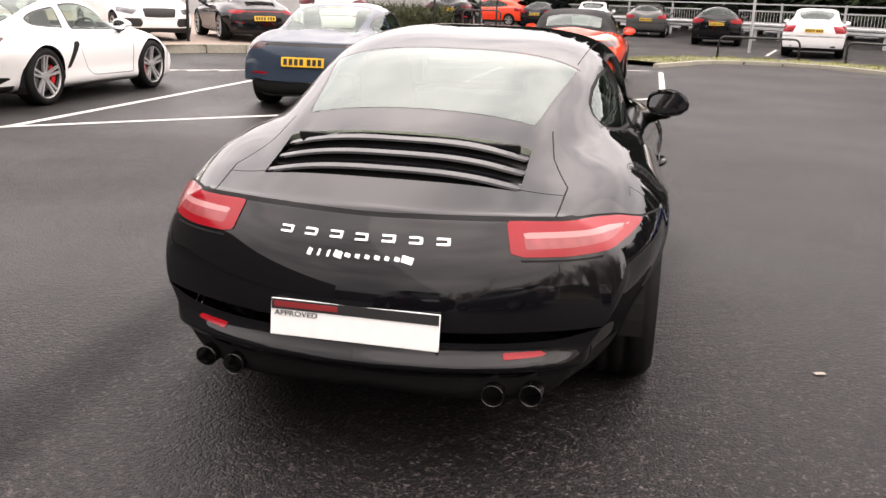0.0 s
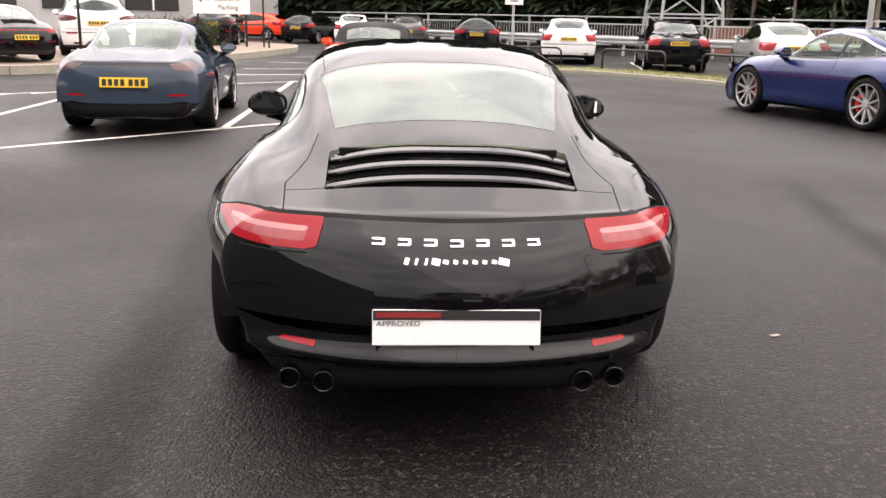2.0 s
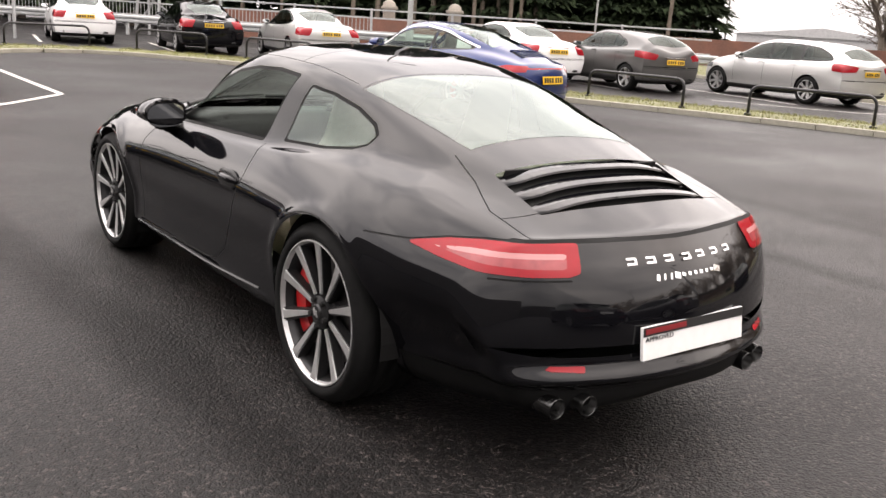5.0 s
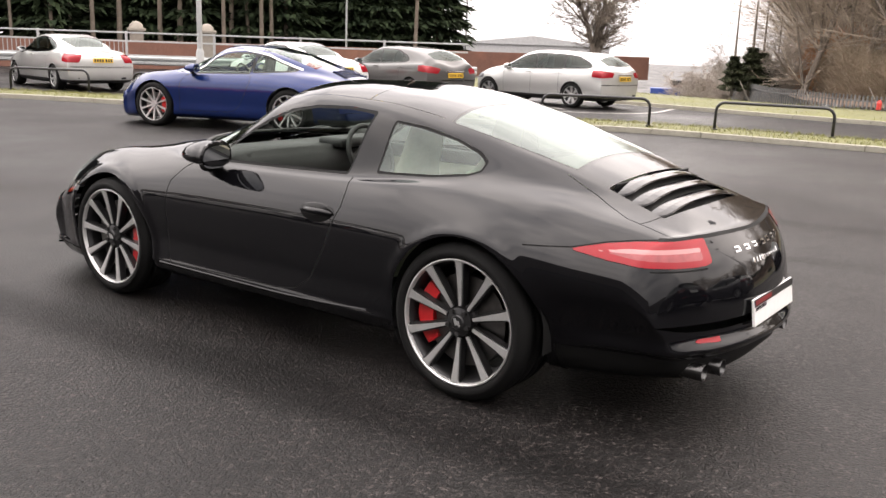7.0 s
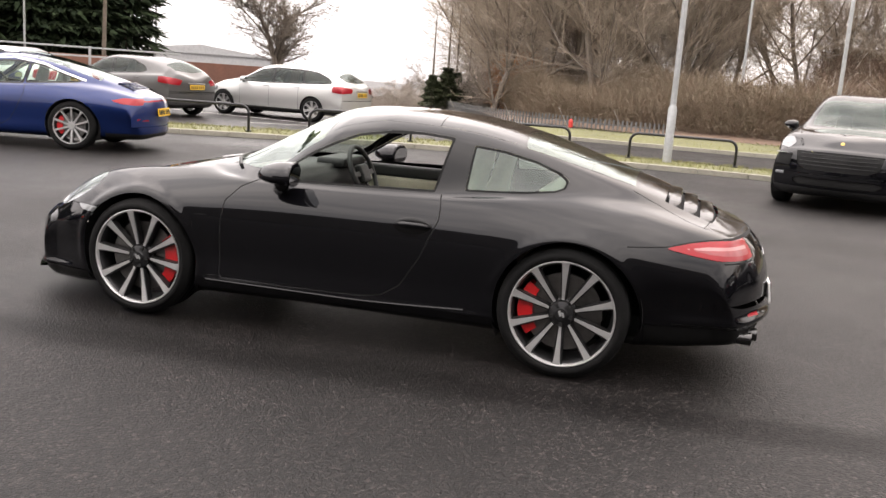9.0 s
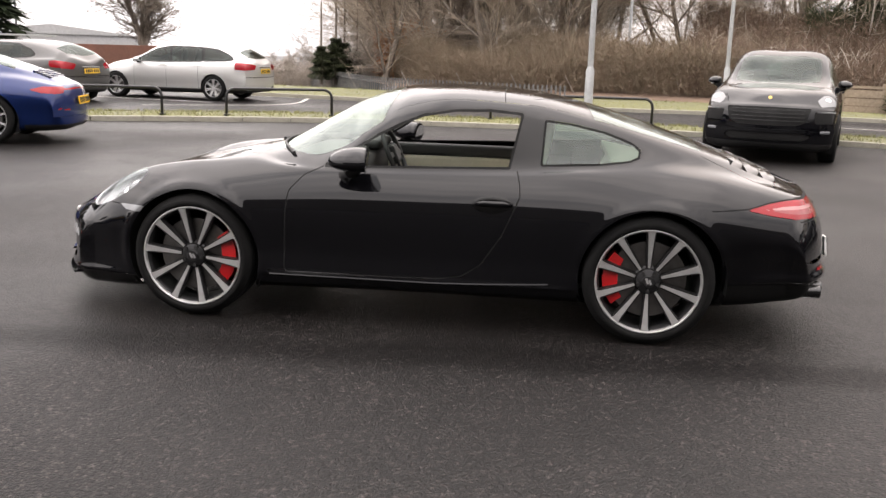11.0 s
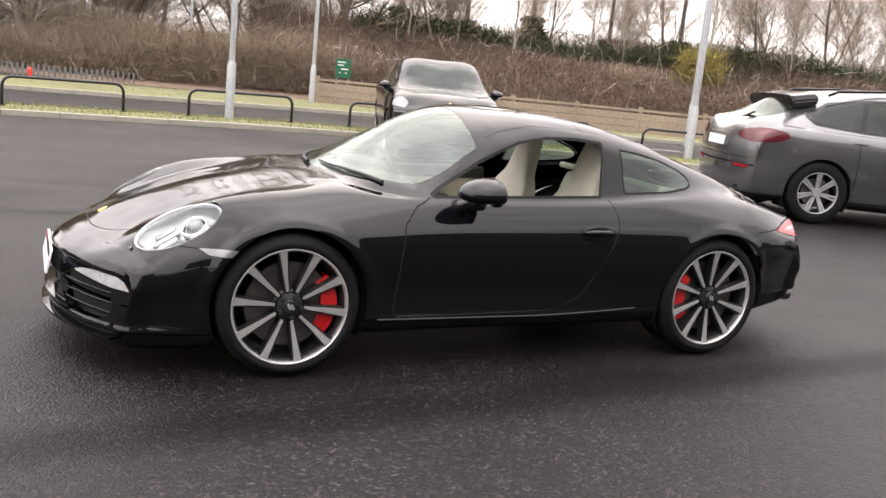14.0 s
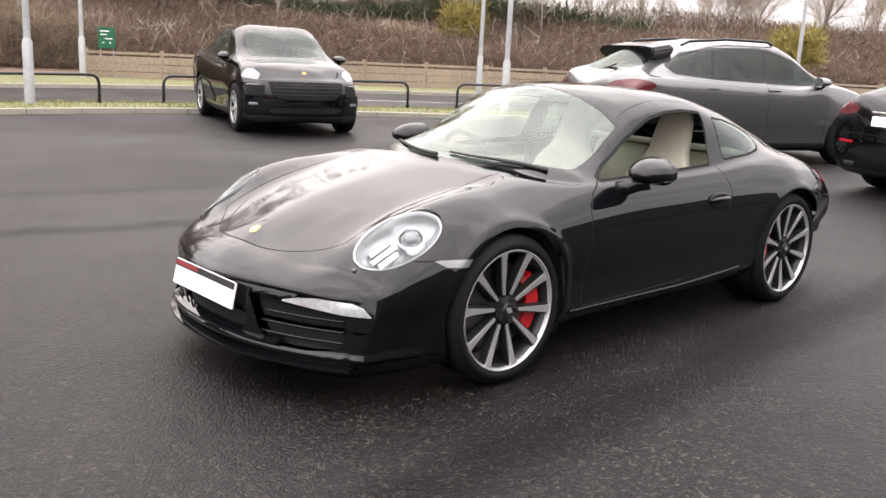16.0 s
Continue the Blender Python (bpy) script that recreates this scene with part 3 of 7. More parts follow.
def band(points, width, z, material, name, parent=None, ends=True):
    """A painted or laid band along points."""
    xy, way = resample(points, 0.5) if len(points) > 2 else (np.array(points, float), np.repeat(np.diff(np.array(points, float), axis=0), 2, 0))
    way = way / np.linalg.norm(way, axis=1, keepdims=True)
    side = np.stack([-way[:, 1], way[:, 0]], 1) * width / 2
    bm = bmesh.new()
    rows = [(bm.verts.new((*(c + s), z)), bm.verts.new((*(c - s), z))) for c, s in zip(xy, side)]
    for a, b in zip(rows, rows[1:]):
        bm.faces.new((a[0], a[1], b[1], b[0]))
    return part(name, bm, material, parent)


def fall(x, y):
    """The land drops away beyond the service road's verge."""
    d = (x - 26.5 + 0.28 * (y - 8 if y > 8 else 0) * -1) * min(1.0, max(0.0, (y - 2.0) / 6.0))
    return -min(6.0, 0.085 * max(0.0, d))


gb = bmesh.new()
gx = [-600, -150, -40, 0, 14, 20, 23, 25, 26.5] + [28 + 3 * k for k in range(14)] + [75, 85, 100, 130, 180, 300, 600]
gy = [-600, -150, -40, -10, 0, 2, 4, 6, 8] + [11 + 4 * k for k in range(14)] + [75, 90, 120, 180, 300, 600]
gv = [[gb.verts.new((x, y, fall(x, y))) for x in gx] for y in gy]
for ga, gc in zip(gv, gv[1:]):
    for k in range(len(gx) - 1):
        gb.faces.new((ga[k], ga[k + 1], gc[k + 1], gc[k]))
ground = tagged(part("ground", gb, M_ASPHALT), "dark damp tarmac of the car park", "ground", kind="structure")


# ---- wheels ----
def spokes(count, stations, thick, twin=0.0):
    """Spokes round the x axis; stations: (radius, half width, face x)."""
    bm = bmesh.new()
    for k in range(count):
        for off in ((-twin, twin) if twin else (0.0,)):
            a = 2 * math.pi * k / count
            rot = Matrix.Rotation(a, 4, "X")
            rings = []
            for r, w, x in stations:
                s = off * (0.35 + 0.65 * (r - stations[0][0]) / (stations[-1][0] - stations[0][0]))
                rings.append([bm.verts.new(rot @ Vector(c)) for c in ((x, -w + s, r), (x, w + s, r), (x - thick, w * 1.1 + s, r), (x - thick, -w * 1.1 + s, r))])
            for p, q in zip(rings, rings[1:]):
                for i in range(4):
                    bm.faces.new((p[i], p[(i + 1) % 4], q[(i + 1) % 4], q[i]))
            bm.faces.new(rings[0])
            bm.faces.new(rings[-1])
    bmesh.ops.recalc_face_normals(bm, faces=bm.faces)
    return bm


def join(a, b):
    me = bpy.data.meshes.new("joined")
    b.to_mesh(me)
    b.free()
    a.from_mesh(me)
    bpy.data.meshes.remove(me)
    return a


def add_wheel(car, x, y, radius, rim, width, style, caliper, fine):
    """One wheel with its tyre, rim, disc and caliper; the outer face looks away from the car's middle."""
    side = 1 if x > 0 else -1
    steps = 72 if fine else 32
    w = width / 2
    hub = part("wheel", lathe([(0.001, -0.03), (0.05, -0.03), (0.052, -0.035), (0.075, -0.05), (0.075, -width + 0.05), (0.001, -width + 0.05)], 24, "X"), M_RIMDARK, car, smooth=False)
    hub.matrix_basis = pose(x, y, radius, 0, 0, 0 if side > 0 else 180)
    sh = 0.012
    tyre = [(rim + 0.004, -0.004), (rim + 0.012, 0.006), (rim + 0.035, 0.012), (radius - 0.030, 0.006), (radius - 0.010, -0.008), (radius - 0.002, -0.025), (radius, -0.045)]
    groove = []
    for g in (0.30, 0.5, 0.70):
        c = -width * g
        groove += [(radius, c + sh), (radius - 0.007, c + sh - 0.003), (radius - 0.007, c - sh + 0.003), (radius, c - sh)]
    back = [(r, -width - h) for r, h in tyre[::-1]]
    part("tyre", lathe(tyre + (groove if fine else []) + back, steps, "X"), M_RUBBER, hub, "black road tyre", smooth=True)
    part("rim_barrel", lathe([(rim + 0.002, -0.006), (rim - 0.012, -0.014), (rim - 0.022, -0.05), (rim - 0.03, -width * 0.6), (rim + 0.002, -width + 0.01)], steps, "X"), M_RIMDARK, hub, smooth=True)
    lip = lathe([(rim + 0.004, -0.006), (rim + 0.004, 0.003), (rim - 0.001, 0.004), (rim - 0.006, -0.003), (rim - 0.010, -0.014)], steps, "X")
    R = rim
    if style == "ten":
        face = [(0.070, 0.0062, -0.022), (0.10, 0.0075, -0.020), (0.16, 0.0104, -0.014), (R - 0.045, 0.0140, -0.006), (R - 0.016, 0.0165, -0.002), (R - 0.006, 0.0230, -0.001)]
        core = [(r, hw + 0.0075, fx - 0.006) for r, hw, fx in face]
        part("spoke_core", join(spokes(10, core, 0.035), lathe([(0.001, -0.012), (0.036, -0.012), (0.062, -0.022), (0.066, -0.05)], 40, "X")), M_RIMDARK, hub, "dark grey spoke sides and hub")
        part("rim", join(spokes(10, face, 0.006), lip), M_RIM, hub, "machined silver ten-spoke alloy rim")
        for k in range(5):
            a = 2 * math.pi * (k + 0.5) / 5
            nut = bmesh.new()
            bmesh.ops.create_cone(nut, cap_ends=True, segments=8, radius1=0.011, radius2=0.010, depth=0.02, matrix=pose(-0.014, 0.052 * math.sin(a), 0.052 * math.cos(a), 0, 90, 0))
            part("wheel_nut", nut, M_PLASTIC, hub)
        cap = lathe([(0.001, -0.004), (0.028, -0.005), (0.034, -0.012)], 32, "X")
        part("centre_cap", cap, M_RIMDARK, hub, "dark centre cap")
        mark = join(box((0.002, 0.012, 0.030), pose(-0.0025, -0.006, 0.004, 20)), box((0.002, 0.010, 0.026), pose(-0.0025, 0.010, -0.002, 20)))
        part("badge", mark, M_RIMSILVER, hub)
    else:
        n = {"five": 5, "star": 10, "twin": 7}[style]
        wide = {"five": 0.014, "star": 0.012, "twin": 0.012}[style]
        face = [(0.03, wide * 1.3, -0.03), (0.09, wide, -0.024), (R - 0.05, wide * 0.95, -0.008), (R - 0.012, wide * 1.2, -0.003)]
        rm = spokes(n, face, 0.03, {"five": 0.034, "star": 0.0, "twin": 0.020}[style])
        rm = join(rm, lathe([(0.001, -0.012), (0.05, -0.016), (0.06, -0.04)], 24, "X"))
        part("rim", join(rm, lip), M_RIMSILVER, hub, "silver alloy rim")
    part("brake_disc", lathe([(0.07, -0.070), (R - 0.070, -0.070), (R - 0.070, -0.098), (0.07, -0.098)], 48 if fine else 24, "X"), M_DISC, hub, "grey steel brake disc")
    if caliper:
        bm = bmesh.new()
        inner, outer = R - 0.115, R - 0.036
        toward = (-1 if y > 0 else 1) * side
        prev = None
        for i in range(11):
            a = radians(-38 + 76 * i / 10)
            t = 0.006 * abs(i - 5) ** 1.2 / 6
            ring = []
            for r, xx in ((inner + t, -0.046), (outer - t, -0.046), (outer - t, -0.115), (inner + t, -0.115)):
                ring.append(bm.verts.new((xx - t, toward * r * math.cos(a), r * math.sin(a))))
            if prev:
                for j in range(4):
                    bm.faces.new((prev[j], prev[(j + 1) % 4], ring[(j + 1) % 4], ring[j]))
            else:
                bm.faces.new(ring)
            prev = ring
        bm.faces.new(prev)
        bmesh.ops.recalc_face_normals(bm, faces=bm.faces)
        part("brake_caliper", bm, M_CALIPER, hub, "red painted brake caliper")
    return hub


def add_plate(car, m, ground, bars, tall=0.111, wide=0.52):
    """A number plate whose characters are plain bars."""
    plate = part("number_plate", box((wide, 0.012, tall), m, 0.004), ground, car, "number plate with plain dark bars")
    if bars:
        for k in range(7):
            x = (-3 + k) * 0.066 + (0.012 if k > 3 else -0.012)
            part("bar", box((0.045, 0.003, tall * 0.66), m @ pose(x * wide / 0.52, -0.0075, 0)), M_INK, plate)
    return plate


def add_seat(car, x, y, z, material, dark=False, scale=1.0):
    """A sports seat: cushion, backrest with bolsters and built-in headrest."""
    s = scale
    seat = part("seat", box((0.46 * s, 0.50 * s, 0.16), pose(x, y + 0.10, z, 6), 0.05, 4), material, car, "" if dark else "cream leather sports seat", smooth=True)
    back = bmesh.new()
    rings = []
    for h, w, d, b in ((0.0, 0.20, 0.06, 0.0), (0.03, 0.225, 0.075, 0.02), (0.12, 0.235, 0.075, 0.05), (0.24, 0.238, 0.070, 0.055), (0.31, 0.225, 0.064, 0.045), (0.37, 0.190, 0.060, 0.03), (0.42, 0.152, 0.056, 0.015), (0.48, 0.132, 0.054, 0.008), (0.56, 0.124, 0.052, 0.004), (0.64, 0.116, 0.048, 0.0), (0.70, 0.100, 0.040, 0.0), (0.735, 0.072, 0.026, 0.0), (0.745, 0.035, 0.012, 0.0)):
        ring = []
        for i in range(28):
            a = 2 * math.pi * i / 28
            c, q = math.cos(a), math.sin(a)
            px = w * math.copysign(abs(c) ** 0.75, c)
            ring.append(back.verts.new((px * s, d * math.copysign(abs(q) ** 0.8, q) + (b * abs(c) ** 3 if q > -0.2 else 0), h * s)))
        rings.append(ring)
    for p, q in zip(rings, rings[1:]):
        for i in range(28):
            back.faces.new((p[i], p[(i + 1) % 28], q[(i + 1) % 28], q[i]))
    back.faces.new(rings[0][::-1])
    back.faces.new(rings[-1])
    back.transform(pose(x, y - 0.16, z + 0.04, 14))
    part("backrest", back, material, seat, smooth=True)
    for k in (-1, 1):
        part("bolster", box((0.08, 0.42 * s, 0.10), pose(x + k * 0.205 * s, y + 0.11, z + 0.07, 6), 0.035, 3), material, seat, smooth=True)
    return seat


def add_steering_wheel(car, x, y, z):
    m = pose(x, y, z, 66)
    bm = tube([(0.185 * math.cos(a), 0.185 * math.sin(a), 0) for a in (2 * math.pi * k / 40 for k in range(41))], 0.016, 10, cap=False)
    bm.transform(m)
    wheel = part("steering_wheel", bm, M_DASH, car, "black steering wheel", smooth=True)
    hub = box((0.15, 0.13, 0.05), m, 0.03, 3)
    for k in (-1, 1):
        add_box(hub, (0.13, 0.035, 0.018), m @ pose(k * 0.115, 0.0, 0), 0.005)
    add_box(hub, (0.03, 0.12, 0.016), m @ pose(0, -0.115, 0), 0.005)
    part("hub", hub, M_DASH, wheel)


def add_mirror(car, x, y, z, colour, size=1.0):
    """A door mirror on its foot, with a glass that looks back."""
    s, k = size, 1 if x > 0 else -1
    bm = bmesh.new()
    bmesh.ops.create_uvsphere(bm, u_segments=32, v_segments=20, radius=1.0)
    for v in bm.verts:
        back = v.co.y < -0.25
        v.co = Vector((v.co.x, max(v.co.y, -0.25), v.co.z))
        sq = 1.0 / max(abs(v.co.x) ** 2.6 + abs(v.co.z) ** 2.6, 0.2) ** (1 / 2.6) if back else 1.0
        rr = math.hypot(v.co.x, v.co.z)
        if back and rr > 0.9:
            v.co.x, v.co.z = v.co.x * min(sq, 1.12), v.co.z * min(sq, 1.12)
        v.co.z *= (1.0 + 0.12 * v.co.x * k * -1) * (1.12 if v.co.z > 0 else 0.68)
    bm.transform(pose(x + k * 0.105 * s, y, z, 0, 0, -8 * k) @ Matrix.Diagonal((0.108 * s, 0.160 * s, 0.070 * s, 1)))
    mirror = part("door_mirror", bm, colour, car, smooth=True)
    g = bmesh.new()
    bmesh.ops.create_circle(g, cap_ends=True, segments=32, radius=1.0)
    for v in g.verts:
        r = 1.0 / (abs(v.co.x) ** 2.8 + abs(v.co.y) ** 2.8) ** (1 / 2.8)
        v.co = v.co * r
    g.transform(pose(x + k * 0.105 * s, y, z, 0, 0, -8 * k) @ pose(0, -0.0425 * s, 0, 99) @ Matrix.Diagonal((0.094 * s, 0.058 * s, 1, 1)))
    part("mirror_glass", g, M_MIRROR, mirror, "mirror glass")
    foot = tube([(x - k * 0.035, y + 0.10 * s, z - 0.095 * s), (x + k * 0.02, y + 0.075 * s, z - 0.075 * s), (x + k * 0.06 * s, y + 0.05 * s, z - 0.055 * s), (x + k * 0.10 * s, y + 0.03 * s, z - 0.035 * s)], [0.045 * s, 0.036 * s, 0.036 * s, 0.045 * s], 12)
    part("mirror_foot", foot, M_TRIM, mirror, smooth=True)


# ---- guide lines of the rear-engined coupe: half width and height from tail to nose ----
def coupe_guides(roof):
    """The outlines of the low sports coupe; roof: the middle line from the engine lid over roof and glass to the nose."""
    zt = lambda drops: [(y, float(curve_at(roof, np.array([y]))[0]) - d) for y, d in drops]  # noqa: E731
    flat = [(-2.1, 0.0), (2.05, 0.0)]
    return [
        (flat, roof),
        ([(-2.1, 0.25), (-1.8, 0.32), (-1.5, 0.43), (-1.2, 0.48), (-0.9, 0.53), (-0.5, 0.565), (0, 0.59), (0.4, 0.625), (0.6, 0.64), (0.75, 0.55), (0.95, 0.36), (1.25, 0.28), (2.05, 0.24)],
         zt([(-2.1, 0.006), (-1.8, 0.012), (-1.5, 0.035), (-1.2, 0.05), (-0.9, 0.065), (-0.5, 0.075), (-0.15, 0.085), (0.1, 0.125), (0.3, 0.195), (0.45, 0.235), (0.6, 0.2), (0.75, 0.105), (0.95, 0.014), (1.25, 0.014), (1.6, 0.016), (2.05, 0.012)])),
        ([(-2.1, 0.44), (-1.8, 0.49), (-1.5, 0.56), (-1.2, 0.64), (-0.9, 0.70), (-0.5, 0.735), (0, 0.745), (0.4, 0.745), (0.6, 0.73), (0.75, 0.66), (0.95, 0.53), (1.25, 0.48), (1.6, 0.45), (2.05, 0.42)],
         [(-2.1, 0.765), (-1.8, 0.845), (-1.5, 0.905), (-1.2, 0.928), (-0.9, 0.905), (-0.5, 0.872), (0, 0.855), (0.4, 0.845), (0.6, 0.842), (0.75, 0.845), (0.95, 0.874), (1.25, 0.818), (1.6, 0.732), (1.85, 0.638), (2.05, 0.545)]),
        ([(-2.1, 0.62), (-1.8, 0.70), (-1.5, 0.745), (-1.2, 0.77), (-0.9, 0.782), (-0.5, 0.788), (0, 0.79), (0.4, 0.787), (0.6, 0.775), (0.95, 0.71), (1.25, 0.675), (1.6, 0.675), (1.85, 0.66), (2.05, 0.62)],
         [(-2.1, 0.752), (-1.8, 0.80), (-1.5, 0.84), (-1.2, 0.855), (-0.9, 0.855), (-0.5, 0.832), (0, 0.815), (0.4, 0.812), (0.6, 0.818), (0.95, 0.836), (1.25, 0.826), (1.5, 0.797), (1.7, 0.744), (1.85, 0.675), (2.05, 0.550)]),
        ([(-2.1, 0.775), (-1.8, 0.848), (-1.5, 0.885), (-1.25, 0.90), (-0.8, 0.885), (-0.3, 0.865), (0.3, 0.862), (0.8, 0.872), (1.25, 0.885), (1.6, 0.870), (1.85, 0.84), (2.05, 0.79)],
         [(-2.1, 0.60), (-1.6, 0.655), (-1.25, 0.685), (-0.5, 0.685), (0.3, 0.672), (0.9, 0.67), (1.25, 0.665), (1.7, 0.57), (2.05, 0.49)]),
        ([(-2.1, 0.690), (-1.8, 0.770), (-1.55, 0.828), (-1.25, 0.882), (-0.6, 0.862), (0, 0.85), (0.8, 0.855), (1.25, 0.87), (1.7, 0.85), (2.05, 0.79)],
         [(-2.1, 0.40), (-1.25, 0.42), (0, 0.40), (1.25, 0.40), (2.05, 0.34)]),
        ([(-2.1, 0.575), (-1.8, 0.66), (-1.5, 0.725), (-1.25, 0.81), (0, 0.81), (1.25, 0.82), (1.7, 0.80), (2.05, 0.73)],
         [(-2.1, 0.205), (-1.8, 0.195), (-1.25, 0.20), (0, 0.20), (1.25, 0.18), (1.7, 0.150), (2.05, 0.135)]),
        (flat, [(-2.1, 0.190), (-1.6, 0.16), (0, 0.15), (1.6, 0.135), (2.05, 0.125)]),
    ]


HERO_ROOF = [(-2.1, 0.768), (-1.95, 0.828), (-1.8, 0.890), (-1.65, 0.948), (-1.5, 0.998), (-1.2, 1.092), (-0.87, 1.186), (-0.54, 1.246), (-0.2, 1.272), (0.05, 1.269), (0.22, 1.248), (0.4, 1.187), (0.6, 1.085), (0.8, 0.97), (0.93, 0.905), (1.14, 0.862), (1.5, 0.784), (1.8, 0.692), (1.95, 0.628), (2.05, 0.570)]


def ellipse_on(P, centre, long_axis, normal, a, b, depth=0.2):
    """Below zero inside an oval lying across the skin."""
    l = np.array(Vector(long_axis).normalized())
    n = np.array(Vector(normal).normalized())
    n = n - l * (n @ l)
    n /= np.linalg.norm(n)
    m = np.cross(n, l)
    q = np.stack([np.abs(P[:, 0]), P[:, 1], P[:, 2]], 1) - np.array(centre)
    r = np.sqrt((q @ l / a) ** 2 + np.abs(q @ m / b) ** 2)
    return np.maximum((r - 1) * min(a, b), np.abs(q @ n) - depth)


SIDE_WINDOW = [(0.51, 0.850), (0.345, 0.945), (0.24, 1.012), (0.13, 1.068), (0.0, 1.122), (-0.16, 1.150), (-0.35, 1.156), (-0.515, 1.143), (-0.462, 0.880)]
QUARTER_WINDOW = [(-0.650, 1.112), (-0.80, 1.094), (-0.965, 1.058), (-1.095, 1.010), (-1.140, 0.978), (-1.135, 0.950), (-1.09, 0.932), (-0.93, 0.913), (-0.640, 0.899)]
PILLAR = [(-0.515, 1.143), (-0.462, 0.880), (-0.640, 0.899), (-0.650, 1.112)]
DOOR = [(0.49, 0.86), (0.62, 0.80), (0.69, 0.72), (0.705, 0.60), (0.72, 0.30), (0.70, 0.272), (-0.12, 0.285), (-0.24, 0.305), (-0.34, 0.37), (-0.45, 0.54), (-0.535, 0.74), (-0.53, 0.80), (-0.50, 0.90)]
TAIL_LAMP = [(0.418, 0.757), (0.60, 0.757), (0.76, 0.754), (0.92, 0.745), (1.12, 0.722), (0.94, 0.697), (0.76, 0.679), (0.60, 0.671), (0.475, 0.671), (0.440, 0.680)]
HEAD_C, HEAD_L, HEAD_N = (0.676, 1.712, 0.668), (0.085, -0.36, 0.17), (0.42, 0.46, 0.78)


def hero_relief(X, y, z, u, s):
    """Creases and swellings of the skin: bumper ledge, arch lips, sill edge, tail lip."""
    bell = lambda v, w: np.exp(-((v / w) ** 2))  # noqa: E731
    step = lambda v, w: 1 / (1 + np.exp(-v / w))  # noqa: E731
    ramp = np.clip((0.400 - z) / 0.058, 0, 1)
    out = 0.032 * ramp * ramp * (3 - 2 * ramp) * step(z - 0.328, 0.005) * step(-1.72 - y, 0.03) * (1 - 0.70 * step(X - 0.60, 0.035))
    out = out + 0.010 * step(0.32 - z, 0.008) * step(-1.7 - y, 0.05) * step(0.62 - X, 0.05) * -1.2
    for yc in (1.225, -1.225):
        r = np.hypot(y - yc, z - 0.338)
        out = out + (0.012 if yc > 0 else 0.008) * bell(r - 0.385, 0.028) * step(u - 3.2, 0.1) * step(z - (0.25 if yc > 0 else 0.42), 0.03)
    out = out + 0.010 * bell(z - 0.268, 0.012) * step(0.80 - np.abs(y), 0.04) * step(X - 0.6, 0.02)
    out = out + 0.006 * bell(s + 2.095, 0.022) * step(0.62 - X, 0.03) * step(z - 0.7, 0.01)
    out = out + 0.005 * bell(z - 0.50 + 0.03 * X, 0.022) * step(y - 1.62, 0.04) * step(0.80 - X, 0.03)
    out = out + 0.016 * bell(z - 0.215, 0.016) * step(y - 1.70, 0.04)
    return out


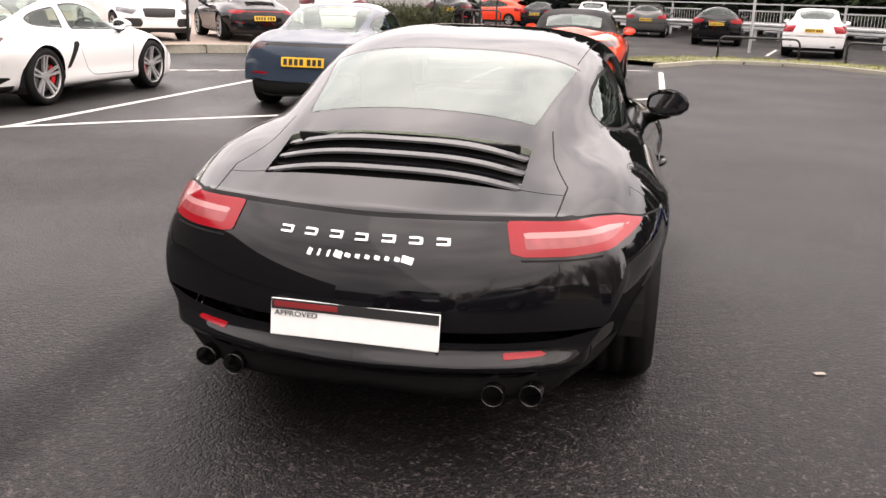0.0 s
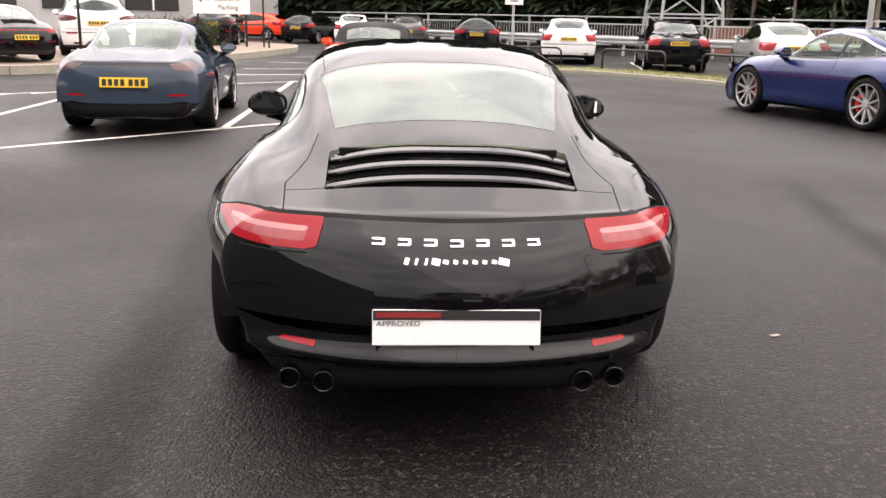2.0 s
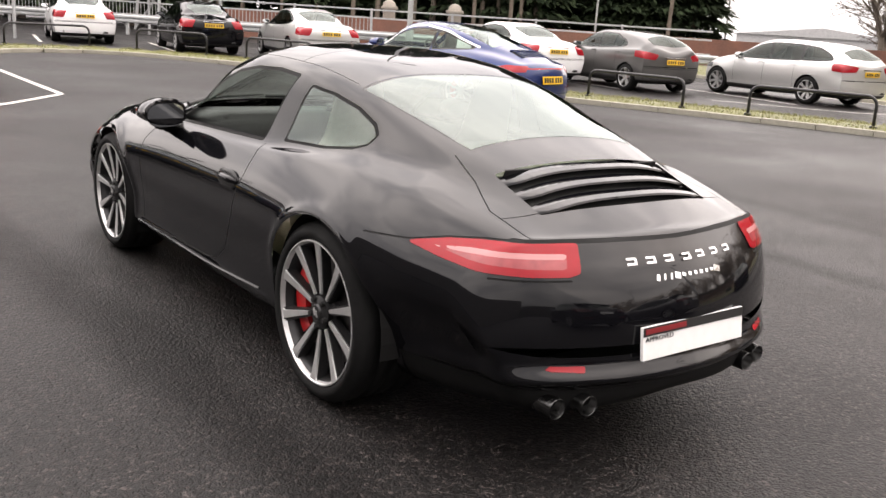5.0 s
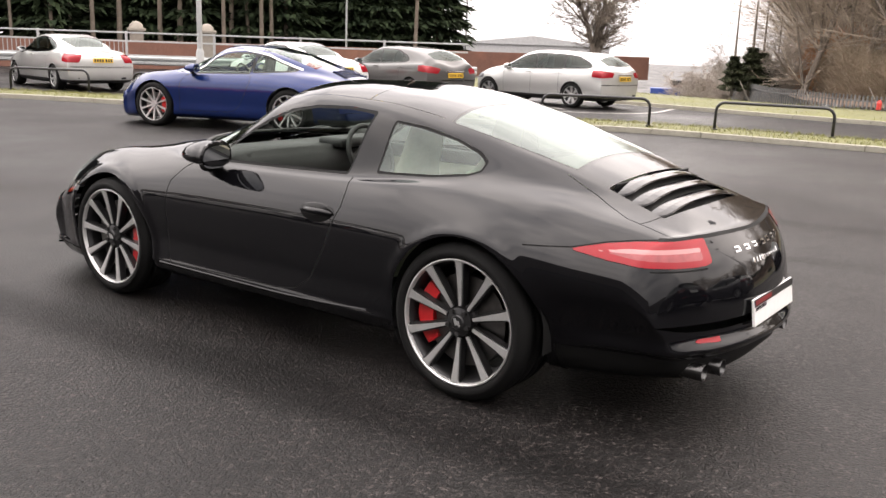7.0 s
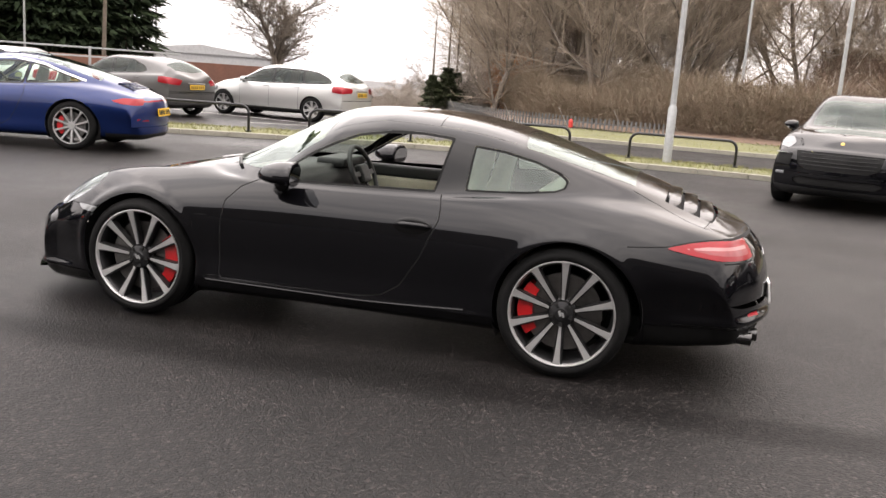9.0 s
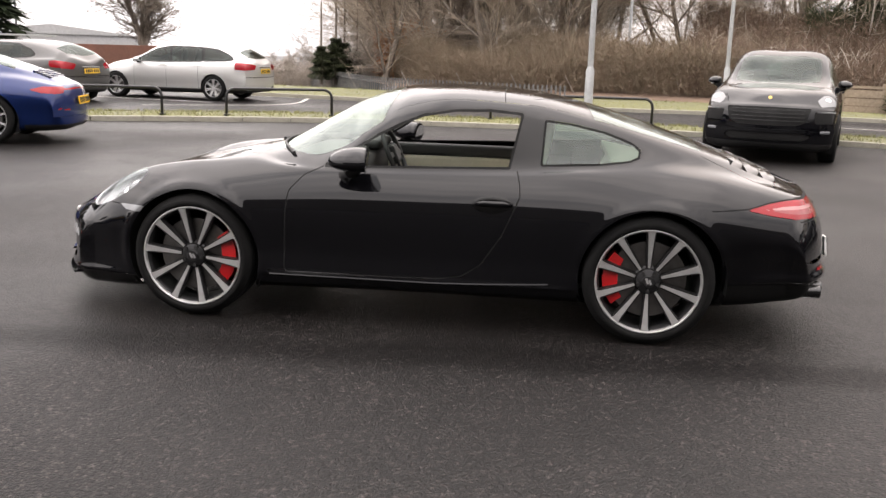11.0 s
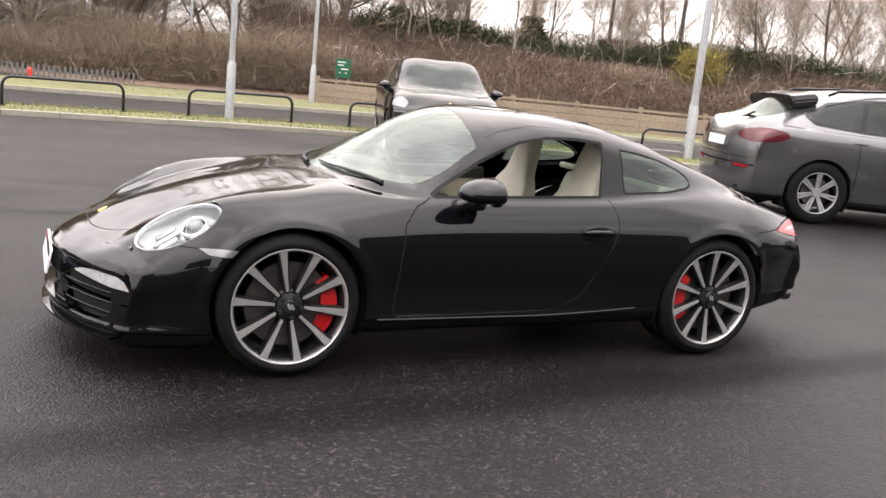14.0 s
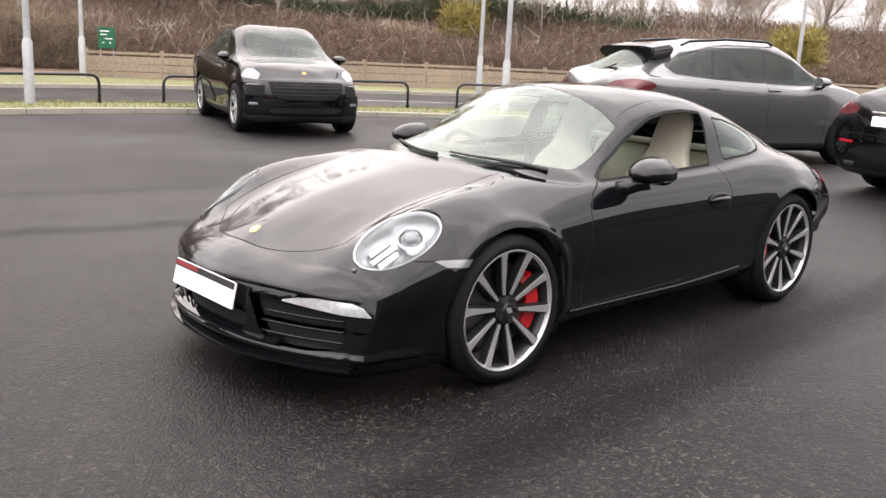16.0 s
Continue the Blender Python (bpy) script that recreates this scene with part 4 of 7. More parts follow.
def build_hero():
    car = thing("sports_coupe", "glossy black rear-engined sports coupe parked on dark tarmac", "car")
    sh = body_shell(coupe_guides(HERO_ROOF), (2.05, 2.218, 0.33, (0.70, 0.40), 0.36, 1.25), (-2.08, -2.238, 0.45, (1.0, 0.30), 0.33, -1.35), 340, [26, 24, 16, 20, 26, 26, 10], hero_relief, (0.43, 0.45))
    F = sh.fields
    lamp_w = lambda X, y: X + 1.2 * np.maximum(0, y + 1.96)  # noqa: E731
    # wheel openings
    for yc, r in ((1.225, 0.366), (-1.225, 0.372)):
        X, y, z, u, s = F()
        sh.mark("opening", np.maximum.reduce([np.hypot(y - yc, z - 0.338) - r, 0.55 - X, 2.6 - u]))
    # glazing and its black surround
    X, y, z, u, s = F()
    sh.mark("windscreen", np.maximum.reduce([(u - 0.965) * 0.55, (s - 0.955 + 0.62 * X * X), 0.20 + 0.10 * X * X - s]))
    X, y, z, u, s = F()
    sh.mark("rear_window", np.maximum.reduce([(u - 0.93) * 0.45, -1.47 - 0.10 * X * X - s, s + 0.86 + 0.16 * X * X]))
    for name, poly in (("side_window", SIDE_WINDOW), ("quarter_window", QUARTER_WINDOW)):
        X, y, z, u, s = F()
        sh.mark(name, np.maximum(polygon_distance(y, z, poly), 0.9 - u))
    X, y, z, u, s = F()
    sh.mark("window_seal", np.maximum(np.minimum(polygon_distance(y, z, SIDE_WINDOW, 0.013), polygon_distance(y, z, QUARTER_WINDOW, 0.011)), 0.9 - u))
    X, y, z, u, s = F()
    d = np.minimum.reduce([polygon_distance(y, z, SIDE_WINDOW, 0.021), polygon_distance(y, z, QUARTER_WINDOW, 0.020), polygon_distance(y, z, PILLAR, 0.004)])
    sh.mark("window_frame", np.maximum(d, 0.9 - u))
    X, y, z, u, s = F()
    sh.mark("screen_seal", np.maximum.reduce([(u - 0.990) * 0.55, (s - 1.025 + 0.62 * X * X), 0.185 + 0.10 * X * X - s]))
    X, y, z, u, s = F()
    sh.mark("rear_seal", np.maximum.reduce([(u - 0.955) * 0.45, -1.488 - 0.10 * X * X - s, s + 0.845 + 0.16 * X * X]))
    # lamps
    X, y, z, u, s = F()
    sh.mark("headlight", np.maximum(ellipse_on(sh.v, HEAD_C, HEAD_L, HEAD_N, 0.205, 0.124), 1.3 - y))
    X, y, z, u, s = F()
    tail = polygon_distance(lamp_w(X, y), z, TAIL_LAMP, 0.004)
    sh.mark("tail_light", np.maximum(tail, y + 1.5))
    X, y, z, u, s = F()
    bar = polygon_distance(lamp_w(X, y), z, [(0.465, 0.730), (0.60, 0.733), (0.80, 0.732), (1.00, 0.722), (0.82, 0.719), (0.60, 0.719), (0.47, 0.717)], 0.001)
    sh.mark("tail_strip", np.maximum(bar, y + 1.5), only=("tail_light",))
    X, y, z, u, s = F()
    pale = polygon_distance(lamp_w(X, y), z, [(0.47, 0.719), (0.60, 0.720), (0.82, 0.720), (0.92, 0.718), (0.80, 0.703), (0.60, 0.692), (0.48, 0.690)], 0.002)
    sh.mark("tail_field", np.maximum(pale, y + 1.5), only=("tail_light",))
    X, y, z, u, s = F()
    sh.mark("reflector", np.maximum.reduce([polygon_distance(X, z, [(0.425, 0.390), (0.425, 0.370), (0.57, 0.378), (0.585, 0.392)]), y + 1.7]))
    X, y, z, u, s = F()
    sh.mark("side_repeater", np.maximum.reduce([polygon_distance(y, z, [(1.640, 0.598), (1.485, 0.600), (1.510, 0.570), (1.600, 0.575)], 0.002), 0.6 - X]))
    X, y, z, u, s = F()
    sh.mark("daytime_light", np.maximum.reduce([polygon_distance(X, z, [(0.455, 0.420), (0.52, 0.437), (0.63, 0.450), (0.70, 0.448), (0.755, 0.428), (0.785, 0.396), (0.70, 0.396), (0.57, 0.410)], 0.002), 1.4 - y]))
    X, y, z, u, s = F()
    sh.mark("intake", np.maximum.reduce([polygon_distance(X, z, [(0.30, 0.425), (0.45, 0.410), (0.57, 0.402), (0.70, 0.390), (0.70, 0.27), (0.62, 0.235), (0.40, 0.235), (0.35, 0.30)], 0.004), 1.4 - y]))
    X, y, z, u, s = F()
    sh.mark("intake", np.maximum.reduce([polygon_distance(X, z, [(-0.1, 0.36), (0.27, 0.36), (0.29, 0.29), (0.24, 0.245), (-0.1, 0.235)], 0.004), 1.6 - y]))
    X, y, z, u, s = F()
    sh.mark("front_lip", np.maximum.reduce([z - 0.205, 1.5 - y]))
    # engine lid vents, exhaust valance
    X, y, z, u, s = F()
    sh.mark("vent", np.maximum.reduce([u - 3.0, X - 0.425, -1.928 - s, s + 1.655]))
    X, y, z, u, s = F()
    sh.mark("valance", np.maximum.reduce([z - 0.305 - 0.06 * np.clip(X - 0.5, 0, 1), y + 1.62]))
    # sills
    X, y, z, u, s = F()
    sh.mark("sill", np.maximum.reduce([z - 0.262, np.abs(y) - 0.9, 0.5 - X]))
    # gaps between the panels
    sh.line("panel_gap", lambda X, y, z, u, s: polygon_distance(y, z, DOOR), 0.0032, lambda X, y, z, u, s: np.maximum(1.9 - u, z - 0.862))
    sh.line("panel_gap", lambda X, y, z, u, s: np.maximum(s - 2.045 + 1.0 * np.clip(X - 0.10, 0, 1) ** 2, X - 0.50 - 0.02 * (1.4 - s)), 0.0028, lambda X, y, z, u, s: np.maximum.reduce([0.98 - s, X - 0.75, u - 3.2]))
    lid = lambda X, y, z, u, s: X - np.interp(s, [-2.2, -1.85, -1.65, -1.48], [0.545, 0.565, 0.50, 0.475])  # noqa: E731
    sh.line("panel_gap", lid, 0.0026, lambda X, y, z, u, s: np.maximum(s + 1.48, -2.115 - s))
    sh.line("panel_gap", lambda X, y, z, u, s: s + 1.915, 0.0024, lambda X, y, z, u, s: np.maximum(X - 0.566, 0.42 - X))
    seam = lambda X, y, z, u, s: z - np.interp(lamp_w(X, y), [0.0, 0.40, 0.60, 0.74, 0.92, 1.13, 1.6], [0.762, 0.766, 0.766, 0.763, 0.753, 0.728, 0.710])  # noqa: E731
    sh.line("panel_gap", seam, 0.006, lambda X, y, z, u, s: np.maximum(y + 1.95, z - 0.9))
    sh.line("panel_gap", seam, 0.0028, lambda X, y, z, u, s: np.maximum(y + 1.50, 0.5 - X))
    sh.line("panel_gap", lambda X, y, z, u, s: z - 0.656 - 0.10 * (lamp_w(X, y) - 0.56) ** 2, 0.0030, lambda X, y, z, u, s: np.maximum.reduce([y + 1.8, 0.47 - lamp_w(X, y), lamp_w(X, y) - 0.70]))
    sh.line("panel_gap", lambda X, y, z, u, s: z - np.interp(y, [1.45, 1.8], [0.598, 0.598]), 0.0025, lambda X, y, z, u, s: np.maximum.reduce([0.6 - X, y - 1.72, 1.45 - y]))
    sh.line("panel_gap", lambda X, y, z, u, s: z - 0.318 - 0.02 * X, 0.003, lambda X, y, z, u, s: y + 1.75)
    sh.line("panel_gap", lambda X, y, z, u, s: u - 0.90, 0.0035, lambda X, y, z, u, s: np.maximum(s - 0.18, -0.84 - s))
    sh.line("panel_gap", lambda X, y, z, u, s: s + 0.40 + 0.08 * X * X, 0.0022, lambda X, y, z, u, s: u - 0.90)
    skin = sh.take("body", M_BLACK, car, "body", "glossy black painted bodywork")
    sh.take("panel_gap", M_GAP, skin, "panel_gap", offset=-0.0012)
    sh.take("windscreen", M_SCREEN, car, "windscreen", "clear laminated windscreen")
    sh.take("rear_window", M_REARGLASS, car, "rear_window", "tinted rear window")
    for k in (-1, 1):
        sh.take("quarter_window", M_QUARTER, car, "quarter_window", side=k)
        sh.take("window_frame", M_TRIM, car, "window_frame", side=k)
        sh.take("window_seal", M_UNDER, car, "window_seal", "matt black rubber seal", side=k, offset=-0.002)
        sh.take("side_repeater", M_LAMPCLEAR, car, "side_repeater", "clear side repeater lamp", side=k, offset=0.002)
        lamp = sh.take("tail_light", M_LAMPRED, car, "tail_light", "red wraparound tail light", side=k, offset=0.003)
        sh.take("tail_strip", M_LAMPPALE, lamp, "light_bar", "pale light bar", side=k, offset=0.0035)
        sh.take("tail_field", M_LAMPPINK, lamp, "lamp_field", "pinkish ribbed lamp field", side=k, offset=0.0032)
        sh.take("reflector", M_LAMPRED, car, "reflector", "red bumper reflector", side=k, offset=0.002)
        sh.take("daytime_light", M_RUNLAMP, car, "daytime_light", "clear daytime running light", side=k, offset=0.003)
        sh.take("headlight", M_LENS, car, "headlight", "clear oval headlight", side=k, offset=0.002)
        sh.take("sill", M_BLACK, car, "sill", side=k, offset=-0.006)
    sh.take("screen_seal", M_TRIM, car, "screen_seal", offset=-0.001)
    sh.take("rear_seal", M_TRIM, car, "screen_seal", offset=-0.001)
    sh.take("intake", M_GAP, car, "air_intake", "black front air intake").matrix_basis = pose(0, -0.045, 0)
    sh.take("vent", M_GAP, car, "vent_tray", offset=-0.022)
    sh.take("valance", M_UNDER, car, "rear_valance", "black plastic rear valance", offset=-0.004)
    sh.take("front_lip", M_TRIM, car, "front_lip", offset=0.003)
    hero_fittings(car, sh)
    return car


def headlight_inside(car, k, c, scale=1.0):
    """Bowl, projector, ring and lower lamp behind a headlight lens."""
    n = Vector((HEAD_N[0] * k, HEAD_N[1], HEAD_N[2])).normalized()
    l = Vector((HEAD_L[0] * k, HEAD_L[1], HEAD_L[2])).normalized()
    l = (l - n * l.dot(n)).normalized()
    m = Matrix((l, n.cross(l), n)).transposed().to_4x4()
    m.translation = Vector((c[0] * k, c[1], c[2]))
    bowl = lathe([(1.0, -0.010), (0.97, -0.025), (0.80, -0.062), (0.45, -0.085), (0.001, -0.090)], 40)
    bowl.transform(m @ Matrix.Diagonal((0.203 * scale, 0.122 * scale, 1.0, 1)))
    unit = part("headlight_bowl", bowl, M_BOWL, car, "silver reflector bowl", smooth=True)
    rim = lathe([(1.0, -0.006), (0.99, -0.004), (0.945, -0.010), (0.935, -0.022)], 48)
    rim.transform(m @ Matrix.Diagonal((0.203 * scale, 0.122 * scale, 1.0, 1)))
    part("lamp_rim", rim, M_RUNLAMP, unit, "pale inner rim", smooth=True)
    ring = lathe([(0.060, -0.075), (0.061, -0.032), (0.056, -0.030), (0.050, -0.05)], 32)
    ring.transform(m @ pose(0.060, 0, 0))
    part("projector_ring", ring, M_CHROME, unit, smooth=True)
    eye = bmesh.new()
    bmesh.ops.create_uvsphere(eye, u_segments=24, v_segments=12, radius=0.045)
    eye.transform(m @ pose(0.060, 0, -0.058))
    part("projector_lens", eye, M_LAMPCLEAR, unit, "dark projector lens", smooth=True)
    for q in (-1, 0, 1):
        part("reflector_step", box((0.13 - 0.03 * abs(q), 0.030, 0.02), m @ pose(-0.072, 0.036 * q, -0.056, 0, -12, 0), 0.006), M_BOWL, unit)


def hero_fittings(car, sh):
    def on_nose(x, z):
        """A frame standing on the skin of the nose at that width and height."""
        c, n = sh.spot(x, z, False)
        m = n.to_track_quat("Z", "Y").to_matrix().to_4x4()
        m.translation = c + n * 0.001
        return m

    for y, r, w in ((1.229, 0.335, 0.245), (-1.212, 0.339, 0.295)):
        for k in (-1, 1):
            hub = add_wheel(car, k * (0.872 if y > 0 else 0.876), y, r, 0.269, w, "ten", True, True)
            for piece in hub.children:
                if not piece.name.startswith(("brake", "tyre")):
                    piece.matrix_basis = pose(0, 0, 0, -11 * k if y > 0 else 0)
            tub = lathe([(0.386, 0.0), (0.386, -0.36), (0.10, -0.36)], 40, "X")
            tub.transform(pose(k * 0.84, math.copysign(1.225, y), 0.338, 0, 0, 0 if k > 0 else 180))
            bmesh.ops.delete(tub, geom=[f for f in tub.faces if len(f.verts) > 4], context="FACES_ONLY")
            bmesh.ops.delete(tub, geom=[v for v in tub.verts if v.co.z < (0.24 if v.co.y < -1.2 else 0.12)], context="VERTS")
            part("wheel_liner", tub, M_GAP, car)
    # floor and cabin
    part("underbody", box((1.25, 3.4, 0.05), pose(0, 0.1, 0.19), 0.02), M_GAP, car)
    part("cabin_floor", box((1.36, 1.9, 0.03), pose(0, -0.25, 0.25)), M_DASH, car)
    part("rear_bulkhead", box((1.28, 0.05, 0.62), pose(0, -1.28, 0.56, -20)), M_DASH, car)
    part("parcel_shelf", box((1.10, 0.42, 0.04), pose(0, -1.20, 0.87, 10), 0.015), M_CREAM, car, "cream rear shelf")
    part("front_bulkhead", box((1.36, 0.05, 0.55), pose(0, 0.86, 0.53)), M_DASH, car)
    dash = prism([(-0.70, 0.60), (0.70, 0.60), (0.70, 0.82), (0.50, 0.865), (-0.50, 0.865), (-0.70, 0.82)], 0.40, pose(0, 0.64, 0), 0.03)
    part("dashboard", dash, M_DASH, car, "dark padded dashboard", smooth=True)
    part("instrument_hood", box((0.40, 0.20, 0.06), pose(0.36, 0.50, 0.872), 0.028, 3), M_DASH, car, smooth=True)
    part("centre_console", box((0.22, 1.0, 0.30), pose(0, 0.10, 0.42), 0.03, 3), M_DASH, car, smooth=True)
    add_steering_wheel(car, 0.36, 0.34, 0.80)
    for k in (-1, 1):
        add_seat(car, k * 0.37, -0.33, 0.40, M_CREAM)
        part("rear_seat", box((0.44, 0.16, 0.42), pose(k * 0.30, -1.03, 0.66, 22), 0.05, 4), M_CREAM, car, smooth=True)
        card = part("door_card", box((0.05, 1.14, 0.42), pose(k * 0.715, 0.07, 0.55), 0.02), M_CREAM, car, "cream door lining")
        part("door_top", box((0.05, 1.14, 0.085), pose(k * 0.712, 0.07, 0.80), 0.025, 3), M_DASH, card, smooth=True)
        part("armrest", box((0.09, 0.46, 0.07), pose(k * 0.67, 0.0, 0.62), 0.03, 3), M_DASH, card, smooth=True)
        add_mirror(car, k * 0.795, 0.302, 0.888, M_BLACK, 1.0)
        # door handle: a dished oval with a grip across it
        dish = bmesh.new()
        bmesh.ops.create_uvsphere(dish, u_segments=24, v_segments=12, radius=1)
        dish.transform(pose(k * 0.8655, -0.400, 0.697, 0, -6 * k) @ Matrix.Diagonal((0.009, 0.108, 0.046, 1)))
        handle = part("door_handle", dish, M_TRIM, car, "black oval door handle", smooth=True)
        part("grip", tube([(k * 0.868, -0.495, 0.700), (k * 0.884, -0.45, 0.706), (k * 0.884, -0.35, 0.706), (k * 0.870, -0.305, 0.702)], [0.010, 0.015, 0.015, 0.010], 10), M_BLACK, handle, smooth=True)
        headlight_inside(car, k, HEAD_C)
        part("washer_jet", lathe([(0.001, 0.008), (0.008, 0.006), (0.010, 0.0)], 16), M_PIPE, car).matrix_basis = on_nose(k * 0.645, 0.557)
        # daytime light body, exhaust pipes
        part("daytime_lamp_body", box((0.33, 0.05, 0.03), pose(k * 0.62, 1.925, 0.422, 0, 4 * k, -35 * k), 0.012), M_RUNLAMP, car)
        for off in (0.415, 0.525):
            pipe = lathe([(0.033, -0.16), (0.0345, 0.0), (0.0335, 0.003), (0.0315, 0.0), (0.029, -0.10), (0.001, -0.10)], 32, "Y")
            pipe.transform(pose(k * off, -2.185 + 0.30 * (off - 0.415), 0.256, 0, 0, 180))
            part("exhaust_pipe", pipe, M_PIPE, car, "round dark chrome exhaust tip", smooth=True)
        # the raised edge of the sill
        edge = bmesh.new()
        prev = None
        for i in range(30):
            y = 0.80 - 1.50 * i / 29
            z = 0.258 + 0.028 * max(0.0, (-0.05 - y) / 0.65) ** 1.5
            ring = [edge.verts.new((k * q, y, z + h)) for q, h in ((0.832, 0.010), (0.858, 0.007), (0.861, 0.001), (0.850, -0.010), (0.825, -0.014))]
            if prev:
                for q in range(4):
                    edge.faces.new((prev[q], prev[q + 1], ring[q + 1], ring[q]))
            prev = ring
        bmesh.ops.recalc_face_normals(edge, faces=edge.faces)
        part("sill_edge", edge, M_BLACK, car)
    part("vent_front", box((0.78, 0.008, 0.044), pose(0, -1.652, 0.906, 22)), M_GAP, car)
    # louvres over the engine vent, level with the deck
    def deck(x, y):
        near = np.hypot(sh.v[:, 0] - x, sh.v[:, 1] - y) + np.where(sh.n[:, 2] > 0.3, 0, 9)
        return float(sh.v[int(near.argmin()), 2])

    for i in range(3):
        y = -1.662 - 0.088 * i
        z = float(curve_at(HERO_ROOF, np.array([y]))[0]) - 0.003
        wide = 0.422 + 0.004 * i
        fall_off = max(0.029, z - 0.004 - deck(wide, y - 0.03))
        bm = bmesh.new()
        prev = None
        for j in range(25):
            t = -1 + 2 * j / 24
            x, dz = t * wide, -fall_off * abs(t) ** 3
            back = 0.060 - 0.030 * max(0, abs(t) - 0.88) / 0.12
            ring = [bm.verts.new(c) for c in ((x, y + 0.008, z + dz - 0.002), (x, y - back * 0.5, z + dz - 0.004), (x, y - back, z + dz - 0.011), (x, y - back - 0.003, z + dz - 0.018), (x, y - back + 0.012, z + dz - 0.024), (x, y, z + dz - 0.012))]
            if prev:
                for q in range(6):
                    bm.faces.new((prev[q], prev[(q + 1) % 6], ring[(q + 1) % 6], ring[q]))
            else:
                bm.faces.new(ring)
            prev = ring
        bm.faces.new(prev)
        bmesh.ops.recalc_face_normals(bm, faces=bm.faces)
        part("engine_louvre", bm, M_BLACK, car, "black engine lid louvre")
    # rear plate with its dark top band, lettering, and badges as plain shapes
    m = pose(0, -2.236, 0.455, -8)
    plate = part("number_plate", box((0.52, 0.012, 0.111), m, 0.003), M_PLATEW, car, "white dealer plate with dark top band")
    part("top_band", box((0.515, 0.003, 0.030), m @ pose(0, -0.007, 0.039)), M_INK, plate)
    part("band_lettering", box((0.20, 0.003, 0.017), m @ pose(-0.15, -0.009, 0.040)), M_REDINK, plate, "red lettering drawn as a plain bar")
    tx = bpy.data.curves.new("lettering", "FONT")
    tx.body, tx.size, tx.extrude, tx.align_x = "APPROVED", 0.022, 0.0008, "LEFT"
    to = new("lettering", tx)
    to.matrix_world = m @ pose(-0.248, -0.0075, 0.006, 90) @ Matrix.Diagonal((1.25, 1, 1, 1))
    bpy.context.view_layer.update()
    me = bpy.data.meshes.new_from_object(to.evaluated_get(bpy.context.evaluated_depsgraph_get()))
    me.transform(to.matrix_world)
    bpy.data.objects.remove(to)
    me.materials.clear()
    me.materials.append(M_INK)
    letters = new("lettering", me)
    letters.parent = plate
    def on_tail(x, z, wide, tall, lift=0.0025, name="badge_bar"):
        c, n = sh.spot(x, z, True)
        m = Matrix((Vector((0, 0, 1)).cross(-n).normalized(), -n, (-n).cross(Vector((0, 0, 1)).cross(-n)).normalized() * -1)).transposed().to_4x4()
        m.translation = Vector((x, c.y, z)) + n * lift
        return m

    badge = part("badge", box((0.002, 0.002, 0.002), on_tail(0, 0.70, 0, 0, -0.004)), M_CHROME, car, "chrome lettering drawn as plain bars")
    for i in range(7):
        m7 = on_tail(-0.242 + 0.0807 * i, 0.702, 0, 0)
        bm = box((0.040, 0.004, 0.0065), m7 @ pose(0, 0, 0.009))
        add_box(bm, (0.040, 0.004, 0.0065), m7 @ pose(0, 0, -0.009))
        add_box(bm, (0.008, 0.004, 0.024), m7 @ pose(-0.016, 0, 0))
        part("letter_bar", bm, M_CHROME, badge)
    script = part("script_badge", box((0.002, 0.002, 0.002), on_tail(0, 0.648, 0, 0, -0.004)), M_CHROME, car, "small chrome script drawn as plain bars")
    for i, w in enumerate((0.014, 0.008, 0.008, 0.026, 0.018, 0.014, 0.014, 0.016, 0.014, 0.016, 0.034)):
        h = 0.022 if i < 4 or i == 10 else 0.013
        part("letter_bar", box((w, 0.004, h), on_tail(-0.155 + 0.030 * i, 0.650, 0, 0) @ pose(0, 0, 0, 0, 14), 0.001), M_CHROME, script)
    fm = pose(0.0, 2.226, 0.403, -12, 0, 180)
    fp = part("number_plate", box((0.52, 0.012, 0.111), fm, 0.003), M_PLATEW, car, "white dealer plate with dark top band")
    part("top_band", box((0.515, 0.003, 0.028), fm @ pose(0, -0.007, 0.040)), M_INK, fp)
    part("band_lettering", box((0.20, 0.003, 0.016), fm @ pose(-0.15, -0.009, 0.041)), M_REDINK, fp)
    part("bonnet_badge", lathe([(0.001, 0.004), (0.022, 0.003), (0.027, 0.0)], 20), M_GOLD, car, "small gold bonnet badge").matrix_basis = on_nose(0, 0.614)
    # intake vanes and the bright ledges of the front lip
    def along(xs, z, out):
        """A level line round the nose, out metres before its skin."""
        return [Vector((x, 2.216 - 0.36 * (abs(x) / 0.862) ** 2.2 + out, z)) for x in xs]

    for k in (-1, 1):
        for z in (0.275, 0.32, 0.365):
            part("intake_vane", tube(along([k * (0.36 + 0.034 * i) for i in range(11)], z, -0.012), 0.0055, 8), M_TRIM, car, smooth=True)
    for z, wide, out in ((0.252, 0.46, 0.022), (0.180, 0.74, 0.034)):
        line = along([wide * (-1 + i / 12) for i in range(25)], z + 0.012, -0.03)
        far = along([wide * (-1 + i / 12) for i in range(25)], z, out)
        lip = bmesh.new()
        rows = [[lip.verts.new(q) for q in (p, f + Vector((0, 0, -0.004)), f + Vector((0, 0, -0.014)), p + Vector((0, 0, -0.018)))] for p, f in zip(line, far)]
        for r0, r1 in zip(rows, rows[1:]):
            for i in range(3):
                lip.faces.new((r0[i], r0[i + 1], r1[i + 1], r1[i]))
        bmesh.ops.recalc_face_normals(lip, faces=lip.faces)
        part("lip_ledge", lip, M_BLACK, car, "glossy black lip ledge")
    # the crease over the plate and the daytime lights
    crease = bmesh.new()
    prev = None
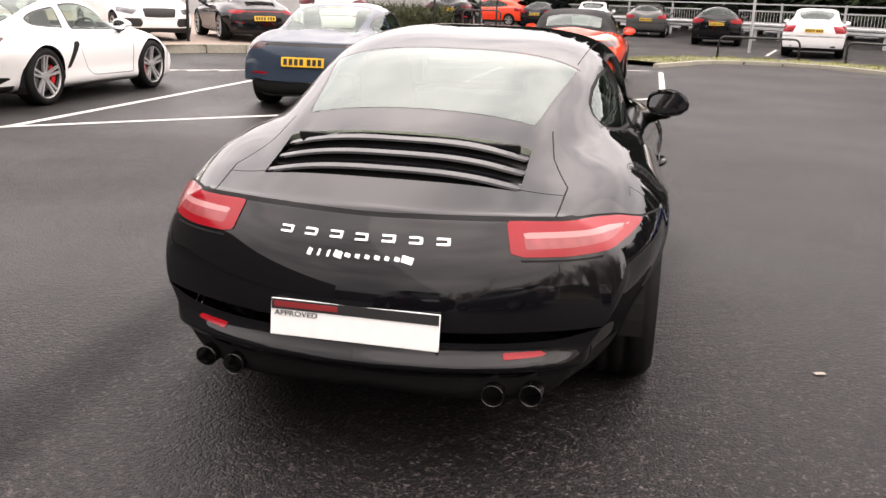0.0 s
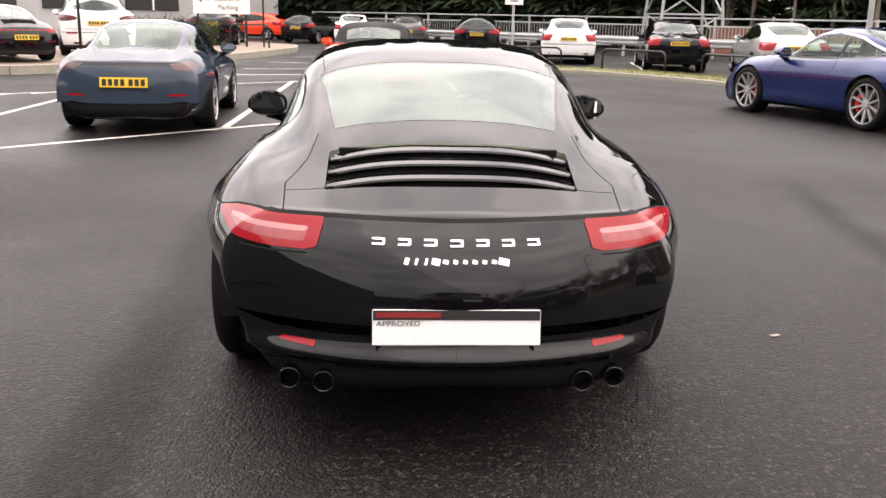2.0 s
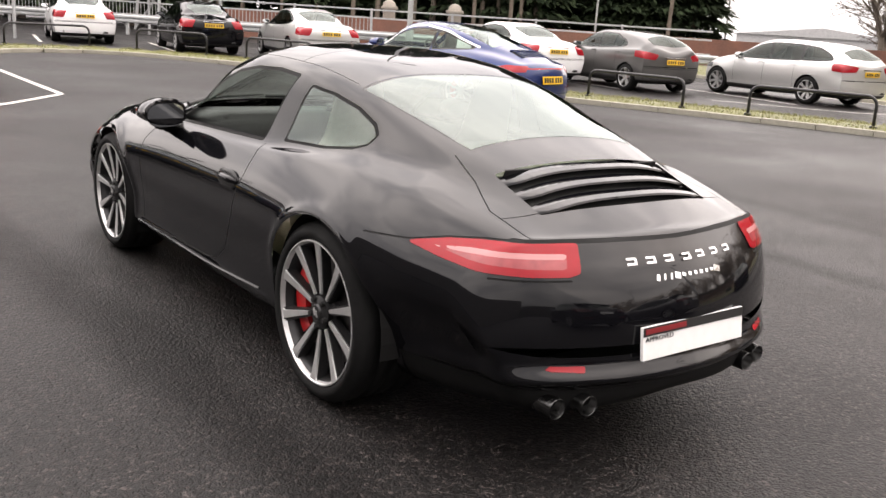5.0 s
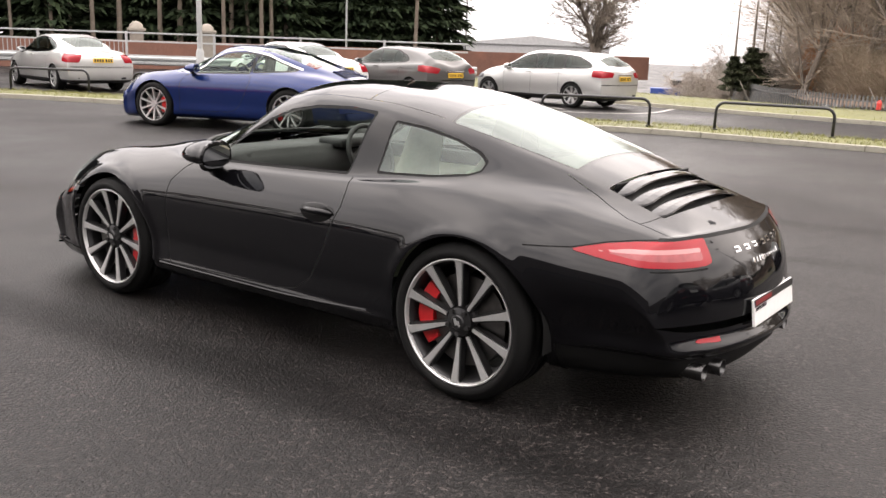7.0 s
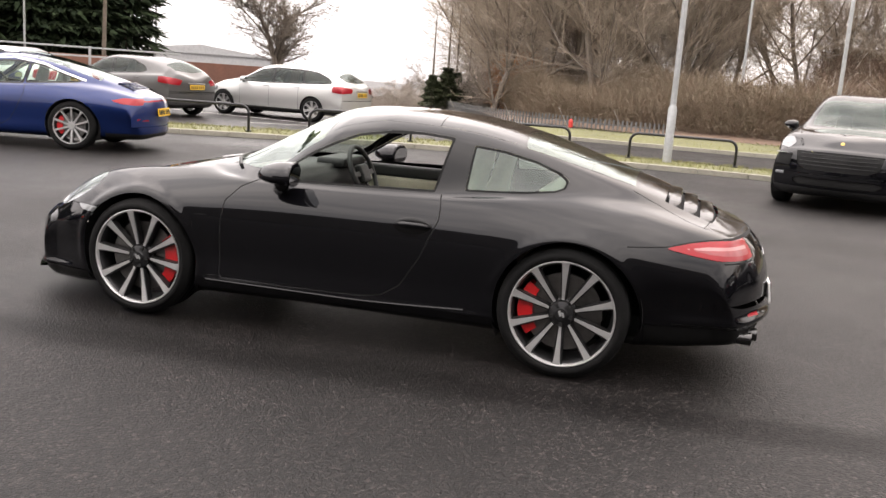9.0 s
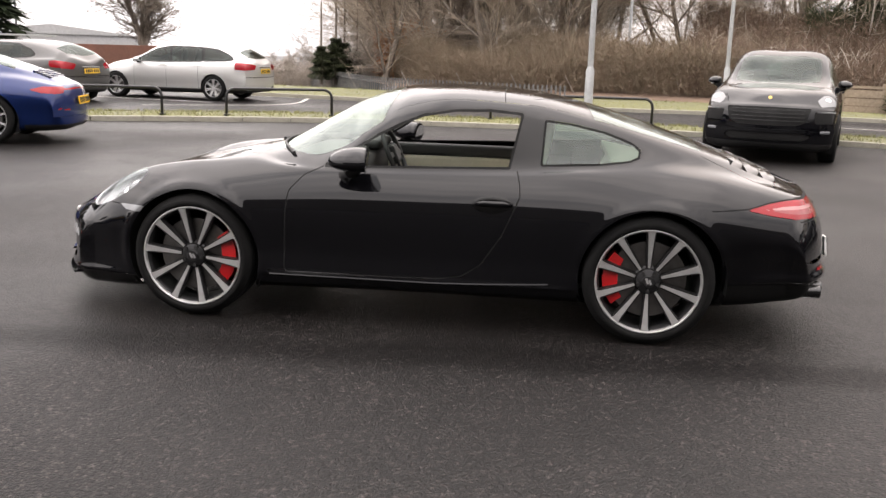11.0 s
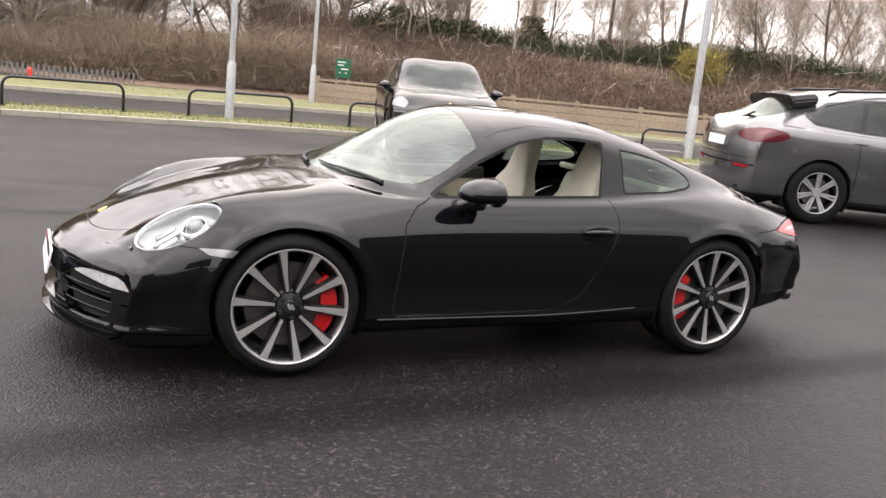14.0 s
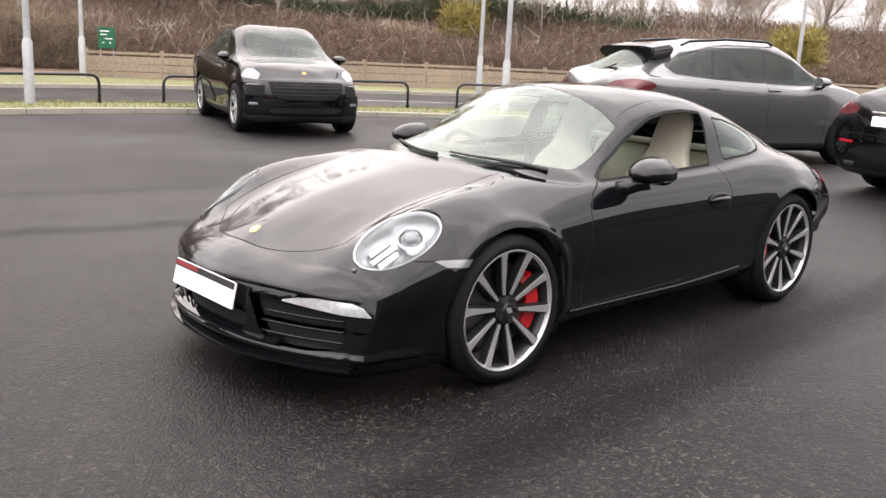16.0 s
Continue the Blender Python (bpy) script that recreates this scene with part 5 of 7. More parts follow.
    for i in range(41):
        x = 0.76 * (-1 + i / 20)
        z = 0.455 + 0.010 * math.sin(math.pi * min(1, abs(x) / 0.76)) - 0.012 * (abs(x) / 0.76) ** 4
        ring = []
        for dz, out in ((0.042, 0.0), (0.018, 0.009), (0.002, 0.014), (-0.006, 0.012), (-0.012, -0.004)):
            c, n = sh.spot(x, z + dz, False)
            ring.append(crease.verts.new(Vector((x, c.y, z + dz)) + n * out * (1 - (abs(x) / 0.76) ** 6)))
        if prev:
            for q in range(4):
                crease.faces.new((prev[q], prev[q + 1], ring[q + 1], ring[q]))
        prev = ring
    bmesh.ops.recalc_face_normals(crease, faces=crease.faces)
    part("bumper_crease", crease, M_BLACK, car, "glossy black bumper crease", smooth=True)
    # wipers lying on the foot of the screen
    def on_screen(x, y, up):
        near = np.hypot(sh.v[:, 0] - x, sh.v[:, 1] - y) + np.where(sh.n[:, 2] > 0.2, 0, 9)
        return Vector((x, y, float(sh.v[int(near.argmin()), 2]) + up))

    for x0, x1 in ((-0.04, 0.52), (-0.60, -0.08)):
        line = [on_screen(x, 0.955 - 0.62 * x * x - 0.05 * q, 0.012) for q, x in ((q, x0 + (x1 - x0) * q) for q in (0, 0.25, 0.5, 0.75, 1.0))]
        part("wiper", tube(line, [0.011, 0.010, 0.008, 0.007, 0.005], 8), M_PLASTIC, car, "black windscreen wiper")


hero = build_hero()


# ---- other cars ----
def cabin_guides(roof, half, belt, yw, yr, ends, hood=0.03):
    """Outlines of an upright car: yw, yr are where windscreen and rear glass meet the body; ends: last places before the rounded tail and nose."""
    r0, f0 = ends
    zt = lambda y: float(curve_at(roof, np.array([y]))[0])  # noqa: E731
    bz = lambda y: float(curve_at(belt, np.array([y]))[0])  # noqa: E731
    flat = [(r0, 0.0), (f0, 0.0)]
    boot = yr - r0 > 0.35
    ys = [r0] + ([yr - 0.05, yr + 0.35] if boot else [r0 + 0.25]) + [-0.5, 0.1, yw - 0.75, yw - 0.35, yw + 0.08, yw + 0.5, f0]
    cab = [0.0 if boot else 0.9] + ([0.1, 0.75] if boot else [1.0]) + [1, 1, 1, 0.75, 0.0, 0, 0]
    mixv = lambda a, b, c: a * c + b * (1 - c)  # noqa: E731
    foot = yw + 0.08
    bx = [(y, half * (0.66 if y == foot else 0.70 if y == yw - 0.35 else mixv(0.66, 0.42, c))) for y, c in zip(ys, cab)]
    drop = {0: 0.065}
    bzz = [(y, mixv(max(zt(y) - (0.11 if yw - 0.6 < y < yw else drop[0]), bz(y) + 0.03), zt(y) - 0.012, c)) for y, c in zip(ys, cab)]
    cx = [(y, half * (0.80 if y == foot else 0.865 if y == yw - 0.35 else mixv(0.875, 0.70, c))) for y, c in zip(ys, cab)]
    cz = [(y, mixv(min(bz(y), zt(y) - 0.03), zt(y) - hood, c)) for y, c in zip(ys, cab)]
    sx = [(y, half * mixv(0.955, 0.89, c)) for y, c in zip(ys, cab)]
    sz = [(y, mixv(min(bz(y) - 0.055, zt(y) - 0.07), zt(y) - hood - 0.055, c)) for y, c in zip(ys, cab)]
    dz = [(r0, 0.72), (0, 0.66), (f0, 0.58)]
    return [
        (flat, roof), (bx, bzz), (cx, cz), (sx, sz),
        ([(r0, half * 0.95), (r0 + 0.6, half * 0.995), (0, half), (f0 - 0.6, half * 0.99), (f0, half * 0.93)], dz),
        ([(r0, half * 0.95), (0, half * 0.985), (f0, half * 0.93)], [(r0, 0.45), (0, 0.42), (f0, 0.38)]),
        ([(r0, half * 0.88), (0, half * 0.93), (f0, half * 0.88)], [(r0, 0.27), (0, 0.22), (f0, 0.22)]),
        (flat, [(r0, 0.25), (0, 0.18), (f0, 0.2)]),
    ]


KINDS = {
    "saloon": dict(half=0.905, wb=2.84, tyre=0.325, rim=0.222, ends=(-2.36, 2.05), tips=(-2.47, 2.20), yw=1.12, yr=-1.70,
        roof=[(-2.36, 0.955), (-2.0, 1.035), (-1.70, 1.10), (-1.1, 1.355), (-0.5, 1.435), (0.0, 1.435), (0.4, 1.36), (0.8, 1.18), (1.12, 1.01), (1.6, 0.94), (2.05, 0.80)],
        belt=[(-2.3, 0.95), (-1.2, 0.985), (0, 0.95), (1.1, 0.915)],
        glass=[[(0.92, 0.965), (0.30, 1.27), (-0.10, 1.345), (-0.14, 0.975)], [(-0.19, 0.98), (-0.16, 1.348), (-0.72, 1.315), (-1.10, 1.18), (-1.30, 1.065), (-1.22, 1.02)]],
        screen=(0.42, 1.10), back=(-1.66, -1.06), tail=[(0.50, 0.93), (0.86, 0.96), (0.95, 0.90), (0.86, 0.74), (0.60, 0.74)], head=[(0.50, 0.70), (0.86, 0.76), (0.90, 0.66), (0.60, 0.60)], plate=0.80),
    "estate": dict(half=0.905, wb=2.84, tyre=0.325, rim=0.226, ends=(-2.40, 2.05), tips=(-2.48, 2.20), yw=1.12, yr=-2.30,
        roof=[(-2.40, 0.98), (-2.22, 1.16), (-2.02, 1.34), (-1.85, 1.395), (-1.1, 1.435), (-0.4, 1.455), (0.0, 1.44), (0.4, 1.36), (0.8, 1.18), (1.12, 1.01), (1.6, 0.94), (2.05, 0.80)],
        belt=[(-2.4, 1.0), (-1.2, 0.985), (0, 0.95), (1.1, 0.915)],
        glass=[[(0.92, 0.965), (0.30, 1.27), (-0.10, 1.345), (-0.14, 0.975)], [(-0.19, 0.98), (-0.16, 1.35), (-1.02, 1.335), (-1.06, 1.01)], [(-1.12, 1.015), (-1.09, 1.33), (-1.45, 1.29), (-1.80, 1.16), (-1.92, 1.07), (-1.80, 1.045)]],
        screen=(0.42, 1.10), back=(-2.30, -2.02), tail=[(0.44, 0.93), (0.86, 0.99), (1.02, 0.93), (0.86, 0.80), (0.52, 0.82)], head=[(0.50, 0.70), (0.86, 0.76), (0.90, 0.66), (0.60, 0.60)], plate=0.78),
    "hatch": dict(half=0.89, wb=2.70, tyre=0.32, rim=0.222, ends=(-2.02, 2.0), tips=(-2.14, 2.15), yw=1.12, yr=-1.95,
        roof=[(-2.02, 0.98), (-1.86, 1.16), (-1.62, 1.34), (-1.45, 1.375), (-0.8, 1.42), (-0.2, 1.435), (0.1, 1.42), (0.5, 1.33), (0.85, 1.16), (1.12, 1.02), (1.6, 0.94), (2.0, 0.80)],
        belt=[(-2.0, 1.04), (-1.2, 1.01), (0, 0.955), (1.1, 0.92)],
        glass=[[(0.95, 0.97), (0.40, 1.24), (-0.02, 1.33), (-0.05, 0.985)], [(-0.10, 0.99), (-0.08, 1.335), (-0.65, 1.31), (-1.05, 1.18), (-1.16, 1.09), (-1.05, 1.05)]],
        screen=(0.45, 1.10), back=(-1.93, -1.62), tail=[(0.48, 0.90), (0.84, 0.97), (0.96, 0.92), (0.84, 0.80), (0.56, 0.78)], head=[(0.50, 0.70), (0.86, 0.78), (0.90, 0.66), (0.60, 0.60)], plate=0.74),
    "suv": dict(half=0.962, wb=2.81, tyre=0.37, rim=0.245, ends=(-2.22, 2.08), tips=(-2.36, 2.27), yw=1.18, yr=-2.12,
        roof=[(-2.22, 1.06), (-2.05, 1.20), (-1.72, 1.46), (-1.5, 1.52), (-0.8, 1.60), (-0.1, 1.625), (0.15, 1.61), (0.55, 1.47), (0.9, 1.27), (1.18, 1.12), (1.6, 1.06), (1.9, 0.98), (2.08, 0.86)],
        belt=[(-2.2, 1.13), (-1.2, 1.11), (0, 1.07), (1.1, 1.03)],
        glass=[[(0.98, 1.09), (0.45, 1.37), (-0.02, 1.50), (-0.06, 1.10)], [(-0.12, 1.105), (-0.08, 1.505), (-0.85, 1.475), (-0.90, 1.13)], [(-0.95, 1.135), (-0.90, 1.465), (-1.30, 1.40), (-1.58, 1.25), (-1.50, 1.18)]],
        screen=(0.42, 1.16), back=(-2.10, -1.74), tail=[(0.42, 0.99), (0.80, 1.04), (1.04, 1.0), (0.84, 0.90), (0.55, 0.90)], head=[(0.64, 0.90), (0.70, 0.965), (0.80, 0.975), (0.89, 0.92), (0.88, 0.84), (0.70, 0.82)], plate=0.86),
}


def seat_row(car, xs, y, z, material):
    for x in xs:
        add_seat(car, x, y, z, material, dark=True)


def build_car(kind, colour, m, label, plate=True, rims="five", tint=None, group="parked cars", plate_white=False, face=True, scale=1.0, ns=96, dark_trim=0.30, name=None, rails=False, spoiler=False):
    """An upright car of one of the kinds, its tail towards local -y."""
    k = KINDS[kind]
    car = thing(name or {"saloon": "saloon_car", "estate": "estate_car", "hatch": "hatchback_car", "suv": "sport_utility_car"}[kind], label, "car", m, group)
    (r0, f0), (r1, f1), half = k["ends"], k["tips"], k["half"]
    sh = body_shell(cabin_guides(k["roof"], half, k["belt"], k["yw"], k["yr"], k["ends"]), (f0, f1, 0.50, 0.6, 0.42, 1.1), (r0, r1, 0.62, 0.55, 0.16, r0 + 0.6), ns, [9, 9, 6, 7, 7, 6, 4])
    F = sh.fields
    wy = k["wb"] / 2
    for yc in (wy, -wy):
        X, y, z, u, s = F()
        sh.mark("opening", np.maximum.reduce([np.hypot(y - yc, z - k["tyre"]) - k["tyre"] - 0.035, 0.5 - X, 2.6 - u]))
    X, y, z, u, s = F()
    sh.mark("windscreen", np.maximum.reduce([(u - 0.88) * 0.6, s - k["screen"][1] + 0.25 * X * X, k["screen"][0] - s]))
    X, y, z, u, s = F()
    sh.mark("rear_window", np.maximum.reduce([(u - 0.88) * 0.6, k["back"][0] - s, s - k["back"][1]]))
    for poly in k["glass"]:
        X, y, z, u, s = F()
        sh.mark("side_window", np.maximum(polygon_distance(y, z, poly), 0.8 - u))
    X, y, z, u, s = F()
    d = np.minimum.reduce([polygon_distance(y, z, poly, 0.03) for poly in k["glass"]])
    sh.mark("window_frame", np.maximum(d, 0.8 - u))
    X, y, z, u, s = F()
    if kind == "suv":
        w = X + 0.95 * np.clip(y - r0, 0, 1)
        oval = np.hypot((w - 0.90) / 0.40, (z - 0.985 - 0.03 * (w - 0.9)) / 0.085) - 1
        sh.mark("tail_light", np.maximum(oval * 0.085, y - r0 - 0.5))
    else:
        sh.mark("tail_light", np.maximum(polygon_distance(X, z, k["tail"], 0.004), y - r0 - 0.36))
    X, y, z, u, s = F()
    sh.mark("headlight", np.maximum(polygon_distance(X, z, k["head"], 0.004), f0 - 0.42 - y))
    X, y, z, u, s = F()
    if kind == "suv":
        for name, poly in (("grille", [(-0.1, 0.80), (0.56, 0.79), (0.52, 0.62), (0.40, 0.565), (-0.1, 0.56)]), ("side_intake", [(0.63, 0.745), (0.90, 0.765), (0.88, 0.60), (0.65, 0.60)]), ("lower_grille", [(-0.1, 0.44), (0.66, 0.44), (0.62, 0.35), (-0.1, 0.34)])):
            X, y, z, u, s = F()
            sh.mark(name, np.maximum(polygon_distance(X, z, poly, 0.01), f0 - 0.35 - y))
    elif face:
        sh.mark("grille", np.maximum(polygon_distance(X, z, [(-0.1, 0.74), (0.38, 0.73), (0.34, 0.55), (-0.1, 0.54)], 0.01), f0 - 0.2 - y))
        X, y, z, u, s = F()
        sh.mark("grille", np.maximum(polygon_distance(X, z, [(0.42, 0.50), (0.78, 0.50), (0.74, 0.34), (0.40, 0.32)], 0.01), f0 - 0.3 - y))
    X, y, z, u, s = F()
    sh.mark("lower_trim", z - dark_trim)
    gy = [(k["yw"] - 0.25), -0.08, -wy + 0.42]
    for g in gy:
        sh.line("panel_gap", lambda X, y, z, u, s: y - g, 0.004, lambda X, y, z, u, s: np.maximum.reduce([1.95 - u, 0.30 - z, z - 1.02]))
    sh.line("panel_gap", lambda X, y, z, u, s: z - 0.98 * k["plate"] + 0.14, 0.005, lambda X, y, z, u, s: np.maximum(y - r0 - 0.05, X - 0.80))
    skin = sh.take("body", colour, car, "body", "painted bodywork")
    sh.take("panel_gap", M_GAP, skin, "panel_gap", offset=-0.004)
    sh.take("windscreen", M_CARSCREEN, car, "windscreen")
    sh.take("rear_window", tint or M_TINT, car, "rear_window")
    for q in (-1, 1):
        sh.take("side_window", tint or M_TINT, car, "side_window", side=q)
        sh.take("window_frame", M_TRIM, car, "window_frame", side=q)
        sh.take("tail_light", M_LAMPDARK if kind == "suv" else M_LAMPRED, car, "tail_light", "red tail light", side=q, offset=0.004)
        sh.take("side_intake", M_GAP, car, "side_intake", "black side intake", side=q, offset=-0.02)
        sh.take("headlight", M_LAMPCLEAR, car, "headlight", "clear headlight", side=q, offset=0.004)
        add_mirror(car, q * (half * 0.90), k["yw"] - 0.42, k["belt"][-1][1] + 0.085, colour, 0.95)
        for yc in (wy, -wy):
            add_wheel(car, q * (half - 0.025), yc, k["tyre"], k["rim"], 0.225, rims, False, False)
            tub = lathe([(k["tyre"] + 0.05, 0.0), (k["tyre"] + 0.05, -0.34), (0.10, -0.34)], 24, "X")
            tub.transform(pose(q * (half - 0.06), yc, k["tyre"], 0, 0, 0 if q > 0 else 180))
            bmesh.ops.delete(tub, geom=[v for v in tub.verts if v.co.z < 0.14], context="VERTS")
            part("wheel_liner", tub, M_GAP, car)
        for hy in (0.02, -0.98):
            part("door_handle", box((0.03, 0.19, 0.026), pose(q * (half * 0.975), hy, 0.86 * k["belt"][1][1] + 0.035), 0.01), colour, car)
    sh.take("grille", M_GAP if kind == "suv" else M_PLASTIC, car, "grille", "black grille", offset=-0.01)
    sh.take("lower_grille", M_GAP, car, "lower_grille", "black lower grille", offset=-0.02)
    sh.take("lower_trim", M_PLASTIC, car, "lower_trim", "black lower trim")
    if kind == "suv":
        for q in (-1, 1):
            c, n = sh.spot(q * 0.76, 0.755, False)
            part("intake_blade", box((0.26, 0.03, 0.014), pose(c.x, c.y - 0.005, 0.752, 0, 0, -24 * q), 0.004), M_RIMSILVER, car, "silver intake blade")
            c, n = sh.spot(q * 0.66, 0.60, True)
            part("bumper_reflector", box((0.26, 0.03, 0.035), pose(q * 0.66, c.y + 0.004, 0.60, 0, 0, 14 * q), 0.008), M_LAMPRED, car, "red bumper reflector")
            c, n = sh.spot(q * 0.76, 0.47, False)
            part("fog_lamp", box((0.15, 0.03, 0.045), pose(c.x, c.y, 0.47, 0, 0, -24 * q), 0.014), M_LAMPCLEAR, car, "clear fog lamp")
            c, n = sh.spot(q * 0.77, 0.90, False)
            part("headlight_projector", lathe([(0.001, 0.012), (0.03, 0.010), (0.045, 0.0)], 20, "Y"), M_CHROME, car).matrix_basis = pose(c.x, c.y + 0.004, 0.90, 20, 0, -20 * q)
        for z in (0.62, 0.67, 0.72, 0.77):
            pts = []
            for x in (-0.5, -0.25, 0, 0.25, 0.5):
                c, n = sh.spot(x, z, False)
                pts.append((x, c.y - 0.004, z))
            part("grille_bar", tube(pts, 0.006, 6), M_PLASTIC, car)
        c, n = sh.spot(0.0, 0.93, False)
        part("bonnet_badge", lathe([(0.001, 0.006), (0.024, 0.004), (0.028, 0.0)], 16, "Y"), M_GOLD, car).matrix_basis = pose(0, c.y + 0.003, 0.93, 20)
    part("underbody", box((half * 1.5, (f1 - r1) * 0.86, 0.05), pose(0, (f1 + r1) / 2, 0.23)), M_GAP, car)
    part("cabin_floor", box((half * 1.6, 2.6, 0.04), pose(0, -0.2, 0.36)), M_DASH, car)
    part("dashboard", box((half * 1.55, 0.35, 0.26), pose(0, k["yw"] - 0.30, k["belt"][-1][1] - 0.10), 0.05), M_DASH, car)
    seat_row(car, (-0.38, 0.38), -0.05, 0.55, M_DASH)
    part("rear_bench", box((half * 1.45, 0.20, 0.70), pose(0, -1.05, 0.72, 14), 0.06, 3), M_DASH, car)
    if plate:
        c, n = sh.spot(0.0, k["plate"], True)
        add_plate(car, pose(0, c.y - 0.012, k["plate"], -6), M_PLATEW if plate_white else M_PLATEY, not plate_white)
    c, n = sh.spot(0.0, k["plate"] + 0.11, True)
    part("boot_trim", box((0.62, 0.02, 0.022), pose(0, c.y - 0.006, k["plate"] + 0.095), 0.004), M_CHROME, car)
    for q in (-1, 1):
        c, n = sh.spot(q * 0.55, 0.36, True)
        part("exhaust_trim", box((0.16, 0.03, 0.05), pose(q * 0.55, c.y - 0.004, 0.35), 0.012), M_RIMDARK, car)
    if rails:
        for q in (-1, 1):
            pts = [(q * half * 0.64, y, float(curve_at(k["roof"], np.array([y]))[0]) - 0.035 + h) for y, h in ((0.15, 0.0), (0.05, 0.035), (-0.6, 0.045), (-1.2, 0.04), (-1.32, 0.0))]
            part("roof_rail", tube(pts, 0.018, 8), M_TRIM, car, "black roof rail", smooth=True)
    if spoiler:
        y0 = k["back"][1]
        zr = float(curve_at(k["roof"], np.array([y0]))[0])
        part("roof_spoiler", prism([(-0.60, -0.105), (0.60, -0.105), (0.67, -0.03), (0.63, 0.035), (0.40, 0.055), (-0.40, 0.055), (-0.63, 0.035), (-0.67, -0.03)], 0.32, pose(0, y0 + 0.13, zr + 0.005, 10), 0.02), M_TRIM, car, "black roof spoiler")
        part("rear_wiper", tube([(0, k["back"][0] + 0.02, 1.16), (0.28, k["back"][0] + 0.05, 1.24)], 0.012, 6), M_PLASTIC, car)
    return car


def build_sports(style, colour, m, label, plate=True, rims="five", name="sports_car", group="parked sports cars"):
    """A low sports car; style: targa, cayman or roadster."""
    car = thing(name, label, "car", m, group)
    if style == "targa":
        roof = [(y, z + (0.008 if -1.6 < y < 0.9 else 0.012)) for y, z in HERO_ROOF]
    elif style == "cayman":
        roof = [(-2.1, 0.835), (-1.95, 0.865), (-1.75, 0.905), (-1.5, 0.975), (-1.2, 1.085), (-0.8, 1.21), (-0.4, 1.275), (0.0, 1.285), (0.22, 1.262), (0.4, 1.195), (0.6, 1.085), (0.8, 0.97), (0.93, 0.905), (1.14, 0.855), (1.5, 0.775), (1.8, 0.70), (2.05, 0.625)]
    else:
        roof = [(-2.1, 0.835), (-1.9, 0.87), (-1.6, 0.915), (-1.3, 0.955), (-1.1, 1.00), (-0.75, 1.20), (-0.4, 1.265), (0.0, 1.28), (0.22, 1.262), (0.4, 1.195), (0.6, 1.085), (0.8, 0.97), (0.93, 0.905), (1.14, 0.855), (1.5, 0.775), (1.8, 0.70), (2.05, 0.625)]
    g = coupe_guides(roof)
    if style != "targa":
        lift = lambda q: [(y, z + 0.075 * min(1, max(0, (-1.2 - y) / 0.6))) for y, z in q]  # noqa: E731
        g[2] = (g[2][0], [(y, min(z, float(curve_at(roof, np.array([y]))[0]) - 0.012)) for y, z in lift(g[2][1])])
        g[3] = (g[3][0], [(y, min(z, float(curve_at(roof, np.array([y]))[0]) - 0.03)) for y, z in lift(g[3][1])])
        g[4] = (g[4][0], [(y, z + 0.05 * min(1, max(0, (-1.2 - y) / 0.6))) for y, z in g[4][1]])
    sh = body_shell(g, (2.05, 2.225, 0.31, 0.68, 0.46, 1.25), (-2.05, -2.20, 0.36, 0.62, 0.24, -1.35), 120, [10, 10, 8, 9, 8, 7, 5])
    F = sh.fields
    wy = 1.2
    for yc in (wy, -wy):
        X, y, z, u, s = F()
        sh.mark("opening", np.maximum.reduce([np.hypot(y - yc, z - 0.335) - 0.37, 0.55 - X, 2.6 - u]))
    X, y, z, u, s = F()
    sh.mark("windscreen", np.maximum.reduce([(u - 0.90) * 0.55, s - 0.915 + 0.62 * X * X, 0.20 + 0.1 * X * X - s]))
    ry = {"targa": (-1.47, -0.55), "cayman": (-1.52, -0.70), "roadster": (-1.06, -0.78)}[style]
    X, y, z, u, s = F()
    sh.mark("rear_window", np.maximum.reduce([u - 2.0, X - (0.46 if style == "roadster" else 0.48), ry[0] - s, s - ry[1]]))
    targa = [(-0.575, 1.136), (-0.72, 1.112), (-0.95, 1.03), (-1.22, 0.945), (-1.15, 0.93), (-0.525, 0.892)]
    for poly in [SIDE_WINDOW] + ([targa] if style == "targa" else [QUARTER_WINDOW] if style == "cayman" else []):
        X, y, z, u, s = F()
        sh.mark("side_window", np.maximum(polygon_distance(y, z, poly), 0.9 - u))
    X, y, z, u, s = F()
    sh.mark("window_frame", np.maximum(np.minimum(polygon_distance(y, z, SIDE_WINDOW, 0.022), polygon_distance(y, z, targa if style == "targa" else QUARTER_WINDOW, 0.02) if style != "roadster" else 9.0), 0.9 - u))
    if style == "targa":
        X, y, z, u, s = F()
        rail = np.interp(y, [-1.32, -1.2, -0.95, -0.72, -0.575, -0.3, -0.08, 0.07, 0.2, 0.31, 0.47], [0.93, 0.965, 1.045, 1.13, 1.155, 1.195, 1.178, 1.135, 1.062, 0.968, 0.868])
        sh.mark("silver_rail", np.maximum.reduce([np.abs(z - rail - 0.014) - 0.013, -1.30 - y, y - 0.50, 0.6 - u, u - 2.05]), only=("body", "window_frame"))
    if style == "roadster":
        X, y, z, u, s = F()
        sh.mark("soft_top", np.maximum.reduce([s - 0.16, -1.16 - 0.05 * X - s, 0.868 - z, u - 2.0]))
    X, y, z, u, s = F()
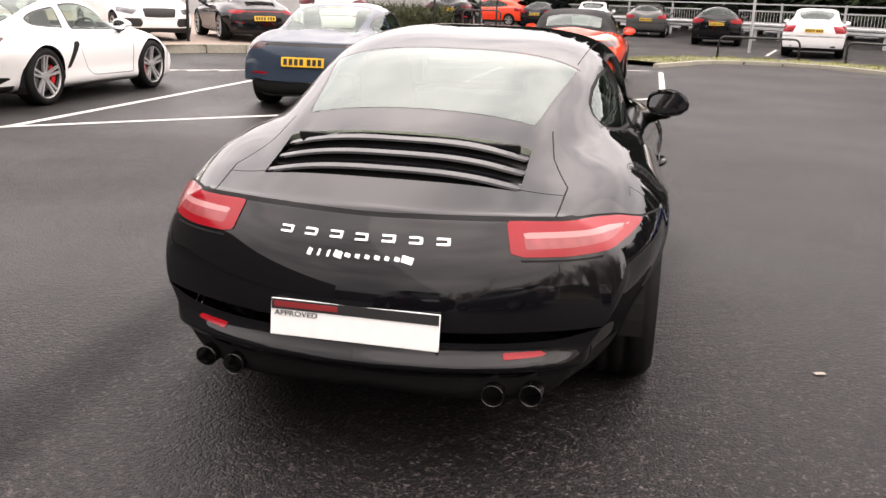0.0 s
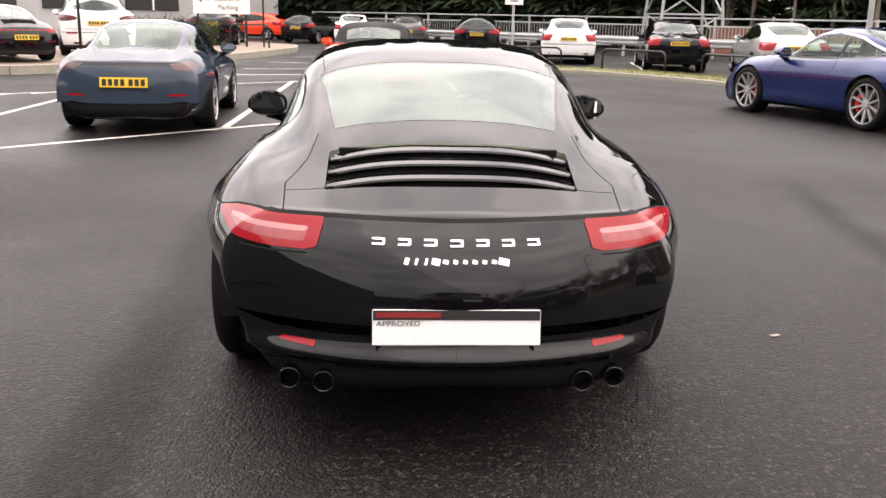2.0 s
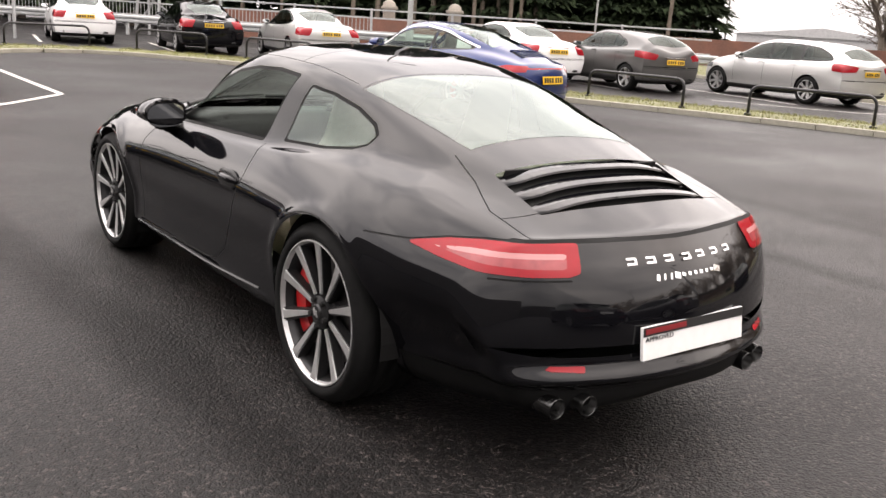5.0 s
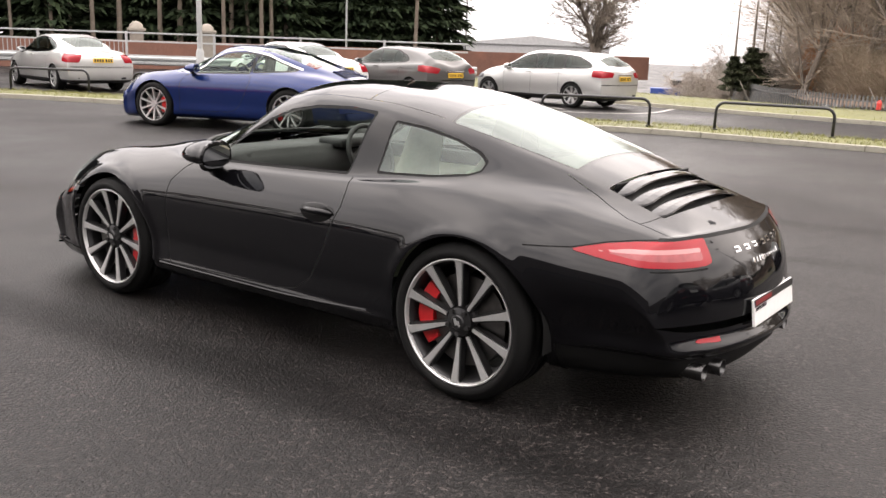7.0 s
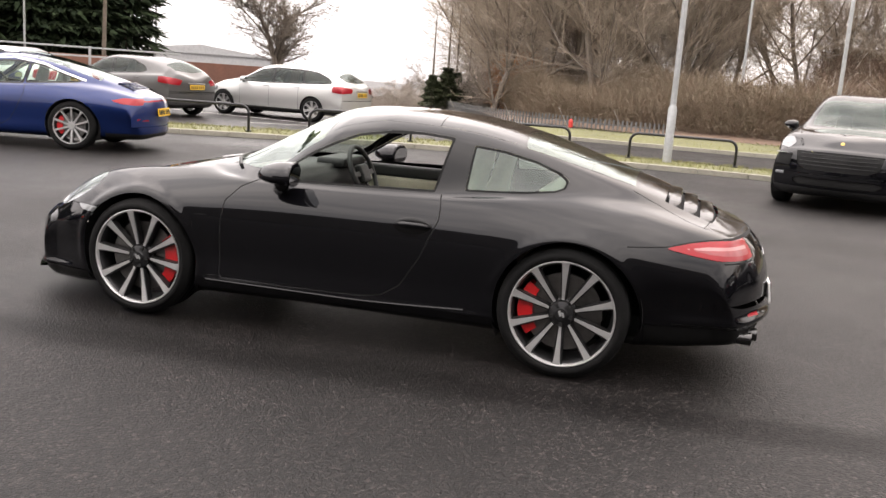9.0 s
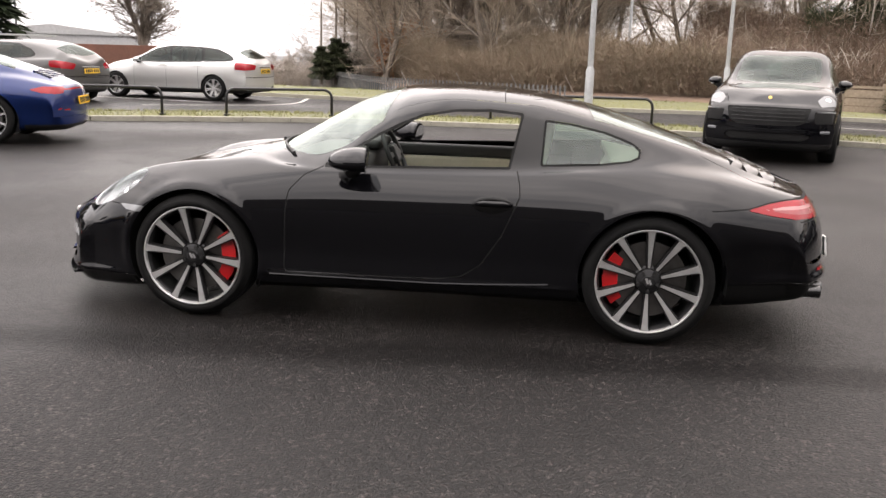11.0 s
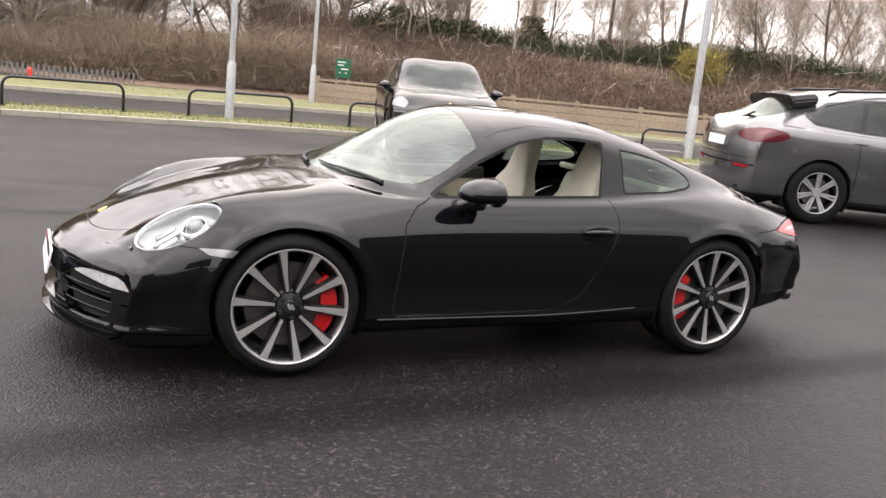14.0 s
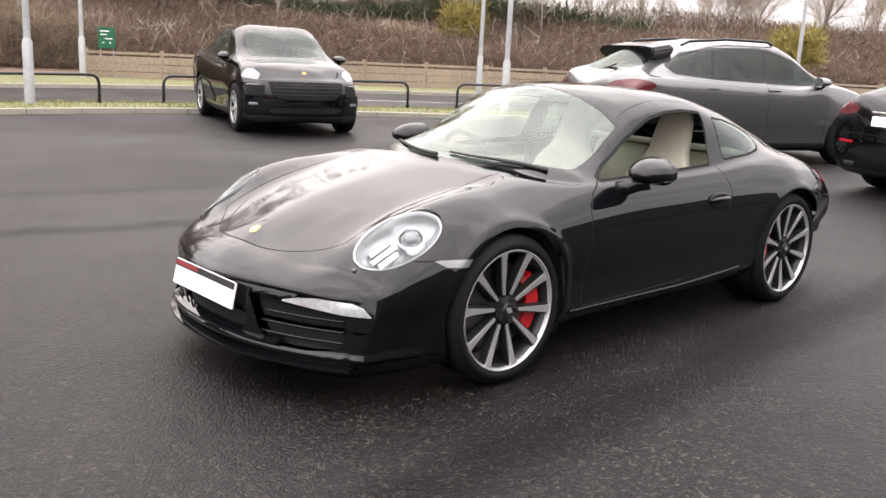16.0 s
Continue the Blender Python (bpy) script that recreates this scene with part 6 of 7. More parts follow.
    if style == "targa":
        sh.mark("tail_light", np.maximum(polygon_distance(X * 0.8 + (y + 2.1), z, [(0.40, 0.745), (0.80, 0.748), (1.02, 0.712), (0.86, 0.675), (0.62, 0.660), (0.45, 0.668)], 0.003), y + 1.5))
        X, y, z, u, s = F()
        sh.mark("light_bar", np.maximum.reduce([np.abs(z - 0.715) - 0.012, y + 1.9, X - 0.56]))
        X, y, z, u, s = F()
        sh.mark("vent", np.maximum.reduce([u - 2.5, X - 0.36, -1.90 - s, s + 1.66]))
    else:
        sh.mark("tail_light", np.maximum(polygon_distance(X * 0.8 + (y + 2.1), z, [(0.43, 0.80), (0.80, 0.83), (0.96, 0.80), (0.84, 0.735), (0.62, 0.725), (0.46, 0.745)], 0.003), y + 1.5))
        X, y, z, u, s = F()
        sh.mark("tail_strip", np.maximum.reduce([np.abs(z - 0.797) - 0.019, y + 1.9, X - 0.62]))
        X, y, z, u, s = F()
        sh.mark("diffuser", np.maximum.reduce([polygon_distance(X, z, [(-0.1, 0.36), (0.50, 0.36), (0.60, 0.385), (0.76, 0.345), (0.70, 0.29), (0.60, 0.20), (-0.1, 0.20)], 0.006), y + 1.7]))
        X, y, z, u, s = F()
        sh.mark("side_intake", np.maximum.reduce([polygon_distance(y, z, [(-0.50, 0.72), (-0.62, 0.72), (-0.80, 0.40), (-0.72, 0.42)], 0.004), 2.6 - u]))
    X, y, z, u, s = F()
    sh.mark("reflector", np.maximum.reduce([polygon_distance(X, z, [(0.46, 0.468), (0.46, 0.440), (0.70, 0.448), (0.70, 0.474)]), y + 1.5]))
    X, y, z, u, s = F()
    sh.mark("headlight", np.maximum(ellipse_on(sh.v, HEAD_C, HEAD_L, HEAD_N, 0.20, 0.115), 1.3 - y))
    X, y, z, u, s = F()
    sh.mark("valance", np.maximum(z - 0.255, y + 1.62))
    sh.line("panel_gap", lambda X, y, z, u, s: polygon_distance(y, z, DOOR), 0.004, lambda X, y, z, u, s: np.maximum(1.9 - u, z - 0.862))
    skin = sh.take("body", colour, car, "body", "painted bodywork")
    sh.take("panel_gap", M_GAP, skin, "panel_gap", offset=-0.004)
    sh.take("windscreen", M_GLASS, car, "windscreen")
    sh.take("rear_window", M_REARGLASS if style == "roadster" else M_GLASS, car, "rear_window")
    for q in (-1, 1):
        sh.take("side_window", M_GLASS, car, "side_window", side=q)
        sh.take("window_frame", M_TRIM, car, "window_frame", side=q)
        sh.take("silver_rail", M_RIM, car, "window_rail", "silver window surround", side=q, offset=0.004)
        sh.take("tail_light", M_LAMPRED if style == "targa" else M_LAMPICE, car, "tail_light", "red tail light" if style == "targa" else "pale clear tail light", side=q, offset=0.003)
        sh.take("reflector", M_LAMPRED, car, "reflector", "red reflector", side=q, offset=0.003)
        sh.take("side_intake", M_GAP, car, "side_intake", "black side intake", side=q, offset=-0.01)
        sh.take("headlight", M_LAMPCLEAR, car, "headlight", "clear oval headlight", side=q, offset=0.003)
        add_mirror(car, q * 0.795, 0.40, 0.905, colour)
        for yc in (wy, -wy):
            add_wheel(car, q * 0.878, yc, 0.335, 0.250, 0.25, rims, True, False)
            tub = lathe([(0.375, 0.0), (0.375, -0.34), (0.10, -0.34)], 24, "X")
            tub.transform(pose(q * 0.84, yc, 0.335, 0, 0, 0 if q > 0 else 180))
            bmesh.ops.delete(tub, geom=[v for v in tub.verts if v.co.z < 0.12], context="VERTS")
            part("wheel_liner", tub, M_GAP, car)
    sh.take("soft_top", M_UNDER, car, "soft_top", "black fabric soft top")
    sh.take("light_bar", M_LAMPRED, car, "light_bar", "red light bar", offset=0.003)
    sh.take("tail_strip", M_TRIM, car, "tail_strip", "black strip between the tail lights", offset=-0.004)
    sh.take("vent", M_GAP, car, "vent_tray", offset=-0.03)
    sh.take("diffuser", M_UNDER, car, "diffuser", "black rear diffuser", offset=-0.01)
    sh.take("valance", M_PLASTIC, car, "valance")
    if style == "targa":
        for i in range(5):
            y = -1.68 - 0.047 * i
            part("engine_louvre", box((0.70, 0.034, 0.008), pose(0, y, float(curve_at(roof, np.array([y]))[0]) - 0.006, 10), 0.003), colour, car)
    part("underbody", box((1.25, 3.4, 0.05), pose(0, 0.1, 0.19)), M_GAP, car)
    part("cabin_floor", box((1.36, 1.9, 0.03), pose(0, -0.25, 0.25)), M_DASH, car)
    part("rear_bulkhead", box((1.25, 0.05, 0.6), pose(0, -1.15, 0.54, -20)), M_DASH, car)
    part("dashboard", box((1.36, 0.38, 0.22), pose(0, 0.64, 0.73), 0.05), M_DASH, car)
    seat_row(car, (-0.36, 0.36), -0.30, 0.44, M_DASH)
    add_steering_wheel(car, 0.36, 0.34, 0.80)
    if plate:
        zp = 0.56 if style == "targa" else 0.60
        c, n = sh.spot(0.0, zp, True)
        add_plate(car, pose(0, c.y - 0.014, zp, -8), M_PLATEY, True)
    pipe = lathe([(0.055, -0.12), (0.058, 0.0), (0.050, 0.0), (0.046, -0.08), (0.001, -0.08)], 24, "Y")
    pipe.transform(pose(0, -2.16, 0.275 if style == "targa" else 0.315, 0, 0, 180) @ Matrix.Diagonal((1, 1, 1, 1) if style == "targa" else (1.7, 1, 0.8, 1)))
    part("exhaust_pipe", pipe, M_PIPE, car, smooth=True)
    return car


ROW = -10
build_sports("targa", M_BLUE, pose(6.75, 8.6, 0, 0, 0, 15) @ Matrix.Scale(1.07, 4), "metallic blue targa sports car with a silver window surround", rims="star", name="targa_sports_car")
build_sports("cayman", M_GREYBLUE, pose(-3.36, 7.78, 0, 0, 0, 4), "graphite blue mid-engined coupe in a marked bay", name="mid_engined_coupe")
build_sports("roadster", M_RED, pose(-0.52, 12.13, 0, 0, 0, 0), "orange-red roadster with its black soft top closed", name="roadster")
build_sports("cayman", M_WHITE, pose(-7.05, 6.15, 0, 0, 0, 0), "white mid-engined coupe with silver twin-spoke wheels", name="mid_engined_coupe", plate=False)
build_sports("targa", M_BLACK, pose(-9.8, 18.1, 0.2, 0, 0, 40), "black sports coupe parked beyond the paved bed", rims="star", name="rear_engined_coupe")
build_car("saloon", M_WHITE, pose(5.85, 26.8, 0, 0, 0, ROW), "white saloon car in the far parking row")
build_car("saloon", M_BLACK, pose(8.3, 23.1, 0, 0, 0, ROW), "black saloon car in the far parking row", rims="twin")
build_car("saloon", M_SILVER, pose(10.4, 20.2, 0, 0, 0, ROW), "silver saloon car in the far parking row", rims="twin")
build_car("saloon", M_WHITE, pose(13.7, 14.85, 0, 0, 0, ROW), "white saloon car with slim red tail lights")
build_car("hatch", M_MIDGREY, pose(15.5, 12.45, 0, 0, 0, ROW), "grey hatchback in the far parking row")
build_car("estate", M_SILVER, pose(18.38, 9.52, 0, 0, 0, -7), "silver estate car at the end of the parking row", rims="twin")
build_car("estate", M_BLACK, pose(3.3, 33.0, 0, 0, 0, -6), "black estate car parked before the safety barrier")
build_car("hatch", M_MIDGREY, pose(0.6, 39.0, 0, 0, 0, -4), "dark grey hatchback parked before the safety barrier")
build_car("saloon", M_WHITE, pose(-2.1, 42.0, 0, 0, 0, 0), "white car parked before the safety barrier")
build_car("saloon", M_WHITE, pose(-11.95, 16.4, 0.2, 0, 0, 228), "white saloon car facing the paved bed", plate=False)
build_car("suv", M_WHITE, pose(-8.6, 21.9, 0.2, 0, 0, 20), "white sport utility car behind the paved bed")
build_car("hatch", M_RED, pose(-7.9, 47.0, 0, 0, 0, 70), "red hatchback parked far off")
build_car("hatch", M_BLACK, pose(-4.2, 43.0, 0, 0, 0, -20), "dark hatchback parked far off")
build_car("suv", M_BLACK, pose(-7.2, 33.0, 0.1, 0, 0, 4), "black sport utility car behind the parking sign")
build_car("suv", M_BLACK, pose(10.2, -4.32, 0, 0, 0, 73), "black sport utility car facing the grass island", plate=False, rims="twin")
build_car("suv", M_GREY, pose(3.98, -8.50, 0, 0, 0, 159.5) @ Matrix.Scale(1.065, 4), "metallic grey sport utility car with roof rails and a black spoiler", plate_white=True, rims="twin", rails=True, spoiler=True)
build_car("suv", M_BLACK, pose(-0.15, -8.55, 0, 0, 0, 160), "black sport utility car with chrome exhaust tips", plate_white=True, spoiler=True)


# ---- islands, kerbs and lines ----
rnd = random.Random(7)
KERB_LINE = [(1.2, 17.2), (2.6, 19.4), (4.4, 19.6), (6.2, 17.6), (7.7, 14.4), (9.6, 9.6), (11.0, 6.4), (12.0, 3.6), (12.25, 0.8), (12.15, -3.2), (11.2, -6.3), (10.2, -8.6), (8.6, -11.8), (6.4, -15.5), (3.5, -20)]
FAR_LINE = [(34, 40), (27, 24), (22.4, 14), (20.6, 9), (19.5, 4), (19.1, -1), (18.9, -6), (17.8, -11), (15.5, -17), (11, -25), (2, -36)]
BED_LINE = [(-22, -10), (-14, 5), (-10.6, 12.5), (-9.3, 14.4), (-7.9, 15.7), (-6.4, 18.8), (-5.1, 22.8), (-4.2, 27), (-3.8, 30), (-4.2, 33), (-7, 36)]


def kerb(parent, line, height, out, step=0.915):
    """A row of kerb stones along a line; out: +1 or -1 for the side on which the stones lie."""
    xy, way = resample(line, step)
    base = None
    for (x, y), (dx, dy) in zip(xy, way):
        if base is None:
            base = box((step - 0.008, 0.14, height + 0.05), Matrix(), 0.012, 2)
            me = bpy.data.meshes.new("kerb_stone")
            base.to_mesh(me)
            base.free()
            me.materials.append(M_KERB)
            base = me
        ob = new("kerb_stone", base)
        ob.parent = parent
        ang = math.degrees(math.atan2(dy, dx))
        ob.matrix_basis = pose(x - dy * 0.07 * out, y + dx * 0.07 * out, (height - 0.05) / 2 + rnd.uniform(-0.003, 0.003), 0, 0, ang + rnd.uniform(-0.3, 0.3))


def turf(name, label, line, width, out, height, blades, dense=1.0, seed=1):
    """A grass strip beside a kerb line, with its blades."""
    xy, way = resample(line, 0.6)
    nrm = np.stack([-way[:, 1], way[:, 0]], 1) * out
    bm = bmesh.new()
    rows = []
    for c, s in zip(xy, nrm):
        rows.append([bm.verts.new((*(c + s * t), height + h)) for t, h in ((0.12, -0.02), (0.3, 0.015), (width * 0.6, 0.03), (width, -0.01), (width + 0.01, -0.12))])
    for a, b in zip(rows, rows[1:]):
        for i in range(4):
            bm.faces.new((a[i], a[i + 1], b[i + 1], b[i]))
    bmesh.ops.recalc_face_normals(bm, faces=bm.faces)
    if sum(f.normal.z for f in bm.faces) < 0:
        bmesh.ops.reverse_faces(bm, faces=bm.faces)
    strip_ob = tagged(part(name, bm, M_GRASS, smooth=True), label, "grass", kind="structure")
    g = np.random.default_rng(seed)
    i = g.integers(0, len(xy) - 1, blades)
    f, t = g.random(blades), 0.14 + g.random(blades) * (width - 0.16)
    c = xy[i] * (1 - f[:, None]) + xy[i + 1] * f[:, None] + (nrm[i]) * t[:, None]
    h = g.uniform(0.025, 0.065, blades)
    a = g.uniform(0, 2 * np.pi, blades)
    w = g.uniform(0.004, 0.010, blades)
    lean = g.normal(0, 0.03, (blades, 2))
    v = np.zeros((blades, 3, 3))
    v[:, 0, :2], v[:, 1, :2] = c + np.stack([np.cos(a), np.sin(a)], 1) * w[:, None], c - np.stack([np.cos(a), np.sin(a)], 1) * w[:, None]
    v[:, 2, :2] = c + lean
    v[:, :2, 2] = height
    v[:, 2, 2] = height + 0.02 + h
    tagged(mesh_object(name + "_blades", v.reshape(-1, 3), np.arange(blades * 3).reshape(-1, 3), M_BLADE, None, "", None, False), "short winter grass blades on the strip", "grass", kind="stuff")
    return strip_ob


island = turf("grass_island", "narrow strip of winter grass behind concrete kerbs", KERB_LINE, 1.5, 1, 0.085, 26000)
kerb(island, KERB_LINE, 0.095, 1)
verge = turf("grass_verge", "grass verge beyond the service road", FAR_LINE, 5.0, 1, 0.10, 16000, seed=2)
kerb(verge, FAR_LINE, 0.10, 1)
bed = tagged(outline_mesh(BED_LINE + [(-30, 40), (-40, 10)], 0.19, M_PAVING, "paved_bed"), "raised brown brick paving beside the car park", "paving", kind="structure")
kerb(bed, BED_LINE, 0.20, 1)

lines = thing("bay_markings", "worn white parking bay lines on the tarmac", "road marking", kind="structure")
for pts, w in (([(-5.6, 3.1), (-4.5, 4.2), (-2.3, 6.35), (0.0, 8.6), (1.05, 9.9)], 0.10), ([(-5.45, 3.3), (-5.45, 11.6)], 0.10), ([(-2.27, 6.3), (-2.30, 14.8)], 0.10), ([(1.04, 9.9), (1.04, 15.4)], 0.10), ([(-8.7, 0.0), (-8.6, 9.5)], 0.10), ([(-8.7, 0.0), (-5.6, 3.1)], 0.10),
               ([(-9.0, 9.2), (-5.45, 11.6), (-2.3, 14.6), (1.0, 15.8)], 0.10), ([(-4.6, 16.4), (-1.6, 17.2)], 0.12), ([(-4.0, 19.0), (-1.2, 19.6)], 0.12), ([(-3.8, 22.5), (-0.8, 22.4)], 0.12), ([(-3.4, 26.5), (-0.4, 26.0)], 0.12)):
    band(pts, w, 0.004, M_LINE, "marking", lines)
for k in range(5):
    band([(-7.6 + 0.45 * k, 9.85 + 0.32 * k), (-7.25 + 0.45 * k, 10.35 + 0.32 * k)], 0.16, 0.004, M_LINE, "marking", lines)
for x, y in ((4.2, 24.6), (7.2, 21.9), (9.7, 18.6), (12.4, 15.6), (14.6, 11.4), (16.7, 8.0), (20.0, 6.6)):
    band([(x, y), (x + 0.85, y + 4.6)], 0.10, 0.004, M_LINE, "marking", lines)
band([(14.9, 9.0), (17.0, 6.2), (20.0, 6.4)], 0.10, 0.004, M_LINE, "marking", lines)
band([(16.2, -6.5), (15.2, -9.5), (13.6, -13)], 0.10, 0.004, M_LINE, "marking", lines)
leaf = box((0.045, 0.022, 0.004), pose(1.55, -1.06, 0.005, 0, 0, 20), 0.001)
tagged(part("fallen_leaf", leaf, M_STONE), "pale fallen leaf lying on the tarmac", "leaf")

# ---- hoop rails ----
HOOP_LINE = [(2.2, 21.2), (5.2, 20.9), (7.4, 18.4), (9.0, 15.0), (10.4, 10.6), (11.15, 6.8), (12.2, 4.2), (12.95, 2.2), (13.15, 0.0), (13.3, -2.4), (13.1, -4.2), (12.55, -7), (11.9, -9.5), (10.3, -13), (8, -17)]


def hoop(a, b, height=0.62):
    r = 0.16
    a, b = Vector((*a, 0)), Vector((*b, 0))
    d = (b - a).normalized()
    pts = [a + Vector((0, 0, 0.05)), a + Vector((0, 0, height - r))]
    pts += [a + d * r * (1 - math.cos(t)) + Vector((0, 0, height - r + r * math.sin(t))) for t in (0.4, 0.8, 1.2, math.pi / 2)]
    pts += [b - d * r * (1 - math.cos(t)) + Vector((0, 0, height - r + r * math.sin(t))) for t in (math.pi / 2, 1.2, 0.8, 0.4)]
    pts += [b + Vector((0, 0, height - r)), b + Vector((0, 0, 0.05))]
    ob = thing("hoop_rail", "black painted steel hoop rail in the grass strip", "barrier", group="hoop rails")
    part("rail", tube(pts, 0.028, 10), M_HOOP, ob, smooth=True)
    for p in (a, b):
        part("foot", lathe([(0.06, 0.10), (0.06, 0.135), (0.03, 0.14)], 16), M_HOOP, ob).matrix_basis = pose(p.x, p.y, 0)


hx, hw = resample(HOOP_LINE, 0.05)
start = int(np.argmin(np.hypot(hx[:, 0] - 11.15, hx[:, 1] - 6.8)))
for n in range(-8, 9):
    i0 = start + round((1.20 + 3.25 * n) / 0.05)
    i1 = i0 + round(2.05 / 0.05)
    if 0 <= i0 and i1 < len(hx):
        hoop(hx[i0], hx[i1])
hoop((-5.9, 28.2), (-4.6, 28.6), 1.0)


# ---- lamp posts, signs ----
def lamp_post(x, y, height=8.0, lean=0.0):
    ob = thing("street_lamp", "grey galvanised lamp post with a thick base section", "street lamp", pose(x, y, 0.0, 0, lean), group="street lamps")
    part("base_section", lathe([(0.085, 0.0), (0.085, 1.15), (0.06, 1.22)], 20), M_GALV, ob, smooth=True)
    part("pole", lathe([(0.058, 1.2), (0.045, height)], 16), M_GALV, ob, smooth=True)
    part("arm", tube([(0, 0, height - 0.05), (0, 0, height + 0.1), (0.25, 0, height + 0.22), (0.7, 0, height + 0.28)], 0.028, 8), M_GALV, ob, smooth=True)
    part("lantern", box((0.55, 0.22, 0.09), pose(0.95, 0, height + 0.27), 0.03), M_GALV, ob)


for x, y in ((13.1, -1.28), (21.6, -5.4), (15.8, -14.75), (10.6, -10.5), (9.8, -22.0), (9.15, 12.9), (33, 30.5), (42, 29), (30.2, -3.2)):
    lamp_post(x, y)

sign = thing("sign_post", "small white sign on a grey post", "sign", pose(3.85, 26.2, 0, 0, 0, 8))
part("post", lathe([(0.045, 0.0), (0.045, 2.3)], 14), M_GALV, sign, smooth=True)
part("sign_plate", box((0.62, 0.02, 0.42), pose(0, -0.06, 2.05), 0.005), M_SIGNW, sign)
for k in range(3):
    part("text_bar", box((0.44 - 0.08 * k, 0.004, 0.035), pose(0, -0.072, 2.16 - 0.10 * k)), M_INK, sign)


def text_mesh(body, size, m, material, parent, name="lettering"):
    cu = bpy.data.curves.new(name, "FONT")
    cu.body, cu.size, cu.extrude, cu.align_x = body, size, 0.002, "CENTER"
    ob = new(name, cu)
    bpy.context.view_layer.update()
    me = bpy.data.meshes.new_from_object(ob.evaluated_get(bpy.context.evaluated_depsgraph_get()))
    bpy.data.objects.remove(ob)
    me.transform(m)
    me.materials.clear()
    me.materials.append(material)
    made = new(name, me)
    made.parent = parent
    return made


board = thing("parking_sign", "white parking sign board with an arrow on dark posts", "sign", pose(-6.35, 29.3, 0.1, 0, 0, 14))
part("sign_plate", box((2.0, 0.04, 0.75), pose(0, 0, 1.62), 0.01), M_SIGNW, board)
for k in (-1, 1):
    part("post", lathe([(0.04, 0.0), (0.04, 2.0)], 12), M_HOOP, board).matrix_basis = pose(k * 0.85, 0.05, 0)
text_mesh("Customer", 0.24, pose(0.22, -0.024, 1.70, 90), M_INK, board)
text_mesh("Parking", 0.24, pose(0.22, -0.024, 1.40, 90), M_INK, board)
part("blue_panel", box((0.16, 0.006, 0.16), pose(0.86, -0.024, 1.86)), M_BLUESHEET, board)
arrow = box((0.34, 0.006, 0.06), pose(-0.62, -0.024, 1.74))
add_box(arrow, (0.16, 0.006, 0.05), pose(-0.75, -0.024, 1.78, 0, -40))
add_box(arrow, (0.16, 0.006, 0.05), pose(-0.75, -0.024, 1.70, 0, 40))
part("arrow", arrow, M_INK, board)
for x, y in ((-10.0, 15.6), (-7.6, 17.6), (-4.9, 29.5)):
    p = thing("black_post", "slim black steel post beside the paving", "post", pose(x, y, 0.08), group="black posts")
    part("pole", lathe([(0.035, 0), (0.035, 3.4), (0.001, 3.42)], 12), M_HOOP, p)

gs = thing("direction_sign", "green direction sign on two posts behind the fence", "sign", pose(24.6, -7.3, 0.0, 0, 0, -98) @ Matrix.Diagonal((0.46, 1, 0.5, 1)))
part("sign_plate", box((1.1, 0.03, 1.25), pose(0, 0, 2.35), 0.01), M_SIGNG, gs)
for k in (-1, 1):
    part("post", lathe([(0.04, 0), (0.04, 3.0)], 10), M_GALV, gs).matrix_basis = pose(k * 0.42, 0.04, 0)
for x, z, w in ((-0.15, 2.75, 0.6), (-0.2, 2.55, 0.45), (0.1, 2.3, 0.5), (-0.25, 2.05, 0.12), (0.2, 2.05, 0.12)):
    part("text_bar", box((w, 0.004, 0.07), pose(x, -0.018, z)), M_SIGNW, gs)


# ---- fences and barriers ----
def timber_fence(points):
    xy, way = resample(points, 2.0)
    ob = thing("timber_fence", "low weathered timber fence of horizontal boards", "fence")
    for (x, y), (dx, dy) in zip(xy, way):
        ang = math.degrees(math.atan2(dy, dx))
        part("post", box((0.12, 0.12, 0.86), pose(x, y, 0.43 + 0.05, 0, 0, ang), 0.01), M_TIMBER, ob)
    for (a, b), (dx, dy) in zip(zip(xy, xy[1:]), way):
        mid, ang = (a + b) / 2, math.degrees(math.atan2(b[1] - a[1], b[0] - a[0]))
        ln = float(np.hypot(*(b - a)))
        for z, h in ((0.17, 0.20), (0.385, 0.20), (0.60, 0.20), (0.79, 0.07)):
            part("board", box((ln - 0.02, 0.035, h), pose(mid[0] + dy * 0.07, mid[1] - dx * 0.07, 0.02 + z + rnd.uniform(-0.006, 0.006), 0, rnd.uniform(-0.3, 0.3), ang), 0.004), M_TIMBER, ob)
    return ob


timber_fence([(22.1, -5.7), (21.3, -7.6), (19.4, -13), (16.2, -19.5), (12, -26), (5, -34)])


def palisade(points, height=1.2):
    xy, way = resample(points, 0.16)
    bm = bmesh.new()
    for (x, y), (dx, dy) in zip(xy, way):
        add_box(bm, (0.065, 0.012, height), pose(x, y, 0.38 - height / 2, 0, 0, math.degrees(math.atan2(dy, dx))))
    for z in (0.20,):
        tube([(x, y, z) for x, y in xy[::6]], 0.025, 4, bm)
    return tagged(part("palisade_fence", bm, M_DULLGALV), "grey galvanised palisade fence before the trees", "fence", kind="stuff")


